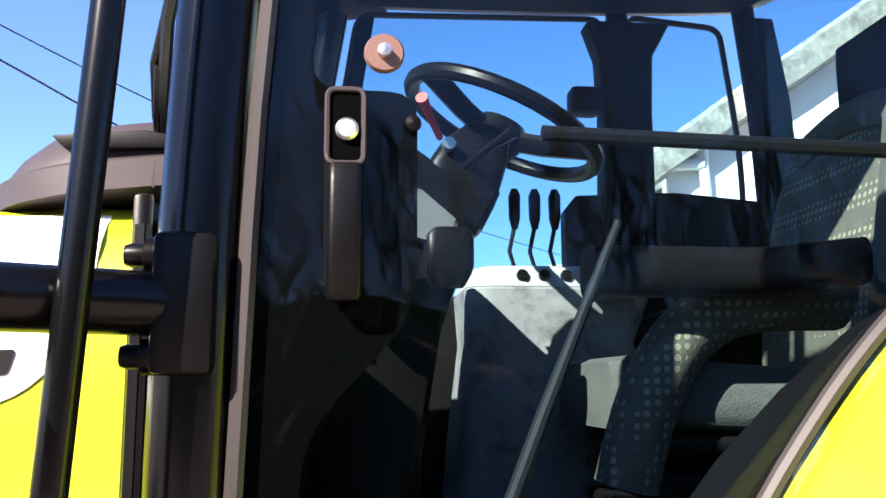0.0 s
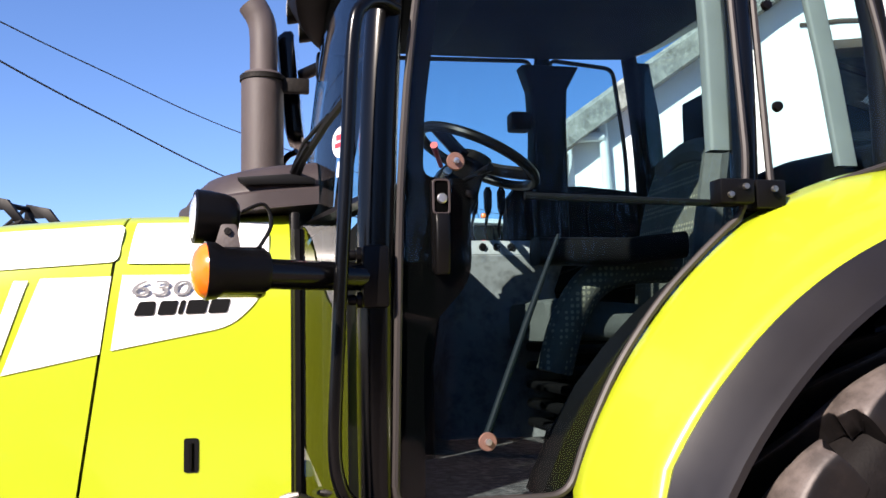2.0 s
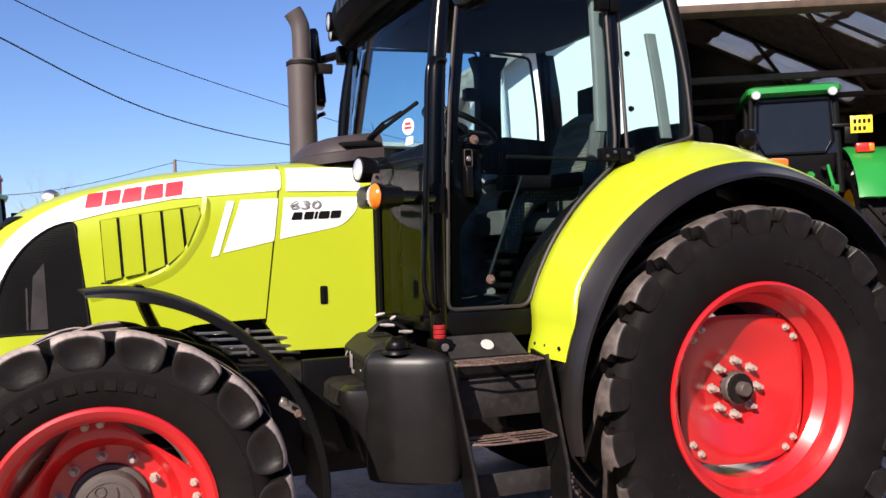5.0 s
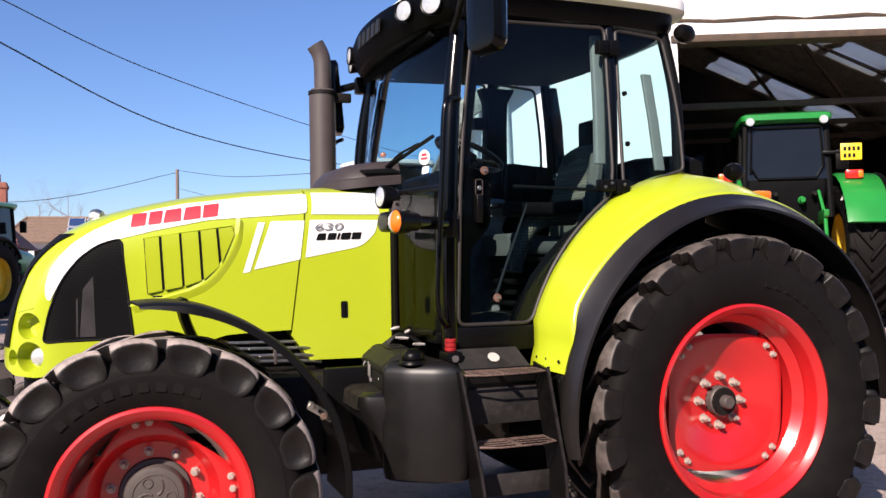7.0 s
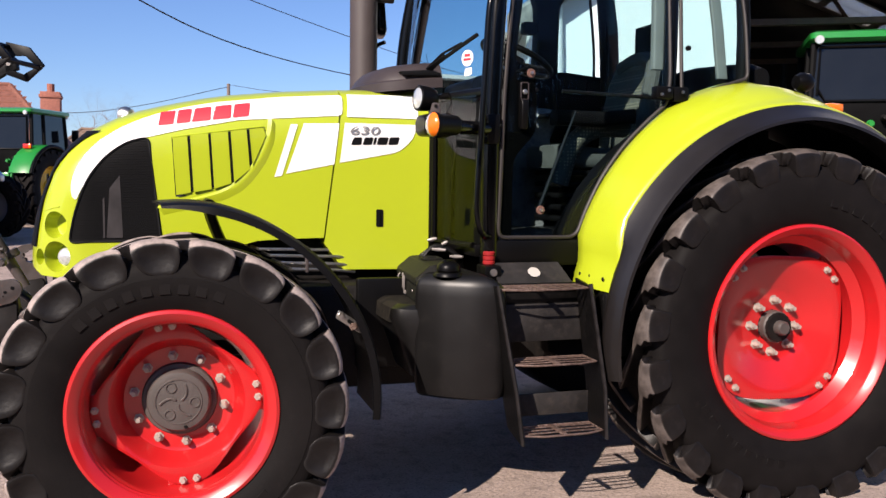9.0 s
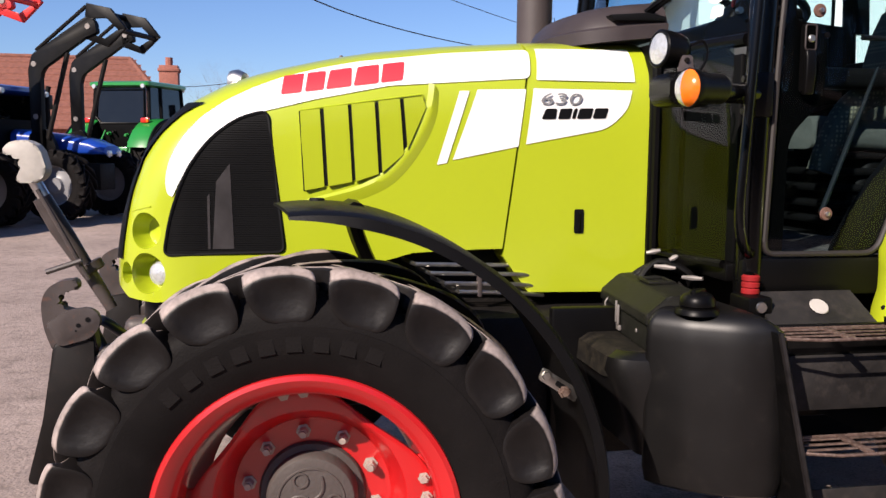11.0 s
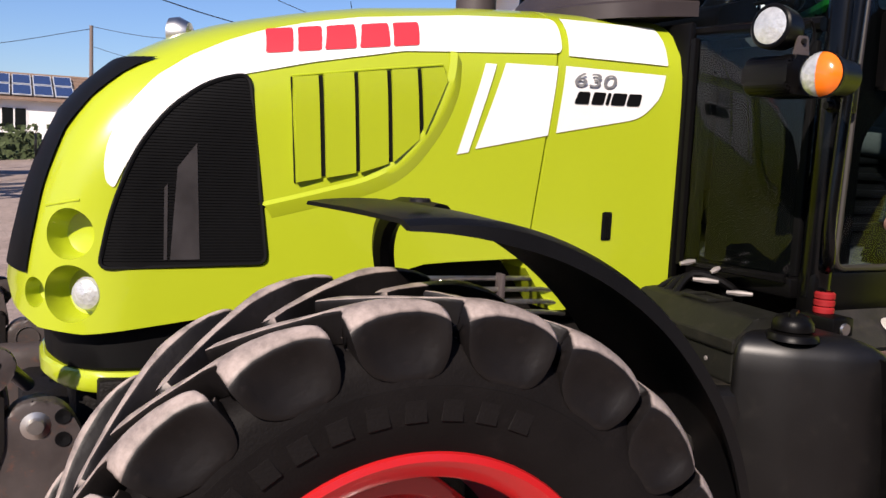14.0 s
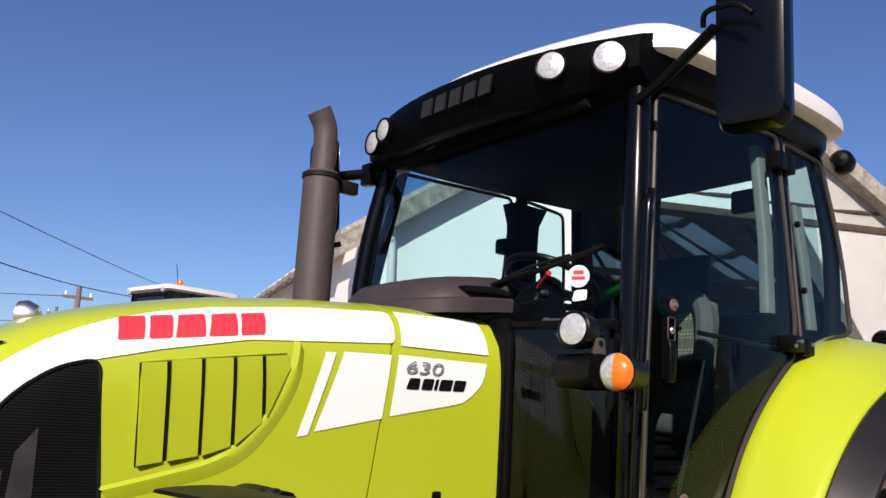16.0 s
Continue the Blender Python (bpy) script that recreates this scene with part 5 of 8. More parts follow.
for y, r, dz in ((-0.735, 0.056, 0.025), (-0.53, 0.051, 0.032), (0.50, 0.048, 0.03), (0.67, 0.052, 0.02)):
    q = abs(y) / 0.84
    xf = -1.545 + 0.185 * q ** 2.2 - 0.035
    tw = (12 + 26 * q) if y < 0 else -2
    lm = Matrix.Translation((xf + 0.02, y, 2.80 + dz)) @ Matrix.Rotation(radians(-90 + tw), 4, "Z") @ Matrix.Translation((0, -0.042, 0))
    h = part("visor_lamp", turned(spin([(0.0001, 0.05), (r, 0.05), (r + 0.010, -0.002), (r + 0.007, -0.010), (r, -0.006), (0.0001, 0.0)], 32), lm), PLASTIC, visor)
    part("visor_lens", turned(spin([(0.0001, -0.014), (r * 0.6, -0.012), (r - 0.002, -0.006), (r * 0.9, 0.0), (0.0001, 0.002)], 32), lm), LENS, h, "clear round roof lamp lens")
for i in range(5):
    y0 = 0.16 - i * 0.092
    part("visor_mark", loft([[(x - 0.004, y0 - 0.068, 2.79), (x, y0, 2.79), (x, y0 - 0.012, 2.86), (x - 0.004, y0 - 0.08, 2.86)] for x in (-1.586, -1.575)]), GREY_DARK, visor)
part("rear_roof_lamp", turned(spin([(0.0001, -0.06), (0.035, -0.055), (0.052, -0.02), (0.05, 0.03), (0.03, 0.06), (0.0001, 0.065)], 20), Matrix.Translation((0.0, -0.80, 2.77)) @ Matrix.Rotation(radians(110), 4, "Z")), PLASTIC, tractor, "black round rear roof lamp")
part("roof_lining", loft([roof_ring(2.750, -0.12, -0.15), roof_ring(2.768, -0.09, -0.12), roof_ring(2.773, -0.09, -0.12)]), LINING_SHADE, tractor, "roof lining in a colour darkened for the cab's shade")
part("air_console", box(-1.30, -0.95, -0.45, 0.45, 2.68, 2.752, 0.03), LINING_SHADE, tractor, "overhead console in a colour darkened for the cab's shade")

# -- mirrors --
def mirror(m, label):
    t = part("mirror", turned(loft([[(x, y, z) for x, z in rounded([(-0.11 * k, -0.25 * k), (0.11 * k, -0.25 * k), (0.11 * k, 0.25 * k), (-0.11 * k, 0.25 * k)], 0.055, 6)] for k, y in ((0.75, -0.055), (0.93, -0.045), (1.0, -0.015), (1.0, 0.015), (0.96, 0.022))]), m), GLOSS_BLACK, tractor, label)
    part("mirror_glass", turned(prism(rounded([(-0.105, -0.23), (0.105, -0.23), (0.105, 0.23), (-0.105, 0.23)], 0.04, 5), 0.023, 0.026), m), CHROME, t, "mirror glass")
    return t


mirror(Matrix.Translation((-1.375, -1.265, 2.715)) @ Matrix.Rotation(radians(-78), 4, "Z"), "tall black door mirror")
post("mirror_arm", [(-1.36, -0.80, 2.68), (-1.39, -0.95, 2.72), (-1.44, -1.17, 2.80)], 0.018, PLASTIC, "black mirror arm")
post("mirror_bow", [(-1.47, -1.15, 2.80), (-1.495, -1.18, 2.83), (-1.50, -1.28, 2.82), (-1.485, -1.33, 2.78)], 0.009, PLASTIC)
mirror(Matrix.Translation((-1.50, 1.06, 2.665)) @ Matrix.Rotation(radians(-97), 4, "Z") @ Matrix.Rotation(radians(5), 4, "X"), "tall black far-side mirror")
post("far_mirror_arm", [(-1.34, 0.79, 2.72), (-1.40, 0.88, 2.725), (-1.50, 1.03, 2.715)], 0.026, PLASTIC)
part("far_mirror_joint", box(-1.42, -1.36, 0.80, 0.88, 2.66, 2.77, 0.012), PLASTIC, tractor)

# -- exhaust --
ex = part("exhaust", tube([(-1.640, 0.86, 1.80), (-1.640, 0.86, 2.0), (-1.640, 0.86, 2.40), (-1.640, 0.86, 2.665), (-1.640, 0.86, 2.68)], [0.086, 0.086, 0.086, 0.086, 0.075], 32), EXHAUST, tractor, "brown-grey upright exhaust stack")
part("exhaust_band", turned(spin([(0.086, -0.012), (0.092, -0.011), (0.092, 0.011), (0.086, 0.012)], 32), Matrix.Translation((-1.640, 0.86, 2.655)) @ Matrix.Rotation(radians(90), 4, "X")), STEEL_DARK, ex)
part("tailpipe", tube(smooth_line([(-1.635, 0.86, 2.64), (-1.635, 0.86, 2.80), (-1.640, 0.86, 2.88), (-1.657, 0.86, 2.93), (-1.685, 0.86, 2.975)], 6), [0.057] * 19 + [0.058] * 6, 28), EXHAUST, ex, "bent exhaust outlet")
part("exhaust_bracket", box(-1.58, -1.45, 0.83, 0.87, 2.60, 2.66, 0.006), STEEL_DARK, ex)

# -- fuel tank and tool box --
def plan_loft(levels, name, mat, parent, label):
    """A body from rounded plan outlines at several heights; levels: (z, [(x, y)...], radius)."""
    return part(name, loft([[(x, y, z) for x, y in rounded(pts, r, 6)] for z, pts, r in levels]), mat, parent, label)


def tank_plan(k, x1=-1.435):
    """The tank's outline, shrunk by k towards its middle."""
    pts = [(-1.68, -0.62), (-1.72, -0.890), (-1.800, -0.925), (-1.70, -1.025), (-1.56, -1.115), (x1 + 0.012, -1.14), (x1, -0.62)]
    return [(-1.59 + (x + 1.59) * k, -0.88 + (y + 0.88) * k) for x, y in pts]


TANK_R = [0.02, 0.02, 0.03, 0.030, 0.10, 0.07, 0.03]
tank = plan_loft([(z, tank_plan(k, x1), TANK_R) for z, k, x1 in ((0.54, 0.86, -1.435), (0.552, 0.95, -1.435), (0.60, 1.0, -1.435), (0.99, 1.0, -1.435), (1.035, 0.985, -1.445), (1.054, 0.95, -1.46), (1.072, 0.88, -1.48), (1.084, 0.78, -1.5), (1.09, 0.66, -1.5))], "fuel_tank", TANK, tractor, "black moulded plastic fuel tank")
plan_loft([(0.62, [(-1.79, -0.45), (-1.79, -0.90), (-1.72, -0.94), (-1.70, -0.45)], 0.03), (0.78, [(-1.845, -0.45), (-1.845, -0.90), (-1.735, -0.96), (-1.70, -0.45)], 0.05), (0.88, [(-1.885, -0.45), (-1.885, -0.91), (-1.74, -0.965), (-1.70, -0.45)], 0.05), (0.925, [(-1.88, -0.45), (-1.88, -0.90), (-1.74, -0.96), (-1.70, -0.45)], 0.05), (0.944, [(-1.85, -0.47), (-1.85, -0.88), (-1.74, -0.94), (-1.70, -0.47)], 0.04)], "tank_nose", TANK, tank, "black front bulge of the tank")
plan_loft([(0.86, [(-1.89, -0.46), (-1.89, -0.86), (-1.80, -0.90), (-1.72, -0.46)], 0.05), (0.925, [(-1.884, -0.46), (-1.884, -0.88), (-1.75, -0.93), (-1.72, -0.46)], 0.05), (0.945, [(-1.853, -0.48), (-1.853, -0.86), (-1.75, -0.92), (-1.72, -0.48)], 0.04), (0.947, [(-1.84, -0.50), (-1.84, -0.84), (-1.75, -0.90), (-1.72, -0.50)], 0.03)], "nose_top", DUSTY, tank, "dusty olive shelf below the tool box")
cap = part("fuel_cap", turned(spin([(0.0001, -0.046), (0.026, -0.044), (0.042, -0.036), (0.050, -0.024), (0.052, -0.012), (0.052, -0.004), (0.046, 0.0), (0.060, 0.004), (0.066, 0.012), (0.068, 0.020)], 36), Matrix.Translation((-1.655, -0.985, 1.098)) @ Matrix.Rotation(radians(-90), 4, "X")), PLASTIC, tank, "black screw cap of the tank")
# grip bar across the cap, and the neck's pale ring
part("cap_grip", turned(loft([[(x * k, y * k, z) for x, y in rounded([(-0.036, -0.009), (0.036, -0.009), (0.036, 0.009), (-0.036, 0.009)], 0.007, 3)] for z, k in ((0.0, 1.0), (0.012, 1.0), (0.016, 0.85))]), Matrix.Translation((-1.655, -0.985, 1.134)) @ Matrix.Rotation(radians(35), 4, "Z")), PLASTIC, cap)
tm = Matrix.Translation((-1.733, -0.41, 0)) @ Matrix.Rotation(radians(-5), 4, "Z")
tb = part("tool_box", turned(prism(rounded([(0.0, 0.946), (0.20, 0.946), (0.20, 1.108), (0.17, 1.118), (0.062, 1.112), (0.002, 1.062)], [0.008, 0.008, 0.01, 0.01, 0.012, 0.008], 3), -0.50, 0.0, 0.006), tm), TOOLBOX, tractor, "dark green-grey plastic tool box with a latch")
part("lid", turned(prism(rounded([(-0.006, 1.030), (0.19, 1.030), (0.19, 1.114), (0.168, 1.124), (0.060, 1.118), (-0.006, 1.063)], [0.004, 0.004, 0.01, 0.01, 0.012, 0.008], 3), -0.506, 0.006, 0.005), tm), TOOLBOX, tb, "chamfered lid of the tool box")
gm = tm @ Matrix.Translation((0.115, -0.235, 1.122))
b = box(-0.045, 0.045, -0.062, -0.050, 0.0, 0.010, 0.003)
for g in (box(-0.045, 0.045, 0.050, 0.062, 0.0, 0.010, 0.003), box(-0.045, -0.034, -0.05, 0.05, 0.0, 0.010, 0.003), box(0.034, 0.045, -0.05, 0.05, 0.0, 0.010, 0.003)):
    merge(b, g)
part("lid_grip", turned(b, gm), TOOLBOX, tb, "flat folding grip on the lid")
part("latch", turned(merge(box(-0.013, -0.006, -0.235, -0.213, 0.975, 1.045, 0.003), merge(box(-0.010, 0.0, -0.240, -0.208, 0.958, 0.976, 0.003), box(-0.018, -0.012, -0.229, -0.219, 0.985, 1.058, 0.002))), tm), PALE_FITTING, tb, "worn steel latch")
for y in (-0.075, -0.40):
    part("box_stud", turned(spin([(0.0001, -0.004), (0.006, -0.003), (0.007, 0.0)], 10), tm @ Matrix.Translation((-0.0005, y, 0.992)) @ Matrix.Rotation(radians(-90), 4, "Z")), PALE_FITTING, tb)
part("box_hook", turned(tube(smooth_line([(-0.004, -0.09, 1.045), (-0.014, -0.09, 1.03), (-0.012, -0.092, 1.01), (-0.004, -0.094, 1.005)], 4), 0.003, 6), tm), PALE_FITTING, tb)

# tank shape added on the far side to block light, and panels ahead of the pedals
part("far_tank", loft([[(x, -y * 0.98, z) for x, y in rounded(tank_plan(k), TANK_R, 5)] for z, k in ((0.565, 0.9), (0.58, 1.0), (1.03, 1.0), (1.07, 0.9))]), TANK, tractor, "added black tank shape on the far side that blocks light below")
# dark backings added so the lower panes go dark and mirror the hood
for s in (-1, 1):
    part("kick_panel", box(-1.445, -1.425, min(s * 0.79, s * 0.42), max(s * 0.79, s * 0.42), 1.2, 1.86, 0.006), DARK_TRIM, tractor, "added dark backing behind the lower front pane")
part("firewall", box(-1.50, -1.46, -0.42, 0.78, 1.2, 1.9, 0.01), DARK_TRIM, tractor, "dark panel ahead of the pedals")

# -- steps --
ladder = new("steps")
ladder.parent = tractor
tagged(ladder, "black steel access steps with open treads")
for x0, x1, x2 in ((-1.490, -1.432, -1.412), (-1.055, -1.018, -1.020)):
    b = loft([[(x0 - 0.006, -1.02, 1.06), (x0 + 0.006, -1.02, 1.06), (x0 + 0.006, -1.16, 1.04), (x0 - 0.006, -1.16, 1.04)],
              [(x1 - 0.006, -1.07, 0.62), (x1 + 0.006, -1.07, 0.62), (x1 + 0.006, -1.25, 0.60), (x1 - 0.006, -1.25, 0.60)],
              [(x2 - 0.006, -1.12, 0.42), (x2 + 0.006, -1.12, 0.42), (x2 + 0.006, -1.28, 0.385), (x2 - 0.006, -1.28, 0.385)]])
    part("step_side", b, STEPS, ladder)
    part("step_side_edge", tube([(x0, -1.165, 1.05), (x1, -1.255, 0.60), (x2, -1.285, 0.385)], 0.009, 6), STEP_EDGE, ladder)
for x0, x1, z, y0 in ((-1.48, -1.06, 1.03, -1.18), (-1.425, -1.045, 0.715, -1.245), (-1.405, -1.03, 0.42, -1.29)):
    t = part("step_frame", tube([(x0, y0 + 0.16, z), (x0, y0 + 0.03, z), ((x0 + x1) / 2 - 0.1, y0, z), ((x0 + x1) / 2 + 0.1, y0, z), (x1, y0 + 0.03, z), (x1, y0 + 0.16, z), (x0, y0 + 0.16, z)], 0.005, 6), STEP_TOP, ladder, "rusty edged step tread")
    bar = part("tread_bar", box(x0, x1, -0.006, 0.006, -0.001, 0.003, 0.001), STEP_TOP, t)
    bar.matrix_local = pose(0, y0 + 0.05, z)
    for k in range(1, 3):
        share("tread_bar", bar, t, pose(0, y0 + 0.05 + 0.042 * k, z))
    part("tread_rib", box((x0 + x1) / 2 - 0.012, (x0 + x1) / 2 + 0.012, y0 + 0.01, y0 + 0.16, z - 0.004, z + 0.005, 0.002), STEP_TOP, t)
for z0, z1, y in ((0.78, 0.95, -1.03), (0.46, 0.56, -1.10)):
    part("step_back", box(-1.41 + (0.95 - z1) * 0.1, -1.02 + (0.95 - z1) * 0.1, y - 0.006, y, z0, z1, 0.003), SCUFFED, ladder, "scuffed black plate behind the steps")
part("step_back", box(-1.44, -1.03, -1.02, -1.0, 0.90, 1.04, 0.003), STEPS, ladder)
top_plate = part("platform", loft([[(x + (0.0 if x < -1.2 else 0.03), -0.990, 1.028), (x, -0.885, 1.116), (x, -0.892, 1.122), (x + (0.0 if x < -1.2 else 0.03), -0.997, 1.034)] for x in (-1.42, -1.09)]), SCUFFED, ladder, "scuffed sloping black platform with a pale round plate")
pl = part("round_plate", turned(spin([(0.0001, -0.003), (0.028, -0.003), (0.030, 0.0)], 24), Matrix.Translation((-1.232, -0.948, 1.082)) @ Matrix.Rotation(radians(-50), 4, "X")), PALE_DISC, top_plate, "pale round plate")
part("platform_riser", prism([(-1.42, 1.047), (-1.05, 1.047), (-1.08, 1.115), (-1.42, 1.115)], -0.872, -0.862), STEPS, ladder)
part("mount_bracket", box(-1.475, -1.395, -0.96, -0.84, 1.05, 1.115, 0.008), PLASTIC, tractor, "black cab mount bracket")
part("mount_bolt", turned(spin([(0.0001, -0.006), (0.016, -0.006), (0.018, 0.0)], 16), Matrix.Translation((-1.435, -0.962, 1.085))), STEEL, tractor)
b = bmesh.new()
for k in range(3):
    merge(b, turned(spin([(0.022, -0.012), (0.028, -0.006), (0.028, 0.006), (0.022, 0.012)], 20), Matrix.Translation((-1.43, -0.885, 1.124 + k * 0.02)) @ Matrix.Rotation(radians(-90), 4, "X")))
part("red_bellows", b, RED_RUBBER, tractor, "red rubber cab mount")

# -- chassis, axles, plumbing --
part("gearbox", box(-1.5, 0.35, -0.30, 0.30, 0.50, 1.10, 0.05), STEEL_DARK, tractor, "dark cast transmission housing")
part("engine", box(-3.05, -1.55, -0.27, 0.27, 0.62, 1.22, 0.04), STEEL_DARK, tractor, "dark engine block under the hood")
# box added between the axles to stop sun patches on the ground below
part("belly", box(-2.35, -1.45, -0.56, 0.56, 0.50, 1.0, 0.03), STEEL_DARK, tractor, "added dark block between the axles that keeps the sun off the ground")
part("chassis_rail", box(-3.25, -1.5, -0.36, -0.30, 0.72, 0.92, 0.01), STEEL_DARK, tractor)
part("chassis_rail", box(-3.25, -1.5, 0.30, 0.36, 0.72, 0.92, 0.01), STEEL_DARK, tractor)
part("front_axle", loft([[(FRONT.x + 0.10 * math.cos(a) * k, y, FRONT.z + 0.10 * math.sin(a) * k) for a in [i * math.pi / 8 for i in range(16)]] for y, k in ((-0.98, 1.1), (-0.8, 1.2), (-0.6, 0.8), (-0.3, 1.3), (0.3, 1.3), (0.6, 0.8), (0.8, 1.2), (0.98, 1.1))]), STEEL_DARK, tractor, "dark cast front axle")
part("rear_axle", loft([[(REAR.x + 0.14 * math.cos(a) * k, y, REAR.z + 0.14 * math.sin(a) * k) for a in [i * math.pi / 8 for i in range(16)]] for y, k in ((-1.08, 0.5), (-0.7, 1.0), (-0.3, 1.6), (0.3, 1.6), (0.7, 1.0), (1.08, 0.5))]), STEEL_DARK, tractor, "dark rear axle")
part("rear_plate", box(-1.98, -1.45, -0.60, -0.56, 0.60, 1.03, 0.01), PLASTIC, tractor)
for i, (z, y) in enumerate(((1.155, -0.40), (1.125, -0.415), (1.09, -0.42), (1.06, -0.425))):
    p = part("hydraulic_pipe", tube([(-2.44 + 0.05 * i, y + 0.10, z + 0.01), (-2.41 + 0.05 * i, y, z + 0.003), (-2.05, y, z - 0.005), (-1.95, y + 0.03, z - 0.02)], 0.0075, 8), STEEL, tractor, "bright steel hydraulic pipe")
part("pipe_clamp", box(-2.196, -2.182, -0.437, -0.40, 1.045, 1.17, 0.003), EXHAUST, tractor)
for p, q in (((-1.60, -0.55, 1.160), (-1.545, -0.60, 1.158)), ((-1.61, -0.50, 1.20), (-1.565, -0.515, 1.21)), ((-1.53, -0.62, 1.13), (-1.485, -0.68, 1.132)), ((-1.56, -0.58, 1.185), (-1.535, -0.59, 1.20))):
    part("hose_fitting", tube([p, tuple((a + c) / 2 for a, c in zip(p, q)), q], [0.006, 0.010, 0.006], 8), PALE_FITTING, tractor, "pale hydraulic hose fitting")
for k in range(3):
    part("hose", tube(smooth_line([(-1.66, -0.42 - 0.05 * k, 1.08), (-1.58, -0.47 - 0.03 * k, 1.15 + 0.012 * k), (-1.49, -0.56 - 0.03 * k, 1.13), (-1.46, -0.58, 1.02)], 5), 0.012, 8), PLASTIC, tractor)

# -- front mudguards --
def mudguard(s):
    rings = []
    for k in range(37):
        deg = 97 - 103 * k / 36
        ang = radians(deg)
        r = interp(deg, [(-6, 0.778), (40, 0.776), (60, 0.780), (80, 0.786), (97, 0.780)])
        y0 = 0.80
        lead = max(0.0, (deg - 80) / 17)
        y1 = 1.27 - 0.03 * lead
        pts = [(r - 0.004, y0), (r + 0.004, y0 + 0.01), (r + 0.006, (y0 + y1) / 2), (r + 0.002, y1 - 0.025), (r - 0.008, y1 - 0.004), (r - 0.036 + 0.02 * lead, y1), (r - 0.036 + 0.02 * lead, y1 - 0.009), (r - 0.016, y1 - 0.014), (r - 0.006, y1 - 0.04), (r - 0.004, (y0 + y1) / 2)]
        rings.append([(FRONT.x + q * math.cos(ang - radians(3.2) * lead * (y - y0) / 0.47), s * y, FRONT.z + q * math.sin(ang - radians(3.2) * lead * (y - y0) / 0.47)) for q, y in pts])
    g = part("mudguard", loft(rings), MUDGUARD, tractor, "black plastic front mudguard")
    part("mudguard_stay", tube(smooth_line([(-2.52, s * 0.45, 1.05), (-2.62, s * 0.58, 1.26), (-2.66, s * 0.75, 1.375), (-2.66, s * 0.98, 1.385)], 5), 0.022, 8, flat=1.3), PLASTIC, g, "black mudguard stay")
    part("mudguard_stud", turned(spin([(0.0001, -0.004), (0.018, -0.003), (0.02, 0.003)], 16), Matrix.Translation((-2.775, s * 1.12, 1.424)) @ Matrix.Rotation(radians(-90), 4, "X")), STEEL_DARK, g)
    # slotted strap with its bolts inside the guard's rear end
    strap = prism(rounded([(-2.175, 0.928), (-2.162, 0.962), (-2.055, 0.892), (-2.068, 0.858)], 0.008, 3), s * 1.10 - 0.003, s * 1.10 + 0.003, 0.001)
    st = part("mudguard_bracket", strap, STEEL, g, "slotted steel bracket")
    part("bracket_slot", prism(rounded([(-2.128, 0.910), (-2.122, 0.924), (-2.078, 0.895), (-2.084, 0.881)], 0.006, 3), s * 1.10 - 0.0042, s * 1.10 + 0.0042), BLACK_DECAL, st)
    for x, z, mt in ((-2.155, 0.940, STEEL), (-2.10, 0.890, STEP_TOP)):
        part("bracket_bolt", turned(spin([(0.0001, -0.016), (0.011, -0.016), (0.013, -0.004), (0.018, -0.003), (0.018, 0.0)], 6), Matrix.Translation((x, s * 1.10 + (0.003 if s > 0 else -0.003), z)) @ Matrix.Rotation(0 if s < 0 else math.pi, 4, "Z")), mt, st)
    return g


mudguard(-1)
mudguard(1)

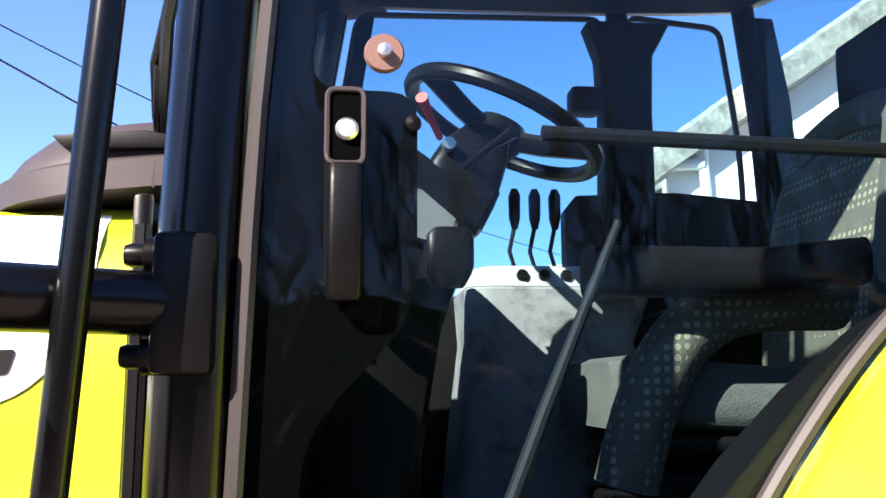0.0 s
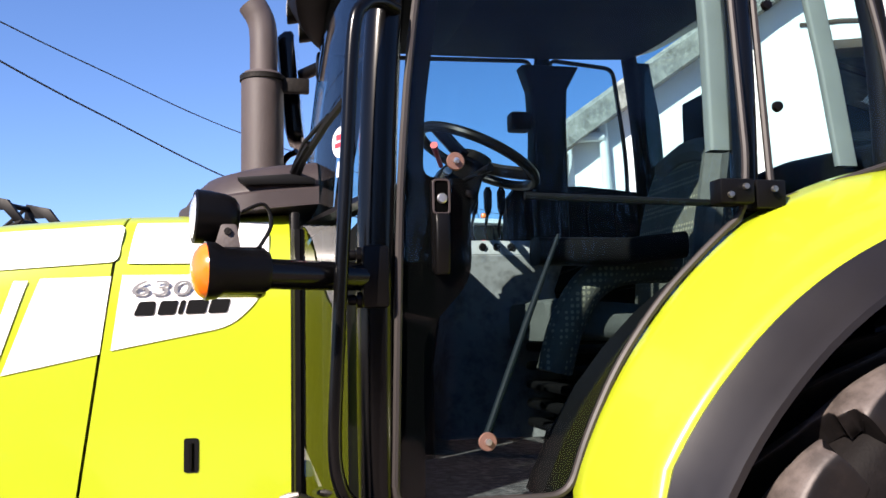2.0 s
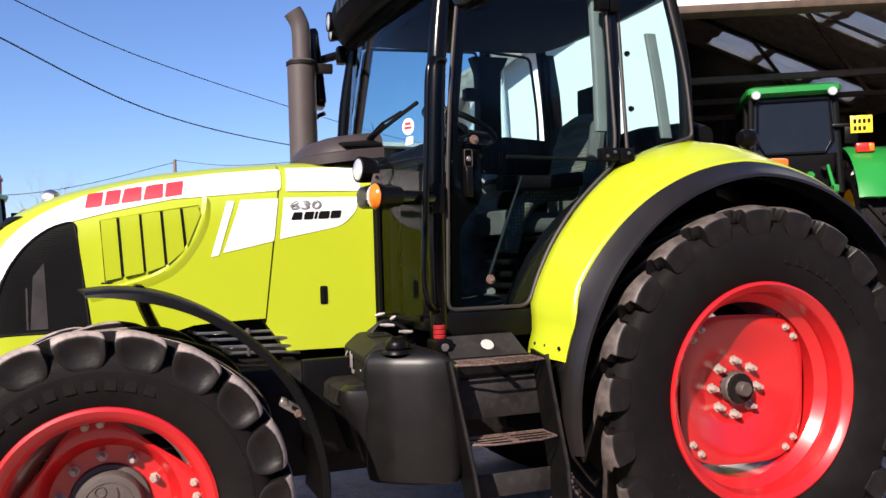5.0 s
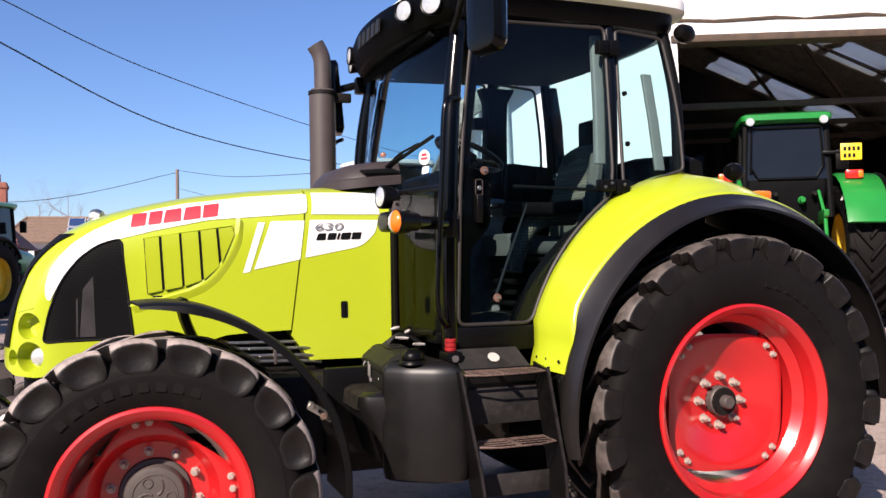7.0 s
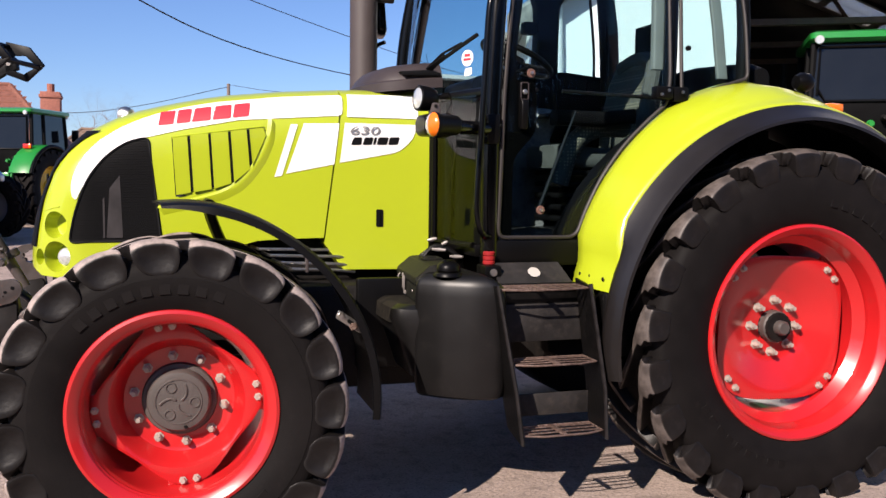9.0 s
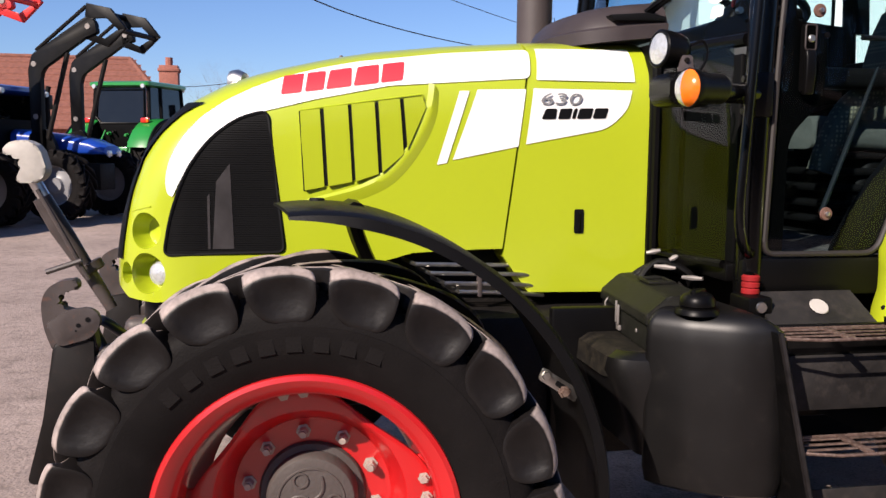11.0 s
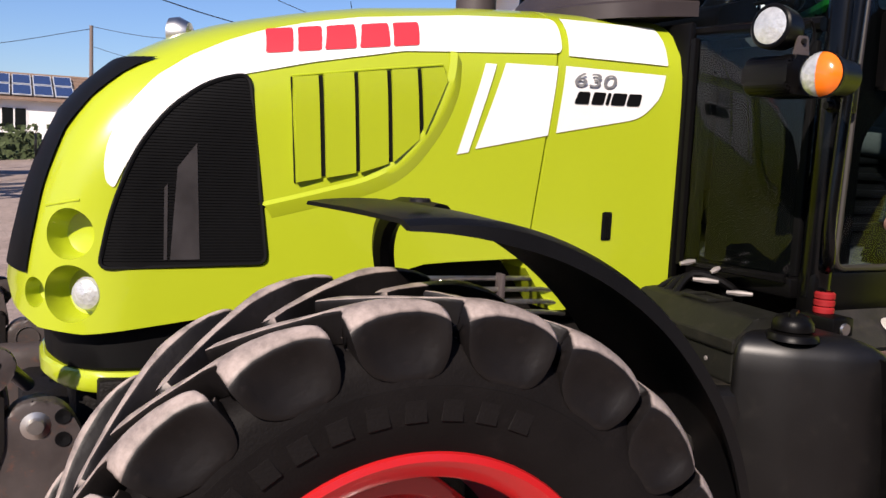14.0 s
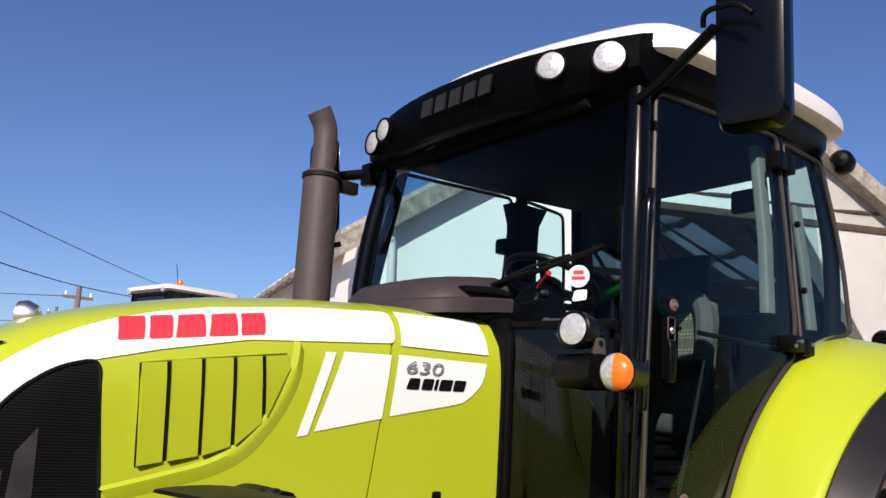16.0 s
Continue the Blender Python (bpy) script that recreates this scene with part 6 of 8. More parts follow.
# -- front linkage --
for s in (-1, 1):
    lk = part("linkage_arm", prism(rounded([(-3.575, 0.90), (-3.604, 0.985), (-3.608, 1.065), (-3.590, 1.108), (-3.551, 1.131), (-3.500, 1.135), (-3.494, 1.104), (-3.542, 1.096), (-3.564, 1.071), (-3.552, 1.046), (-3.515, 1.034), (-3.46, 1.02), (-3.44, 0.90)], [0.02, 0.04, 0.04, 0.03, 0.03, 0.012, 0.012, 0.025, 0.02, 0.02, 0.02, 0.02, 0.02], 4), s * 0.45 - 0.030, s * 0.45 + 0.030, 0.010), LINK_GREY, tractor, "grey steel front linkage arm with a rusty hook")
    y_a, y_b = (s * 0.45 - 0.052, s * 0.45 - 0.029) if s < 0 else (s * 0.45 + 0.029, s * 0.45 + 0.052)
    cover = part("hook_cover", prism(rounded([(-3.592, 1.0), (-3.528, 1.040), (-3.452, 1.052), (-3.420, 1.010), (-3.452, 0.952), (-3.557, 0.925)], [0.015, 0.02, 0.035, 0.035, 0.03, 0.015], 5), y_a, y_b, 0.005), LINK_GREY, lk, "rounded steel cover plate with two holes")
    for x, z, q in ((-3.465, 1.011, 0.008), (-3.494, 0.993, 0.007), (-3.502, 0.976, 0.003)):
        part("cover_hole", turned(spin([(0.0001, -0.027), (q, -0.027), (q, 0.027), (0.0001, 0.027)], 12), Matrix.Translation((x, s * 0.45 + s * 0.0265, z))), BLACK_DECAL, cover)
    part("linkage_shin", prism(rounded([(-3.572, 0.935), (-3.452, 0.955), (-3.452, 0.82), (-3.488, 0.72), (-3.595, 0.48), (-3.668, 0.48), (-3.612, 0.69)], 0.02), s * 0.45 - 0.042, s * 0.45 + 0.042, 0.008), SHIN, lk, "lower linkage plate in a brown-grey darkened for shade")
    part("linkage_pivot", turned(spin([(0.0001, -0.05), (0.016, -0.05), (0.02, -0.04), (0.032, -0.036), (0.034, -0.03), (0.034, 0.04)], 24), Matrix.Translation((-3.39, s * 0.45, 0.865)) if s < 0 else Matrix.Translation((-3.39, 0.45, 0.865)) @ Matrix.Rotation(math.pi, 4, "Z")), STEEL, lk, "steel pivot pin")
    part("linkage_casting", box(-3.50, -3.30, s * 0.36 - 0.06, s * 0.36 + 0.06, 0.62, 0.86, 0.04, 3), LINK_GREY, lk)
    part("linkage_plate", prism(rounded([(-3.50, 0.60), (-3.475, 0.84), (-3.43, 0.925), (-3.33, 0.915), (-3.275, 0.80), (-3.25, 0.60)], [0.02, 0.05, 0.05, 0.06, 0.05, 0.02], 5), s * 0.45 - 0.036, s * 0.45 + 0.036, 0.012), LINK_GREY, lk, "rounded grey steel side plate")
    for z in (0.83, 0.882):
        part("linkage_hole", turned(spin([(0.0001, -0.036), (0.017, -0.039), (0.018, -0.03)], 14), Matrix.Translation((-3.335, s * 0.45, z)) if s < 0 else Matrix.Translation((-3.335, 0.45, z)) @ Matrix.Rotation(math.pi, 4, "Z")), BLACK_DECAL, lk)
part("front_support", box(-3.30, -2.5, -0.24, 0.24, 0.62, 0.93, 0.03), STEEL_DARK, tractor, "dark cast front support")
part("linkage_beam", box(-3.42, -3.26, -0.40, 0.40, 0.62, 0.80, 0.03), STEEL_DARK, tractor, "dark linkage cross beam")
tl = part("top_link", tube([(-3.48, -0.02, 0.96), (-3.54, -0.02, 1.07), (-3.645, -0.04, 1.26), (-3.70, -0.05, 1.37)], [0.022, 0.026, 0.036, 0.032], 14), LINK_GREY, tractor, "grey top link with pale hook")
part("top_link_rod", tube([(-3.685, -0.05, 1.36), (-3.72, -0.055, 1.43)], 0.022, 12), STEEL, tl)
part("hook", prism(rounded([(-3.775, 1.425), (-3.70, 1.42), (-3.665, 1.46), (-3.69, 1.55), (-3.74, 1.575), (-3.80, 1.56), (-3.815, 1.52), (-3.765, 1.52), (-3.745, 1.49)], 0.02, 4), -0.10, -0.01, 0.01), PALE_HOOK, tl, "pale grey quick hitch hook")
part("link_lever", tube([(-3.70, -0.10, 1.40), (-3.60, -0.10, 1.20), (-3.54, -0.10, 1.08)], 0.008, 8), LINK_GREY, tl)
part("link_collar", turned(spin([(0.036, -0.02), (0.045, -0.015), (0.045, 0.015), (0.036, 0.02)], 20), Matrix.Translation((-3.545, -0.025, 1.115)) @ Matrix.Rotation(radians(60), 4, "Y") @ Matrix.Rotation(radians(90), 4, "Z")), LINK_GREY, tl)
part("link_pin", tube([(-3.68, -0.11, 1.11), (-3.56, -0.11, 1.15)], 0.010, 8), LINK_GREY, tl)
post("hydraulic_hose", [(-3.40, -0.12, 0.86), (-3.47, -0.25, 0.96), (-3.50, -0.24, 0.93), (-3.46, -0.18, 0.80)], 0.018, BLUE_HOSE, "dark blue hydraulic hose")

# -- cab interior --
seat = new("driver_seat")
seat.parent = tractor
tagged(seat, "patterned fabric driver seat with armrest")
part("seat_cushion", loft([[(x, y * k, 1.56 + dz + z) for y, z in rounded([(-0.25, 0), (0.25, 0), (0.25, 0.12), (-0.25, 0.12)], 0.05, 4)] for x, k, dz in ((-0.80, 0.8, 0.01), (-0.77, 0.98, 0.02), (-0.5, 1.0, 0.0), (-0.25, 1.0, -0.02), (-0.21, 0.9, -0.02))]), SEAT_GREY, seat, "grey-green cloth seat cushion")
part("cushion_bolster", tube(smooth_line([(-0.40, -0.26, 1.80), (-0.58, -0.27, 1.79), (-0.69, -0.27, 1.73), (-0.76, -0.27, 1.62), (-0.80, -0.26, 1.48)], 5), 0.05, 12, flat=1.3), FABRIC, seat, "patterned fabric side bolster")
part("seat_back", loft([[(x + dx, y * k, z) for x, y in rounded([(-0.10, -0.29), (0.02, -0.28), (0.02, 0.28), (-0.10, 0.29)], 0.045, 4)] for z, k, dx in ((1.64, 0.9, -0.20), (1.70, 1.0, -0.20), (1.90, 1.02, -0.18), (2.08, 0.98, -0.14), (2.17, 0.88, -0.115), (2.20, 0.65, -0.105))]), FABRIC, seat, "patterned fabric backrest")
part("back_bolster", tube(smooth_line([(-0.32, -0.28, 1.68), (-0.30, -0.30, 1.90), (-0.26, -0.28, 2.07), (-0.21, -0.20, 2.17), (-0.19, 0, 2.205), (-0.20, 0.17, 2.17)], 5), 0.045, 10), SEAT_GREY, seat)
part("head_rest", loft([[(x, y, z) for x, y in rounded([(-0.17, -0.20 - 0.02 * k), (-0.09, -0.20), (-0.09, 0.08), (-0.17, 0.08 + 0.02 * k)], 0.03, 4)] for z, k in ((2.225, 0.85), (2.25, 1.0), (2.36, 1.0), (2.40, 0.8))]), DARK_TRIM, seat, "black headrest")
part("seat_base", loft([[(x, y, z) for x, y in rounded([(-0.70 + i * 0.02, -0.2), (-0.25, -0.2), (-0.25, 0.2), (-0.70 + i * 0.02, 0.2)], 0.04, 3)] for i, z in enumerate((1.22, 1.28, 1.30, 1.36, 1.38, 1.44, 1.46, 1.52, 1.54, 1.60))][::1]), DARK_TRIM, seat, "black bellows seat base")
b = bmesh.new()
for k in range(5):
    merge(b, box(-0.74, -0.24, -0.22, 0.22, 1.27 + 0.065 * k, 1.30 + 0.065 * k, 0.012))
part("seat_bellows", b, DARK_TRIM, seat)
part("armrest", loft([[(x, y, z) for y, z in rounded([(-0.40, 1.79 + d), (-0.30, 1.79 + d), (-0.30, 1.87 + d), (-0.40, 1.87 + d)], 0.03, 4)] for x, d in ((-0.88, 0.0), (-0.86, 0.0), (-0.6, 0.0), (-0.42, 0.02))]), DARK_TRIM, seat, "black padded armrest")
part("arm_panel", prism(rounded([(-0.66, 1.875), (-0.25, 1.90), (-0.25, 1.925), (-0.64, 1.905)], 0.01), 0.26, 0.42, 0.006), DARK_TRIM, seat, "black control armrest")
col = part("steering_column", loft([[(x + c[0], y * k, z) for x, y in rounded([(-0.09, -0.09), (0.09, -0.09), (0.09, 0.09), (-0.09, 0.09)], 0.03, 3)] for c, k, z in (((-1.22, 0), 1.3, 1.22), ((-1.22, 0), 1.2, 1.5), ((-1.18, 0), 1.1, 1.75), ((-1.12, 0), 1.2, 1.92), ((-1.06, 0), 0.9, 2.02))]), PLASTIC, tractor, "black steering column")
ringp = [(0.205 * math.cos(2 * math.pi * k / 40), 0, 0.205 * math.sin(2 * math.pi * k / 40)) for k in range(41)]
sw = part("steering_wheel", turned(tube(ringp, 0.017, 10), Matrix.Translation((-0.955, 0.0, 2.175)) @ Matrix.Rotation(radians(25), 4, "Y") @ Matrix.Rotation(radians(90), 4, "X")), PLASTIC, tractor, "black steering wheel")
wm = Matrix.Translation((-0.955, 0.0, 2.175)) @ Matrix.Rotation(radians(25), 4, "Y")
for a in (90, 210, 330):
    part("spoke", turned(tube([(0, 0, -0.03), (0.10 * math.cos(radians(a)), 0.10 * math.sin(radians(a)), -0.02), (0.2 * math.cos(radians(a)), 0.2 * math.sin(radians(a)), 0)], 0.014, 8, flat=1.6), wm), PLASTIC, sw)
part("wheel_boss", turned(turned(spin([(0.0001, -0.02), (0.05, -0.015), (0.06, 0.02), (0.04, 0.06)], 20), Matrix.Rotation(radians(-90), 4, "X")), wm @ Matrix.Translation((0, 0, -0.01))), PLASTIC, sw)
part("dash", loft([[(x, y * k, z) for x, z in rounded([(-1.30, 1.80), (-1.08, 1.84), (-1.06, 1.98), (-1.16, 2.07), (-1.30, 2.03)], 0.04, 4)] for y, k in ((-0.24, 1), (-0.20, 1), (0.20, 1), (0.24, 1))]), PLASTIC, tractor, "dark instrument binnacle")
part("dash_panel", prism(rounded([(-1.23, 1.975), (-1.15, 1.985), (-1.075, 1.92), (-1.10, 1.885), (-1.15, 1.895), (-1.20, 1.925)], 0.012), -0.27, -0.21, 0.01), DASH_GREY, tractor, "grey plastic side cover of the dash")
part("switch_pod", loft([[(x * k - 1.095, -0.24 + y * k, z) for x, y in rounded([(-0.045, -0.04), (0.045, -0.04), (0.045, 0.04), (-0.045, 0.04)], 0.02, 4)] for z, k in ((1.815, 0.6), (1.835, 0.85), (1.85, 0.95), (1.90, 0.95), (1.915, 0.75))]), PLASTIC, tractor, "black switch pod beside the dash")
shroud = part("column_shroud", loft([[(x * k + c, y * k, z) for x, y in rounded([(-0.085, -0.075), (0.075, -0.075), (0.075, 0.075), (-0.085, 0.075)], 0.03, 4)] for z, c, k in ((1.95, -1.06, 0.75), (2.0, -1.05, 0.95), (2.08, -1.03, 1.0), (2.13, -1.01, 0.85), (2.17, -0.99, 0.5))]), PLASTIC, tractor, "black ribbed steering column shroud")
part("ignition_lock", turned(spin([(0.0001, -0.02), (0.012, -0.02), (0.014, -0.012), (0.014, 0.0)], 16), Matrix.Translation((-1.075, -0.078, 2.11))), STEEL, shroud, "chrome ignition lock")
part("column_stalk", tube([(-1.04, -0.07, 2.07), (-1.0, -0.16, 2.09), (-0.97, -0.22, 2.10)], [0.008, 0.008, 0.013], 10), PLASTIC, shroud)
part("column_stalk", tube([(-1.09, -0.06, 2.13), (-1.12, -0.13, 2.16), (-1.135, -0.17, 2.175)], [0.007, 0.008, 0.012], 10), RED_PAINT, shroud, "red stalk")
for k in range(4):
    part("shroud_rib", box(-1.13, -1.11 + 0.004 * k, -0.06, 0.06, 1.99 + 0.022 * k, 2.0 + 0.022 * k, 0.003), GREY_DECAL, shroud)
cons = plan_loft([(1.22, [(-1.02, 0.30), (-0.45, 0.30), (-0.45, 0.72), (-1.02, 0.72)], 0.05), (1.5, [(-1.0, 0.33), (-0.5, 0.33), (-0.5, 0.72), (-1.0, 0.72)], 0.06), (1.75, [(-0.97, 0.38), (-0.55, 0.38), (-0.55, 0.72), (-0.97, 0.72)], 0.07), (1.88, [(-0.98, 0.38), (-0.50, 0.38), (-0.50, 0.72), (-0.98, 0.72)], 0.07), (1.90, [(-0.96, 0.40), (-0.52, 0.40), (-0.52, 0.70), (-0.96, 0.70)], 0.06)], "side_console", CONSOLE, tractor, "pale grey side console with levers")
part("console_top", loft([[(x, y, z) for x, y in rounded([(-0.975 + g, 0.385 + g), (-0.505 - g, 0.385 + g), (-0.505 - g, 0.715 - g), (-0.975 + g, 0.715 - g)], 0.06, 5)] for z, g in ((1.882, 0.004), (1.888, 0.0), (1.915, 0.006), (1.936, 0.022), (1.943, 0.04))]), CONSOLE_TOP, cons, "light grey console top")
for k in range(3):
    x = -0.84 + 0.055 * k
    part("console_knob", turned(spin([(0.0001, -0.010), (0.013, -0.010), (0.016, 0.004)], 16), Matrix.Translation((x, 0.392, 1.914)) @ Matrix.Rotation(radians(-25), 4, "X")), PLASTIC, cons)
    lv = part("lever", tube([(x + 0.02, 0.56, 1.93), (x + 0.0, 0.56, 2.0), (x + 0.015, 0.56, 2.07)], [0.005, 0.006, 0.006], 8), PLASTIC, cons, "black lever with knob")
    part("lever_knob", loft([[(p[0] + x + 0.015, p[1] + 0.56, z) for p in rounded([(-q, -q), (q, -q), (q, q), (-q, q)], 0.006, 3)] for z, q in ((2.06, 0.008), (2.09, 0.014), (2.15, 0.015), (2.17, 0.008))]), DARK_TRIM, lv)
part("red_button", turned(spin([(0.0001, -0.01), (0.01, -0.008), (0.012, 0)], 12), Matrix.Translation((-0.80, 0.52, 1.945)) @ Matrix.Rotation(radians(-90), 4, "X")), RED_PAINT, cons)
for k in range(3):
    part("rear_lever", tube([(-0.45 + 0.12 * k, 0.60, 1.95), (-0.46 + 0.12 * k, 0.60, 2.06), (-0.45 + 0.12 * k, 0.60, 2.14)], [0.006, 0.007, 0.012], 8), DARK_TRIM, tractor)
part("door_rail", tube([(-1.06, -0.835, 1.916), (-0.52, -0.835, 1.903)], 0.009, 8), BLACK_DECAL, door_left, "dark rail across the inside of the door")
part("far_lower_panel", box(-1.40, -0.60, 0.80, 0.83, 1.2, 1.90, 0.01), DARK_TRIM, tractor, "dark lower panel of the far side")
part("far_side_trim", loft([[(x, y, z) for y, z in rounded([(0.72, 1.75), (0.80, 1.75), (0.80, top), (0.75, top)], 0.015, 3)] for x, top in ((-0.64, 2.15), (-0.60, 2.20), (-0.3, 2.215), (0.0, 2.19))]), DARK_TRIM, tractor, "dark trim below the far window")
part("far_pillar_trim", loft([[(x + c, y, z) for x, y in rounded([(-0.075 * k, 0.70), (0.075 * k, 0.70), (0.075 * k, 0.80), (-0.075 * k, 0.80)], 0.02, 3)] for z, c, k in ((1.9, -0.45, 1.0), (2.45, -0.45, 1.0), (2.62, -0.45, 1.1), (2.72, -0.44, 1.7))]), DARK_TRIM, tractor, "dark padded pillar trim")
part("pillar_lining", loft([[(x + c, y + d2, z) for x, y in rounded([(-0.03, -0.02), (0.028, -0.02), (0.028, 0.02), (-0.03, 0.02)], 0.01, 3)] for z, c, d2 in ((2.05, -0.515, -0.755), (2.35, -0.512, -0.745), (2.74, -0.505, -0.705))]), PALE_TRIM, tractor, "pale grey-green lining of the door pillar")
part("rear_pillar_lining", loft([[(x + c, y + d2, z) for x, y in rounded([(-0.03, -0.012), (0.03, -0.012), (0.03, 0.012), (-0.03, 0.012)], 0.008, 3)] for z, c, d2 in ((2.03, -0.105, -0.70), (2.30, -0.135, -0.69), (2.56, -0.17, -0.675))]), PALE_TRIM, tractor, "pale grey-green lining of the rear pillar")
part("far_rear_trim", loft([[(x + c, y + 0.70, z) for x, y in rounded([(-0.045, 0.0), (0.045, 0.0), (0.045, 0.05), (-0.045, 0.05)], 0.012, 3)] for z, c in ((2.15, 0.03), (2.5, 0.01), (2.75, -0.03))]), DARK_TRIM, tractor, "dark padded rear pillar trim")
part("pillar_box", box(-0.62, -0.53, 0.70, 0.78, 2.44, 2.52, 0.012), DARK_TRIM, tractor)
part("monitor", box(-0.36, -0.32, -0.62, -0.48, 2.52, 2.62, 0.01), DARK_TRIM, tractor, "small black box by the rear pillar")
part("sun_blind", tube([(-1.40, -0.62, 2.715), (-1.40, 0.62, 2.715)], 0.022, 10), LINING_SHADE, tractor)
for y in (-0.34, -0.10):
    part("pedal", box(-1.36, -1.33, y - 0.05, y + 0.05, 1.30, 1.42, 0.01), DARK_TRIM, tractor, "black foot pedal")
    part("pedal_arm", tube([(-1.35, y, 1.42), (-1.33, y, 1.62)], 0.012, 6), DARK_TRIM, tractor)
part("extinguisher", tube([(-1.15, -0.06, 1.70), (-1.15, -0.06, 1.76), (-1.15, -0.06, 1.775)], [0.03, 0.03, 0.012], 14), RED_PAINT, tractor, "red canister beside the column")

part("rear_shelf", loft([[(x, y, z) for x, z in rounded([(0.06, 1.60), (0.20, 1.60), (0.18, zt - 0.02), (0.14, zt), (0.09, zt - 0.02)], 0.02, 3)] for y, zt in ((-0.70, 2.10), (-0.58, 2.14), (-0.1, 2.17), (0.58, 2.14), (0.70, 2.10))]), DARK_TRIM, tractor, "dark shelf below the rear window")

# ---- barn ----
BARN = Matrix.Translation((1.55, 5.4, 0.45)) @ Matrix.Rotation(radians(-17.3), 4, "Z") @ Matrix.Rotation(radians(-2.0), 4, "Y")
barn = thing("barn", "white rendered barn with grey sheet roof and wide dark opening", "barn", BARN)


def slope(x):
    """Height of the barn's roof line over a place across the front."""
    return 3.15 + (min(x, 9.2 - x)) * 0.62


def rafter(x):
    """Height of the roof sheets behind the gable."""
    return 3.05 + (min(x, 9.2 - x)) * 0.47


gable = [(0, -1), (0, 3.15), (4.6, slope(4.6)), (9.2, 3.15), (9.2, -1), (8.6, -1), (8.6, 3.75), (2.58, 3.75), (2.58, -1)]
wall = part("front_wall", prism(gable, 0, 0.3), RENDER_WALL, barn, "white painted rendered gable wall")
part("side_wall", box(0, 0.3, 0.302, 7.0, -1, 3.15), RENDER_WALL, barn, "white rendered side wall")
# far wall, back wall and floor: the indoor shade is in their colour
part("side_wall", box(8.9, 9.2, 0.302, 7.0, -1, 3.15), BARN_SHADE, barn)
part("back_wall", prism([(0, -1), (0, 3.1), (4.6, rafter(4.6) - 0.1), (9.2, 3.1), (9.2, -1)], 7.0, 7.3), BARN_SHADE, barn, "back wall in a colour darkened for the barn's shade")
part("barn_floor", box(0.3, 8.9, 0.3, 7.0, -0.25, 0.02), BARN_SHADE, barn, "barn floor in a colour darkened for the barn's shade")
for sgn in (1, -1):
    for k in range(8):
        y0, y1 = -0.22 + k * 1.0, -0.22 + (k + 1) * 1.0 + 0.03
        dz = 0.012 * (k % 2)
        def sx(x):
            return x if sgn > 0 else 9.2 - x
        if k < 1:
            continue
        if sgn < 0 and k in (3, 6):
            cuts = [-0.28, 0.9, 1.75, 1.9, 2.75, 2.9, 3.75, 4.62]
            runs = [(xa, xb, *((SKYLIGHT, "skylight") if q % 2 else (ROOF_SHEET, "roof_sheet"))) for q, (xa, xb) in enumerate(zip(cuts, cuts[1:]))]
        else:
            runs = ((-0.28, 4.62, ROOF_SHEET, "roof_sheet"),)
        for xa, xb, mt, nm in runs:
            b = bmesh.new()
            rows_ = []
            for i in range(9):
                y = y0 + (y1 - y0) * i / 8
                wv = 0.02 * math.sin(i * math.pi / 2)
                rows_.append([(sx(xa), y, rafter(xa) - 0.02 + wv + dz), (sx(xb), y, rafter(xb) - 0.02 + wv + dz), (sx(xb), y, rafter(xb) + 0.05 + wv + dz), (sx(xa), y, rafter(xa) + 0.05 + wv + dz)])
            part(nm, loft(rows_), mt, barn, "translucent roof light" if mt is SKYLIGHT else "weathered cement roof sheet", sharp=60)
# verge of broken stone and mortar, gutter, downpipe, lintel
for sgn in (1, -1):
    b = bmesh.new()
    n = 24
    rings = []
    for i in range(n + 1):
        x = -0.32 + 4.95 * i / n
        j = 0.02 * noise.noise((i * 1.7, sgn, 0))
        z = slope(x)
        xx = x if sgn > 0 else 9.2 - x
        rings.append([(xx, -0.24 + j, z - 0.19 + j), (xx, -0.27 + j, z + 0.04 + j), (xx, -0.20, z + 0.10 + j), (xx, 0.02, z + 0.10), (xx, 0.02, z - 0.19)])
    part("verge", loft(rings), VERGE, barn, "rough grey mortar verge")
part("gutter", tube([(-0.18, -0.22, 3.02), (-0.18, 7.4, 3.0)], 0.06, 10), PIPE_WHITE, barn, "white gutter")
part("gutter_return", tube([(-0.20, -0.12, 3.04), (0.30, -0.10, 3.02)], 0.05, 10), PIPE_WHITE, barn)
part("downpipe", tube(smooth_line([(0.28, -0.08, 3.05), (0.30, -0.08, 2.9), (0.30, -0.08, -0.5)], 4), 0.045, 12), PIPE_WHITE, barn, "white downpipe")
part("lintel", box(2.5, 8.7, -0.03, 0.32, 3.745, 3.84, 0.01), TIMBER, barn, "old timber lintel over the opening")
part("lintel_crust", tube([(2.3 + 0.4 * i, -0.01 + 0.01 * (i % 3), 4.02 + 0.015 * math.sin(i * 2.1)) for i in range(17)], [0.02 + 0.012 * ((i * 7) % 5) / 5 for i in range(17)], 6), TIMBER, barn, "ragged brown crack line in the render")
part("gable_lamp", merge(box(4.35, 4.9, -0.10, 0.02, 4.72, 4.80, 0.01), tube([(4.4, -0.05, 4.8), (4.6, -0.12, 4.95), (4.85, -0.05, 4.8)], 0.02, 6)), STEEL_DARK, barn, "dark bracket high on the gable")
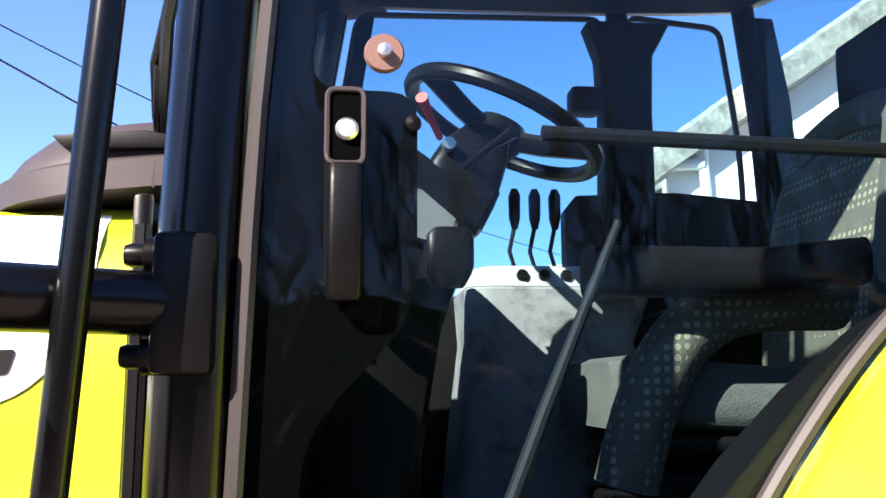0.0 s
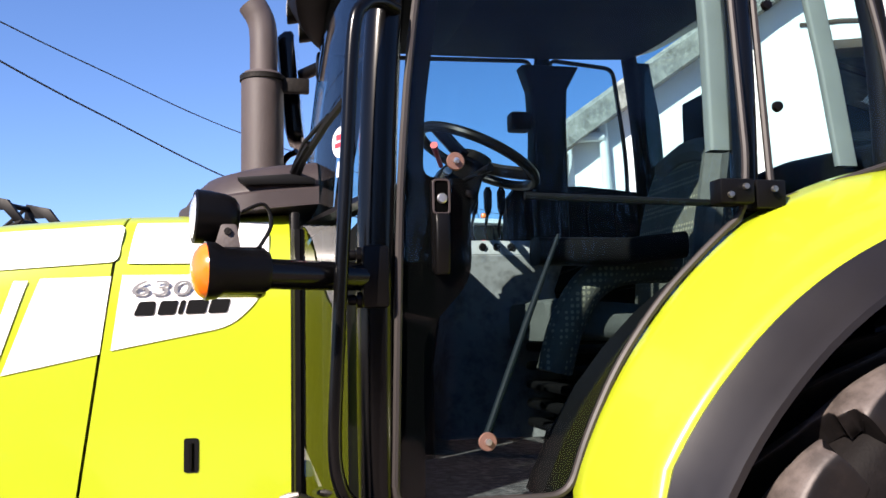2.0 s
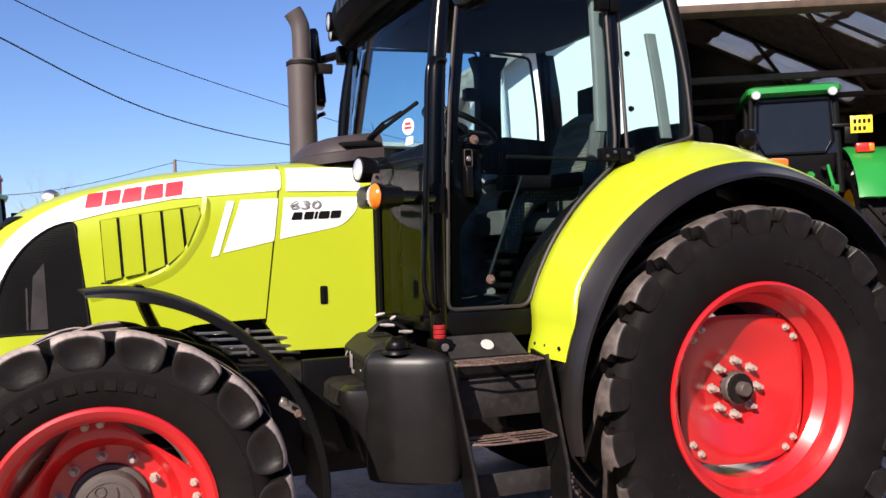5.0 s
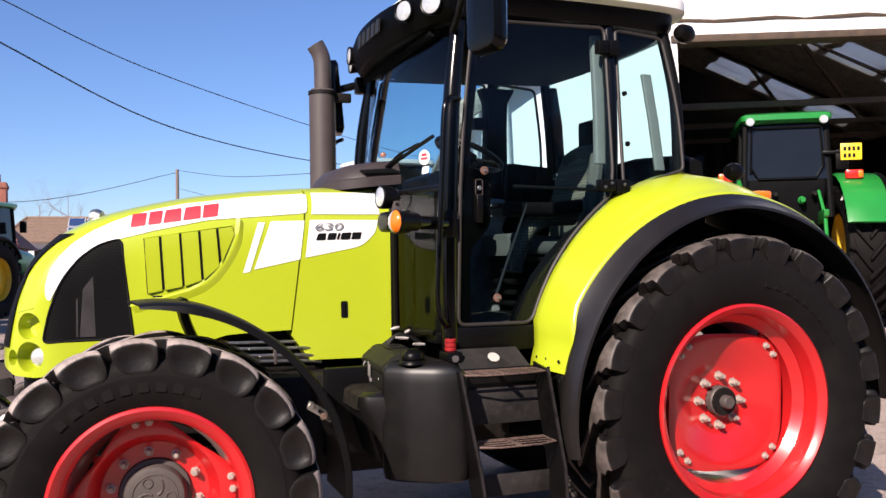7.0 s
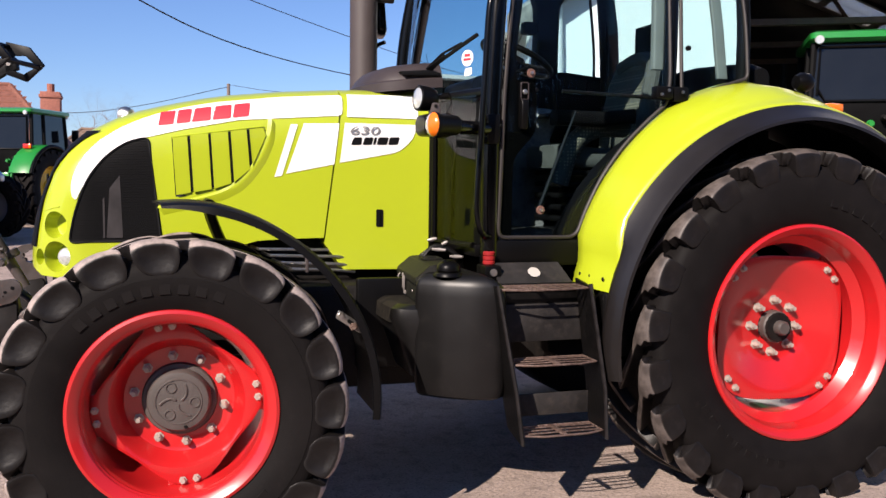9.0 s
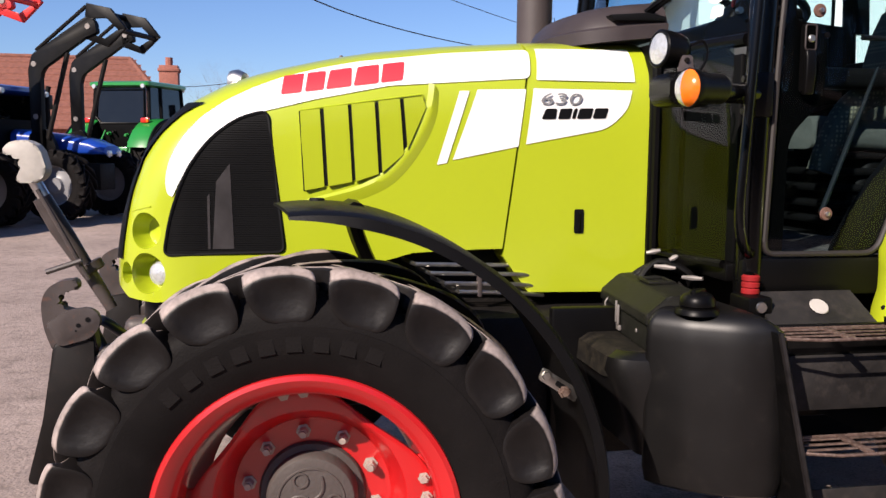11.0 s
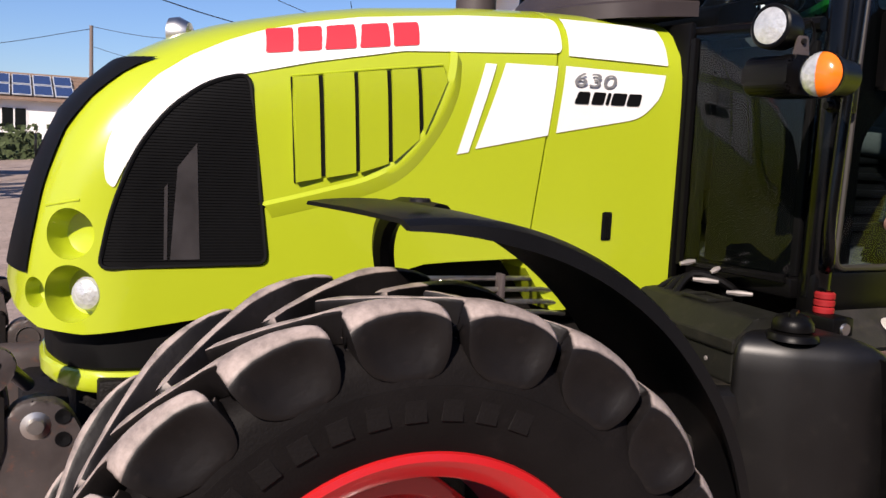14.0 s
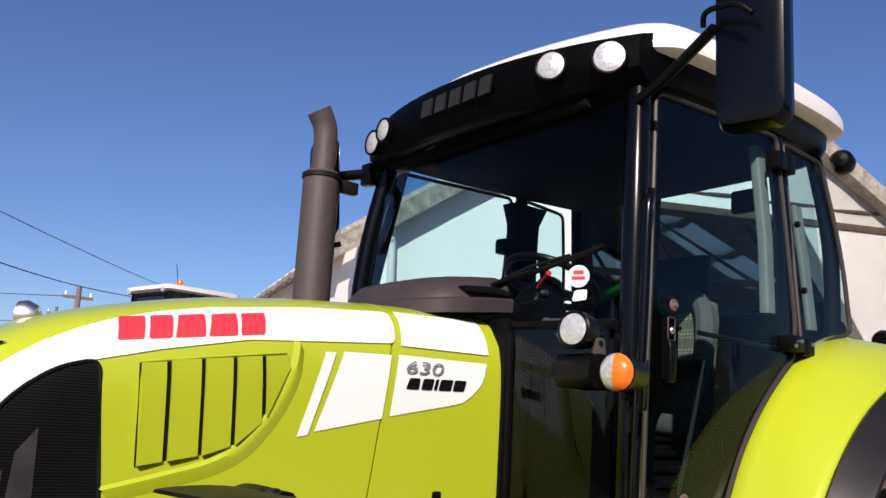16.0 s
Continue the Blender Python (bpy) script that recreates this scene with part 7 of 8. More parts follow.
for k in range(3):
    y = 1.2 + 2.1 * k
    tr = part("roof_truss", tube([(0.3, y, 3.1), (4.6, y, rafter(4.6) - 0.12), (8.9, y, 3.1), (0.3, y, 3.1)], 0.06, 4), TIMBER, barn, "old timber roof truss")
    part("truss_post", tube([(2.4, y, 3.1), (3.4, y, rafter(3.4) - 0.12)], 0.04, 4), TIMBER, tr)
    part("truss_post", tube([(6.8, y, 3.1), (5.8, y, rafter(3.4) - 0.12)], 0.04, 4), TIMBER, tr)
for k in range(4):
    part("purlin", box(0.3 + 0.02, 0.42, 0.3, 6.9, 0.8 + 0.6 * k, 0.9 + 0.6 * k), TIMBER, barn)
random.seed(4)
for i in range(26):
    x, y = random.uniform(2.2, 3.4), random.uniform(1.5, 4.0)
    z = random.choice((0.0, 0.5, 1.0, 1.5, 1.9))
    w = random.uniform(0.06, 0.22)
    it = part("stored_item", box(-w, w, -w, w, 0, random.uniform(0.15, 0.45), 0.02), random.choice((TIMBER, STEEL_DARK, BARN_SHADE, LINK_GREY)), barn)
    it.matrix_local = pose(x, y, z + 0.02, 0, 0, random.uniform(0, 90))
for z in (0.46, 0.96, 1.46, 1.86):
    part("shelf", box(2.0, 3.6, 1.3, 4.2, z, z + 0.04), TIMBER, barn)


# ---- other tractors in the yard ----
def plain_wheel(r, rim, w, lugs, sweep, rim_mat, name, parent, m):
    top = part(name, turned(spin(tyre_profile(r, rim, w), 48), m), RUBBER, parent, "black ribbed tyre")
    b = bmesh.new()
    for side in (-1, 1):
        one = lug_mesh(r, w, sweep, 2 * math.pi / lugs, side, 0.6)
        me = bpy.data.meshes.new("tmp")
        one.to_mesh(me)
        one.free()
        for k in range(lugs):
            n0 = len(b.verts)
            b.from_mesh(me)
            b.verts.ensure_lookup_table()
            rot = m @ Matrix.Rotation(2 * math.pi * (k + (0.5 if side > 0 else 0)) / lugs, 4, "Y")
            for v in b.verts[n0:]:
                v.co = rot @ v.co
        bpy.data.meshes.remove(me)
    part("tread", b, RUBBER, top)
    h = w / 2
    part("rim", turned(spin([(rim + 0.03, -h * 0.86), (rim + 0.02, -h * 0.8), (rim - 0.02, -h * 0.6), (rim - 0.03, -h * 0.2), (rim * 0.75, -h * 0.15), (rim * 0.4, -h * 0.35), (rim * 0.35, -h * 0.6), (0.0001, -h * 0.62)], 40), m), rim_mat, top, "painted wheel rim")
    part("rim", turned(spin([(rim + 0.03, h * 0.86), (rim + 0.02, h * 0.8), (rim - 0.02, h * 0.6), (rim - 0.03, h * 0.2), (rim * 0.4, h * 0.2), (0.0001, h * 0.3)], 40), m), rim_mat, top)
    return top


def plan_loft_mesh(levels):
    """A cab's lower shell: height, rear edge and half width of each level."""
    return loft([[(x, y, z) for x, y in rounded([(-1.3, -w), (back, -w), (back, w), (-1.3, w)], 0.06, 4)] for z, back, w in levels])


def farm_tractor(m, label, body, rim_mat, roof_mat, r_rear=0.88, roof_z=2.82, loader=False, group="parked farm tractors", cab=1.0, lift=0.0):
    """A parked tractor that points along its minus x; its rear axle is over the origin."""
    t = thing("farm_tractor", label, "tractor", m, group)
    for s in (-1, 1):
        mm = Matrix.Translation((0, s * 0.9, r_rear)) @ (Matrix.Identity(4) if s < 0 else Matrix.Rotation(math.pi, 4, "Z"))
        plain_wheel(r_rear, r_rear * 0.55, 0.52, 20, 0.42, rim_mat, "rear_wheel", t, mm)
        mm = Matrix.Translation((-2.65, s * 0.88, 0.66)) @ (Matrix.Identity(4) if s < 0 else Matrix.Rotation(math.pi, 4, "Z"))
        plain_wheel(0.66, 0.36, 0.42, 18, 0.45, rim_mat, "front_wheel", t, mm)
        # fender
        rings = []
        for k in range(17):
            a = radians(20 + 130 * k / 16)
            rings.append([(q * math.cos(a), s * y, r_rear + q * math.sin(a)) for q, y in ((1.03, 0.60), (1.05, 0.66), (1.03, 1.10), (1.0, 1.16), (0.98, 1.14), (1.0, 0.62))])
        fd = part("fender", loft(rings), body, t, "painted rear fender")
        part("fender_edge", tube([(1.0 * math.cos(radians(20 + 130 * k / 16)), s * 1.15, r_rear + 1.0 * math.sin(radians(20 + 130 * k / 16))) for k in range(17)], 0.045, 8), PLASTIC, fd)
        part("tail_lamp", box(0.45, 0.52, s * 0.79 - 0.11, s * 0.79 + 0.11, r_rear + 0.93, r_rear + 1.05, 0.025), RED_LENS, t, "red and amber tail lamp")
        part("tail_lamp", box(0.46, 0.525, s * 0.86 - 0.035, s * 0.86 + 0.035, r_rear + 0.94, r_rear + 1.04, 0.02), AMBER, t)
        part("marker", box(0.53, 0.56, s * 0.80 - 0.06, s * 0.80 + 0.06, r_rear + 0.80, r_rear + 0.86, 0.01), PLATE_YELLOW, t)
    hoodr = []
    for x, w, z0, z1 in ((-3.25, 0.20, 0.95, 1.35), (-3.2, 0.30, 0.9, 1.50), (-2.9, 0.34, 0.95, 1.62), (-2.2, 0.37, 1.0, 1.72), (-1.35, 0.40, 1.0, 1.80)):
        z0, z1 = (max(z0, 1.22), z1 - 0.12) if loader else (z0, z1)
        hoodr.append([(x, y, z) for y, z in rounded([(-w, z0), (-w, z1 - 0.08), (-w + 0.12, z1), (w - 0.12, z1), (w, z1 - 0.08), (w, z0)], 0.06, 3)])
    part("hood", loft(hoodr), body, t, "painted engine hood")
    part("chassis", box(-3.1, 0.4, -0.26, 0.26, 0.55, 1.05, 0.03), STEEL_DARK, t, "dark chassis")
    for s in (-1, 1):
        part("headlamp", box(-3.26, -3.21, s * 0.16 - 0.07, s * 0.16 + 0.07, 1.18, 1.30, 0.02), LENS, t)
        for (xa, xb) in ((-1.30, -1.2), (-0.25, -0.28), (0.30, 0.20)):
            part("cab_post", tube([(xa, s * 0.78 * cab, 1.35), (xb, s * 0.72 * cab, roof_z - 0.1)], 0.045, 8), DARK_TRIM, t, "cab post")
        b = bmesh.new()
        b.faces.new([b.verts.new(p) for p in ((-1.28, s * 0.775 * cab, 1.3), (0.28, s * 0.775 * cab, 1.75), (0.2, s * 0.72 * cab, roof_z - 0.12), (-1.2, s * 0.72 * cab, roof_z - 0.12))])
        g = part("side_glass", b, GLASS_DARK, t)
        g.visible_shadow = False
    b = bmesh.new()
    b.faces.new([b.verts.new(p) for p in ((0.31, -0.72 * cab, 1.86), (0.31, 0.72 * cab, 1.86), (0.22, 0.68 * cab, roof_z - 0.14), (0.22, -0.68 * cab, roof_z - 0.14))])
    part("rear_glass", b, GLASS_DARK, t).visible_shadow = False
    part("rear_glass_frame", tube([(0.325, -0.66 * cab, 2.03), (0.325, -0.52 * cab, 1.87), (0.325, 0.52 * cab, 1.87), (0.325, 0.66 * cab, 2.03), (0.25, 0.62 * cab, roof_z - 0.2), (0.25, -0.62 * cab, roof_z - 0.2), (0.325, -0.66 * cab, 1.95)], 0.018, 6), PLASTIC, t)
    cb = part("cab_base", plan_loft_mesh([(1.0, 0.10, 0.40), (1.35, 0.20, 0.62 * cab), (1.72, 0.30, 0.72 * cab), (1.86, 0.31, 0.72 * cab)]), DARK_TRIM, t, "dark cab base")
    for y, z, q in ((-0.30, 1.62, 0.035), (-0.16, 1.66, 0.03), (0.18, 1.58, 0.04), (0.33, 1.66, 0.03)):
        part("rear_valve", turned(spin([(0.0001, -0.07), (q * 0.8, -0.07), (q, -0.05), (q, 0.0), (q * 1.3, 0.01), (q * 1.3, 0.05)], 12), Matrix.Translation((0.33, y, z)) @ Matrix.Rotation(radians(90), 4, "Z")), body if q > 0.032 else STEEL_DARK, cb)
    for y in (-0.42, 0.42):
        part("lift_rod", tube([(0.36, y * 0.9, 1.70), (0.55, y, 1.35), (0.75, y, 0.62)], [0.02, 0.026, 0.022], 8), body, t, "painted lift rod")
        part("lift_arm", prism(rounded([(0.20, 1.25), (0.62, 1.34), (0.64, 1.44), (0.24, 1.42)], 0.03), y - 0.03, y + 0.03, 0.006), body, t)
    part("seat", box(-0.35, 0.05, -0.22, 0.22, 1.7, 2.15, 0.06), DARK_TRIM, t)
    part("wheel_ring", tube([(-0.85 + 0.17 * math.cos(a) * 0.8, 0.2 * math.sin(a), 2.0 + 0.1 * math.cos(a)) for a in [i * math.pi / 10 for i in range(21)]], 0.018, 6), PLASTIC, t)
    part("roof", loft([[(x, y * cab, z) for x, y in rounded([(0.36 - g, -0.82 + g), (0.36 - g, 0.82 - g), (-1.38 + g, 0.82 - g), (-1.38 + g, -0.82 + g)], 0.12, 4)] for z, g in ((roof_z - 0.14, 0.06), (roof_z - 0.10, 0.0), (roof_z - 0.03, 0.0), (roof_z, 0.08), (roof_z + 0.01, 0.3))]), roof_mat, t, "painted cab roof")
    for s in (-1, 1):
        for x, rot in ((0.34, 90), (-1.40, -90)):
            part("roof_lamp", turned(spin([(0.0001, -0.03), (0.05, -0.03), (0.06, -0.01), (0.05, 0.05), (0.0001, 0.06)], 18), Matrix.Translation((x, s * 0.66 * cab, roof_z - 0.12)) @ Matrix.Rotation(radians(rot), 4, "Z")), LENS, t, "round roof lamp")
    part("linkage", merge(tube([(0.4, -0.4, 0.6), (1.0, -0.42, 0.5)], 0.04, 8), merge(tube([(0.4, 0.4, 0.6), (1.0, 0.42, 0.5)], 0.04, 8), merge(tube([(0.35, 0, 1.0), (0.85, 0, 0.95)], 0.03, 8), box(0.3, 0.5, -0.3, 0.3, 0.6, 1.3, 0.03)))), body, t, "painted rear linkage")
    for y in (-0.25, -0.1, 0.05, 0.2):
        part("coupler", turned(spin([(0.0001, -0.05), (0.028, -0.05), (0.03, 0.0)], 12), Matrix.Translation((0.5, y, 1.2)) @ Matrix.Rotation(radians(90), 4, "Z")), STEEL_DARK, t)
    part("exhaust", tube([(-1.38, -0.72, 1.5), (-1.38, -0.72, 2.4), (-1.42, -0.72, 2.55)], 0.05, 12), STEEL_DARK, t, "dark exhaust stack")
    part("mirror", box(-1.25, -1.2, -1.1, -0.92, 2.1, 2.4, 0.02), PLASTIC, t, "black side mirror")
    part("mirror", box(-1.25, -1.2, 0.92, 1.1, 2.1, 2.4, 0.02), PLASTIC, t)
    if loader:
        for s in (-1, 1):
            part("loader_mount", prism(rounded([(-2.55, 0.95), (-1.75, 0.85), (-1.9, 1.6), (-2.25, 1.7), (-2.4, 1.45)], 0.08), s * 0.56 - 0.05, s * 0.56 + 0.05, 0.01), STEEL_BLACK, t, "black loader mounting frame")
            ld = part("loader_arm", prism(rounded([(-2.22, 1.1), (-2.00, 1.1), (-1.98, 2.45 + lift), (-2.06, 2.72 + lift), (-3.18, 3.38 + lift), (-3.34, 3.30 + lift), (-3.38, 3.08 + lift), (-3.16, 3.02 + lift), (-2.30, 2.48 + lift), (-2.22, 2.34 + lift)], 0.05, 3), s * 0.62 - 0.06, s * 0.62 + 0.06, 0.01), loader, t, "front loader arm raised high")
            part("loader_ram", tube([(-2.30, s * 0.62, 1.5), (-2.75, s * 0.62, 2.75 + lift)], 0.045, 10), STEEL_DARK, ld)
            part("loader_ram", tube([(-2.12, s * 0.62, 2.80 + lift), (-3.15, s * 0.62, 3.56 + lift)], 0.035, 8), STEEL_DARK, ld)
            for x, z in ((-2.10, 1.9), (-2.10, 2.55 + lift), (-3.20, 3.20 + lift)):
                part("arm_pin", turned(spin([(0.0001, -0.07), (0.05, -0.07), (0.05, 0.07), (0.0001, 0.07)], 12), Matrix.Translation((x, s * 0.62, z))), PALE_FITTING, ld)
            hd_ = prism([(-3.12, 3.32 + lift), (-3.16, 3.62 + lift), (-3.62, 3.52 + lift), (-3.92, 3.16 + lift), (-3.78, 3.12 + lift), (-3.55, 3.36 + lift), (-3.30, 3.36 + lift)], s * 0.60 - 0.04, s * 0.60 + 0.04, 0.01)
            merge(hd_, prism([(-3.30, 3.36 + lift), (-3.12, 3.32 + lift), (-3.14, 2.98 + lift), (-3.55, 2.84 + lift), (-3.92, 3.16 + lift), (-3.74, 3.12 + lift), (-3.50, 2.97 + lift), (-3.28, 3.05 + lift)], s * 0.60 - 0.04, s * 0.60 + 0.04, 0.01))
            part("loader_head", hd_, loader, t, "open steel side plate of the implement carrier")
        part("carrier_tube", merge(tube([(-3.20, -0.62, 3.52 + lift), (-3.20, 0.62, 3.52 + lift)], 0.05, 8), tube([(-3.80, -0.62, 3.13 + lift), (-3.80, 0.62, 3.13 + lift)], 0.05, 8)), loader, t, "cross tubes of the implement carrier")
    return t


def stand(x, y, heading):
    """Pose of a tractor whose nose points to the heading (degrees from +y, clockwise)."""
    return Matrix.Translation((x, y, ground_z(x, y))) @ Matrix.Rotation(radians(-heading - 90), 4, "Z")


jd = farm_tractor(Matrix.Translation((5.66, 4.78, 0.68)) @ Matrix.Rotation(radians(-33 - 90), 4, "Z"), "green farm tractor with tail lamps in the barn opening", GREEN_JD, YELLOW_JD, GREEN_JD, 0.9, 2.76, cab=0.70)
part("number_plate", box(0.34, 0.35, 0.66, 0.92, 2.09, 2.31, 0.005), PLATE_YELLOW, jd, "yellow number plate")
for z in (2.23, 2.14):
    for k in range(4 if z > 2.2 else 3):
        part("plate_bar", box(0.351, 0.353, 0.695 + 0.055 * k, 0.73 + 0.055 * k, z - 0.02, z + 0.035), BLACK_DECAL, jd)
part("plate_bracket", box(0.30, 0.34, 0.44, 0.84, 2.18, 2.22, 0.006), PLASTIC, jd)
part("hazard_triangle", prism([(0.0, 0.0), (0.16, 0.0), (0.08, 0.16)], 0.0, 0.01), PALE_DISC, jd).matrix_local = Matrix.Translation((0.56, 0.60, 1.55)) @ Matrix.Rotation(radians(90), 4, "Z")
farm_tractor(stand(-6.5, 19.2, 25), "green farm tractor with yellow rims parked across the yard", GREEN_JD, YELLOW_JD, GREEN_JD, 0.94, 2.86, cab=1.0)
farm_tractor(stand(-8.98, 15.35, 111), "blue farm tractor with a raised black front loader", BLUE, GREY_DECAL, BLUE, 0.85, 2.5, loader=STEEL_BLACK, lift=0.30)
farm_tractor(stand(-10.55, 13.2, 111), "second blue farm tractor with a raised red loader", BLUE, GREY_DECAL, BLUE, 0.85, 2.5, loader=RED_PAINT, lift=0.60)
wt = farm_tractor(Matrix.Translation((2.66, 15.05, ground_z(2.66, 15.05))) @ Matrix.Rotation(radians(-80 - 90), 4, "Z"), "white-roofed farm tractor with an orange beacon", LINK_GREY, PALE_HOOK, WHITE_ROOF, 0.95, 3.3)
part("beacon", turned(spin([(0.0001, -0.10), (0.05, -0.09), (0.07, -0.04), (0.07, 0.0), (0.02, 0.02), (0.02, 0.16)], 20), Matrix.Translation((-0.6, -0.35, 3.47)) @ Matrix.Rotation(radians(-90), 4, "X")), AMBER, wt, "orange beacon")
part("aerial", tube([(-0.2, 0.3, 3.3), (-0.1, 0.3, 3.77)], 0.008, 5), PLASTIC, wt)

# ---- houses beyond the yard ----
def tiled_house(m, lx, ly, eave, ridge, hip, label, chimneys, wall_mat=BRICK, tile=TILE_RED, rows_n=11):
    h = thing("house", label, "house", m)
    part("wall", box(0, lx, 0, ly, -1.5, eave), wall_mat, h, "brick wall")
    for x in [1.2 + 3.0 * i for i in range(int(lx // 3))]:
        w = part("window", box(x, x + 1.2, -0.03, 0.02, eave - 1.5, eave - 0.3), PIPE_WHITE, h, "white framed window")
        part("pane", box(x + 0.08, x + 0.56, -0.04, -0.032, eave - 1.42, eave - 0.38), GLASS_DARK, w)
        part("pane", box(x + 0.64, x + 1.12, -0.04, -0.032, eave - 1.42, eave - 0.38), GLASS_DARK, w)
    rf_ = part("roof", loft([[(-0.4, -0.4, eave), (lx + 0.4, -0.4, eave), (lx + 0.4, ly + 0.4, eave), (-0.4, ly + 0.4, eave)], [(hip, ly / 2 - 0.02, ridge - 0.1), (lx - hip, ly / 2 - 0.02, ridge - 0.1), (lx - hip, ly / 2 + 0.02, ridge - 0.1), (hip, ly / 2 + 0.02, ridge - 0.1)]]), tile, h, "red clay tiled roof", smooth=False)
    b = bmesh.new()
    for k in range(rows_n):
        t0, t1 = k / rows_n, (k + 1.12) / rows_n
        z0, z1 = eave + (ridge - eave) * t0, eave + (ridge - eave) * min(1, t1)
        y0, y1 = -0.4 + (ly / 2 + 0.4) * t0, -0.4 + (ly / 2 + 0.4) * min(1, t1)
        xa, xb = -0.4 + (hip + 0.4) * t0, lx + 0.4 - (hip + 0.4) * t0
        n = max(2, int((xb - xa) / 0.33))
        for i in range(n):
            u0, u1 = xa + (xb - xa) * i / n, xa + (xb - xa) * (i + 0.985) / n
            j = 0.012 * random.random()
            q = [b.verts.new(p) for p in ((u0, y0 - 0.06, z0 + 0.03 + j), (u1, y0 - 0.06, z0 + 0.03 + j), (u1, y1, z1 + 0.015), (u0, y1, z1 + 0.015), (u0, y0 - 0.06, z0 - 0.01), (u1, y0 - 0.06, z0 - 0.01))]
            b.faces.new(q[:4])
            b.faces.new((q[4], q[5], q[1], q[0]))
    tagged(part("roof_tiles", b, tile, rf_, smooth=False), kind="stuff")
    part("ridge_tiles", tube([(hip, ly / 2, ridge), (lx - hip, ly / 2, ridge)], 0.12, 6), tile, rf_)
    for a, c in (((-0.4, -0.4, eave), (hip, ly / 2, ridge)), ((lx + 0.4, -0.4, eave), (lx - hip, ly / 2, ridge))):
        part("hip_tiles", tube([a, c], 0.11, 6), tile, rf_)
    for cx, cy, top, mt in chimneys:
        ch = part("chimney", merge(box(cx - 0.33, cx + 0.33, cy - 0.33, cy + 0.33, eave, top, 0.01), box(cx - 0.37, cx + 0.37, cy - 0.37, cy + 0.37, top - 0.22, top - 0.1, 0.01)), mt, rf_, "chimney stack")
        part("chimney_pot", tube([(cx, cy, top), (cx, cy, top + 0.3)], 0.13, 10), mt, ch)
    return h


random.seed(7)
tiled_house(Matrix.Translation((-21.5, 27.5, 0)), 15.2, 9, 2.1, 4.8, 2.1, "red tiled bungalow with a brick chimney behind parked tractors", [(14.65, 3.2, 4.5, BRICK)])
sh = tiled_house(Matrix.Translation((-8.0, 45.0, 0)), 13.5, 8, 2.65, 4.05, 0.6, "low house with solar panels on its brown roof", [], RENDER_WALL, TILE_BROWN, 7)
for r in range(2):
    for c in range(5):
        t0, t1 = 0.10 + 0.42 * r, 0.10 + 0.42 * r + 0.38
        b = bmesh.new()
        pts = []
        for u, t in ((0.06 + 1.02 * c, t0), (0.98 + 1.02 * c, t0), (0.98 + 1.02 * c, t1), (0.06 + 1.02 * c, t1)):
            pts.append((2.75 + 0.94 * u, -0.4 + 4.4 * t - 0.05, 2.65 + 1.4 * t + 0.10))
        loft([pts, [(x, y - 0.03, z + 0.05) for x, y, z in pts]], True, True, b)
        sp = part("solar_panel", b, PANEL_FRAME, sh, "framed solar panel", smooth=False)
        cc = Vector((sum(p[0] for p in pts) / 4, sum(p[1] for p in pts) / 4, sum(p[2] for p in pts) / 4))
        b = bmesh.new()
        b.faces.new([b.verts.new((cc.x + (x - cc.x) * 0.9, cc.y + (y - cc.y) * 0.9 - 0.035, cc.z + (z - cc.z) * 0.9 + 0.056)) for x, y, z in pts])
        part("solar_cell", b, SOLAR, sp)

# ---- hedge, posts, trees, poles, wires ----
random.seed(11)
b = bmesh.new()
for i in range(5200):
    x = random.uniform(-14, 16)
    y = 31 + random.gauss(0, 0.35)
    z = random.uniform(-0.3, 1.55 + 0.25 * noise.noise((x * 0.8, 0, 3)))
    s = random.uniform(0.07, 0.16)
    a = Vector((random.gauss(0, 1), random.gauss(0, 1), random.gauss(0, 1))).normalized()
    u = a.orthogonal().normalized() * s
    v = a.cross(u).normalized() * s * 0.6
    c = Vector((x, y, z))
    b.faces.new([b.verts.new(c + d) for d in (-u, -v, u, v)])
for i in range(40):
    x0, x1 = -14 + 0.75 * i, -14 + 0.75 * (i + 1)
    b.faces.new([b.verts.new(p) for p in ((x0, 31.25, -0.4), (x1, 31.25, -0.4), (x1, 31.3, 1.25 + 0.25 * noise.noise((x1 * 0.8, 0, 3))), (x0, 31.3, 1.25 + 0.25 * noise.noise((x0 * 0.8, 0, 3))))])
tagged(part("hedge", b, HEDGE, None, smooth=False), "low dark green hedge along the yard's far side", "hedge", kind="stuff")
for x in (-4.05, -2.55, 0.2, -7.5):
    p = part("fence_post", box(-0.06, 0.06, -0.06, 0.06, -0.3, 1.6, 0.01), PIPE_WHITE)
    p.matrix_world = Matrix.Translation((x, 24.5 + 0.05 * x, 0))
    tagged(p, "white painted fence post at the yard's edge", "post", "white posts by the hedge")


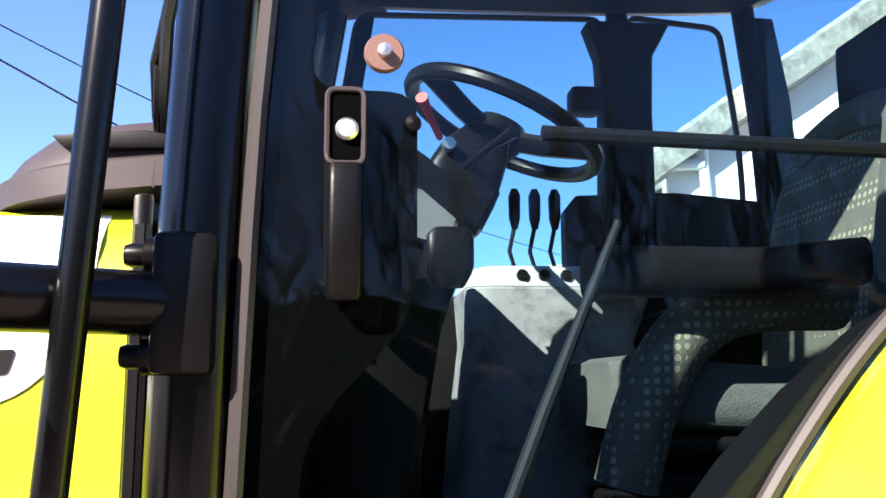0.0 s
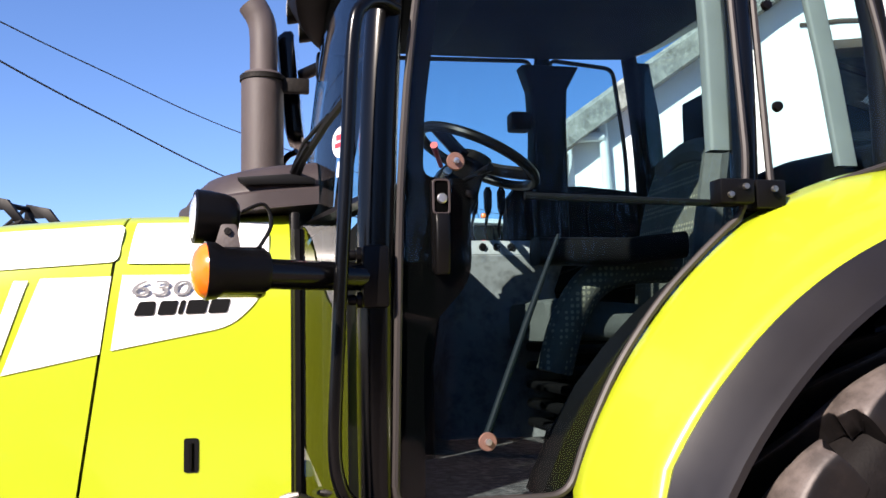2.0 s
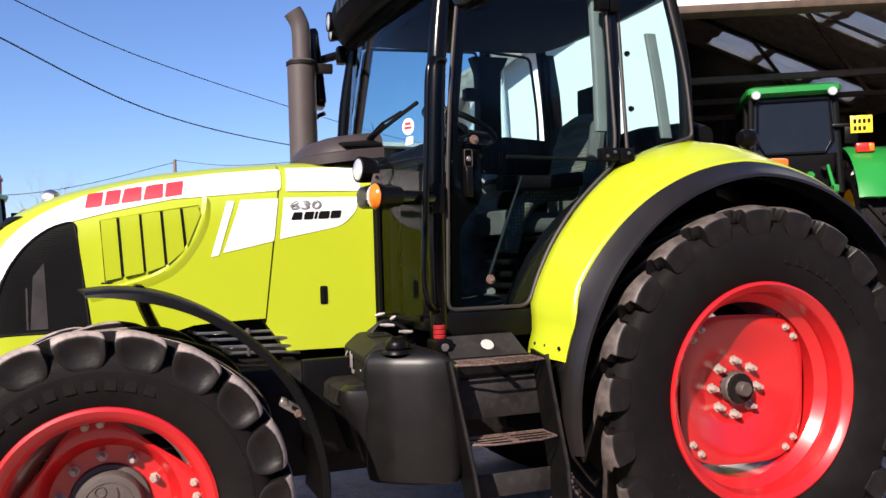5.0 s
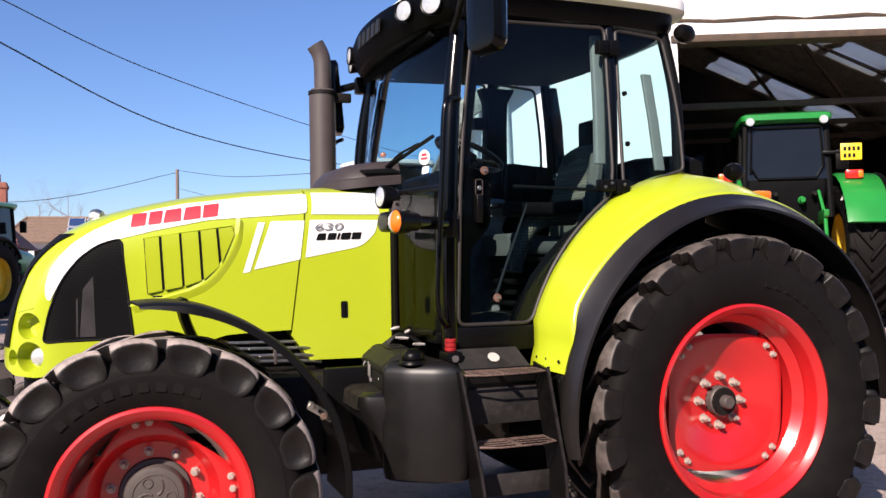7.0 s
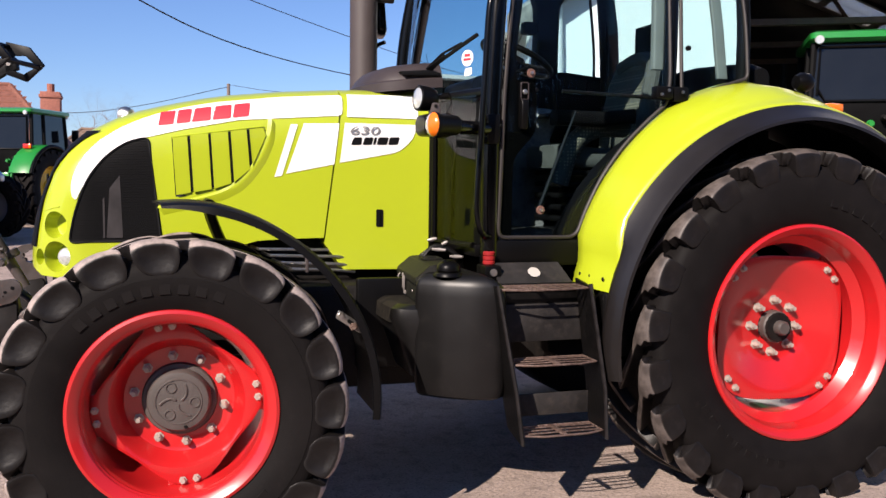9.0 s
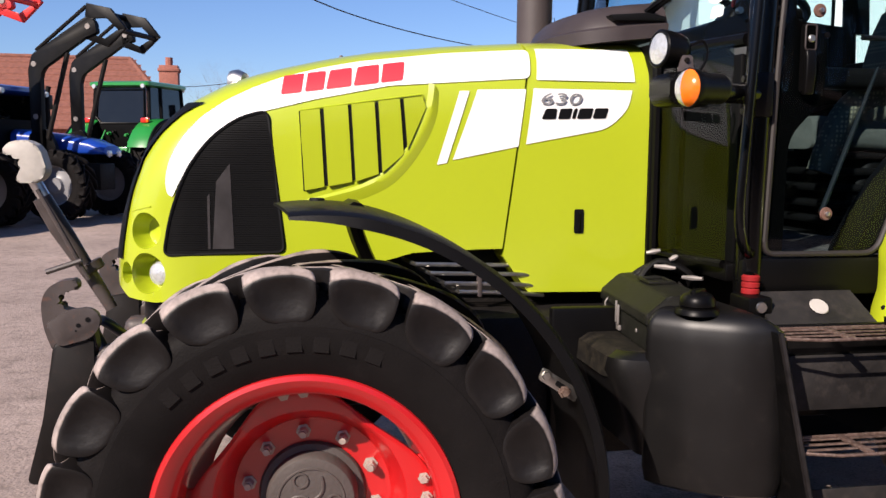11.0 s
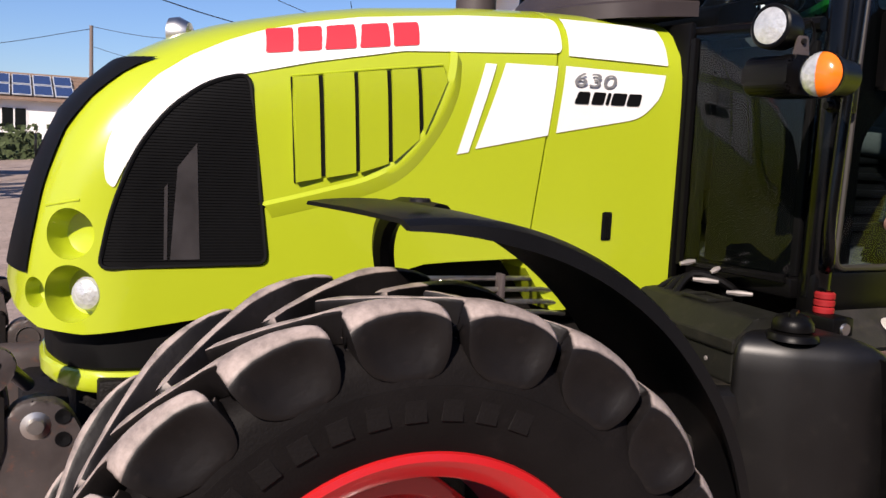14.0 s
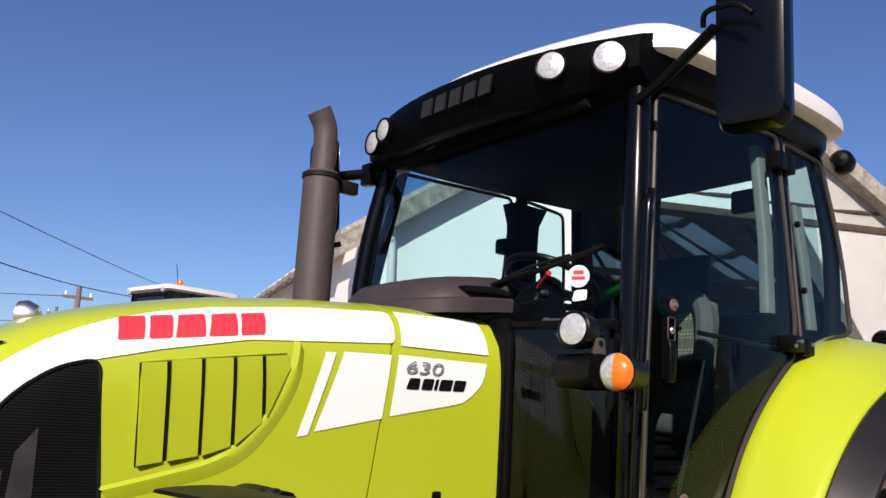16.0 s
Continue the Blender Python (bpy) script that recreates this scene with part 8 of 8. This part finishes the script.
def bare_tree(base, height, spread, seed, label, depth=5, thick=0.16):
    rnd = random.Random(seed)
    root = thing("bare_tree", label, "tree", Matrix.Translation(base), "bare trees")
    trunk, crown = bmesh.new(), bmesh.new()

    def grow(p, d, length, r, level):
        q, pts, rs = p, [p], [r]
        for k in range(3):
            d = (d + Vector((rnd.gauss(0, 0.16), rnd.gauss(0, 0.16), rnd.gauss(0.05, 0.08)))).normalized()
            q = q + d * length / 3
            pts.append(q)
            rs.append(r * (1 - 0.14 * (k + 1)))
        tube(pts, rs, 6 if level < 2 else 4 if level < 4 else 3, trunk if level < 2 else crown)
        if level < depth:
            for k in range(rnd.choice((2, 3, 3)) if level else 5):
                nd = (d + spread * Vector((rnd.gauss(0, 0.75), rnd.gauss(0, 0.75), rnd.gauss(0.15, 0.45)))).normalized()
                at = pts[-1] if k < 2 else pts[2]
                grow(at, nd, length * rnd.uniform(0.55, 0.85), rs[-1] * rnd.uniform(0.55, 0.75), level + 1)

    grow(Vector((0, 0, -0.2)), Vector((0, 0, 1)), height * 0.30, thick, 0)
    part("trunk", trunk, BARK, root, "bare trunk and limbs")
    part("crown", crown, BARK, root, "leafless twigs")
    return root


bare_tree((-7.5, 60, 0), 10.4, 0.9, 3, "round bare tree far behind the yard", 6, 0.22)
bare_tree((-9.6, 62, 0), 8.6, 0.9, 5, "small bare tree beside another", 6, 0.16)
bare_tree((-14.0, -12.0, 0), 11, 0.8, 8, "tall bare tree at the edge of the yard", 6, 0.24)
bare_tree((1.0, -12.5, 0), 12, 0.8, 21, "tall bare tree at the edge of the yard", 6, 0.26)
bare_tree((6.5, -9.5, 0), 10, 0.8, 33, "tall bare tree at the edge of the yard", 6, 0.22)

random.seed(29)
b = bmesh.new()
for i in range(15000):
    x = random.uniform(-42, 34)
    z = 9.5 * random.random() ** 1.35 * (0.8 + 0.3 * noise.noise((x * 0.25, 0, 7)))
    c = Vector((x, -17 - 0.02 * (x + 4) ** 2 * 0.3 + random.gauss(0, 0.8), z))
    d = Vector((random.gauss(0, 0.5), random.gauss(0, 0.3), 1)).normalized()
    u = d * random.uniform(0.4, 1.1)
    v = d.orthogonal().normalized() * random.uniform(0.015, 0.06) * (2.0 if z < 2 else 1.0)
    b.faces.new([b.verts.new(c + e) for e in (-u, -v, u, v)])
for i in range(60):
    x0, x1 = -42 + 76 * i / 60, -42 + 76 * (i + 1) / 60
    y = -18.4 - 0.006 * (x0 + 4) ** 2
    z0, z1 = 4.2 + 1.3 * noise.noise((x0 * 0.4, 0, 2)), 4.2 + 1.3 * noise.noise((x1 * 0.4, 0, 2))
    b.faces.new([b.verts.new(p) for p in ((x0, y, -0.3), (x1, y, -0.3), (x1, y - 0.4, z1), (x0, y - 0.4, z0))])
tagged(part("wood_edge", b, HEDGE, None, smooth=False), "dark edge of bare woods beyond the yard", "wood", kind="stuff")


def pole(x, y, top, label, arm=True):
    p = thing("power_pole", label, "pole", Matrix.Translation((x, y, 0)), "wooden power poles")
    part("mast", tube([(0, 0, -0.5), (0, 0, top)], [0.15, 0.11], 10), BARK, p)
    if arm:
        part("cross_arm", box(-0.6, 0.6, -0.05, 0.05, top - 0.5, top - 0.38), BARK, p)
        for u in (-0.5, 0.5):
            part("insulator", tube([(u, 0, top - 0.38), (u, 0, top - 0.2)], 0.05, 8), PIPE_WHITE, p)
    return p


pole(1.2, 57, 7.75, "wooden power pole far behind the yard", False)
pole(6.4, 35.5, 6.0, "wooden power pole beside the barn")
pole(12.0, 62, 7.5, "wooden power pole in the distance")


def wire(pts, r, label):
    w = part("cable", tube(smooth_line(pts, 8), r, 5), CABLE)
    tagged(w, label, "cable", "overhead cables")


wire([(-18, 3.4, 11.3), (-12, 11.9, 9.95), (-8.9, 16.4, 9.2), (-5.7, 21, 8.6), (-0.95, 27.8, 8.1), (10, 43.5, 8.3), (18, 55, 8.8), (28, 70, 10), (40, 88, 12)], 0.018, "sagging overhead cable across the sky")
wire([(-18, 3.2, 10.6), (-12, 11.7, 9.3), (-8.9, 16.2, 8.45), (-5.7, 20.8, 7.4), (-0.95, 27.6, 6.3), (6.2, 38.1, 6.45), (14, 49.5, 7.4)], 0.024, "thicker sagging overhead cable")
wire([(-20, 52, 5.6), (-8, 54, 5.3), (1.2, 57, 7.55)], 0.02, "thin cable to the far pole")
wire([(1.2, 57, 7.7), (3.6, 47.5, 6.45), (6.4, 35.5, 5.6)], 0.016, "thin cable from the far pole")
wire([(1.2, 57, 6.5), (3.6, 47.5, 5.1), (6.4, 35.5, 4.5)], 0.014, "thin lower cable from the far pole")
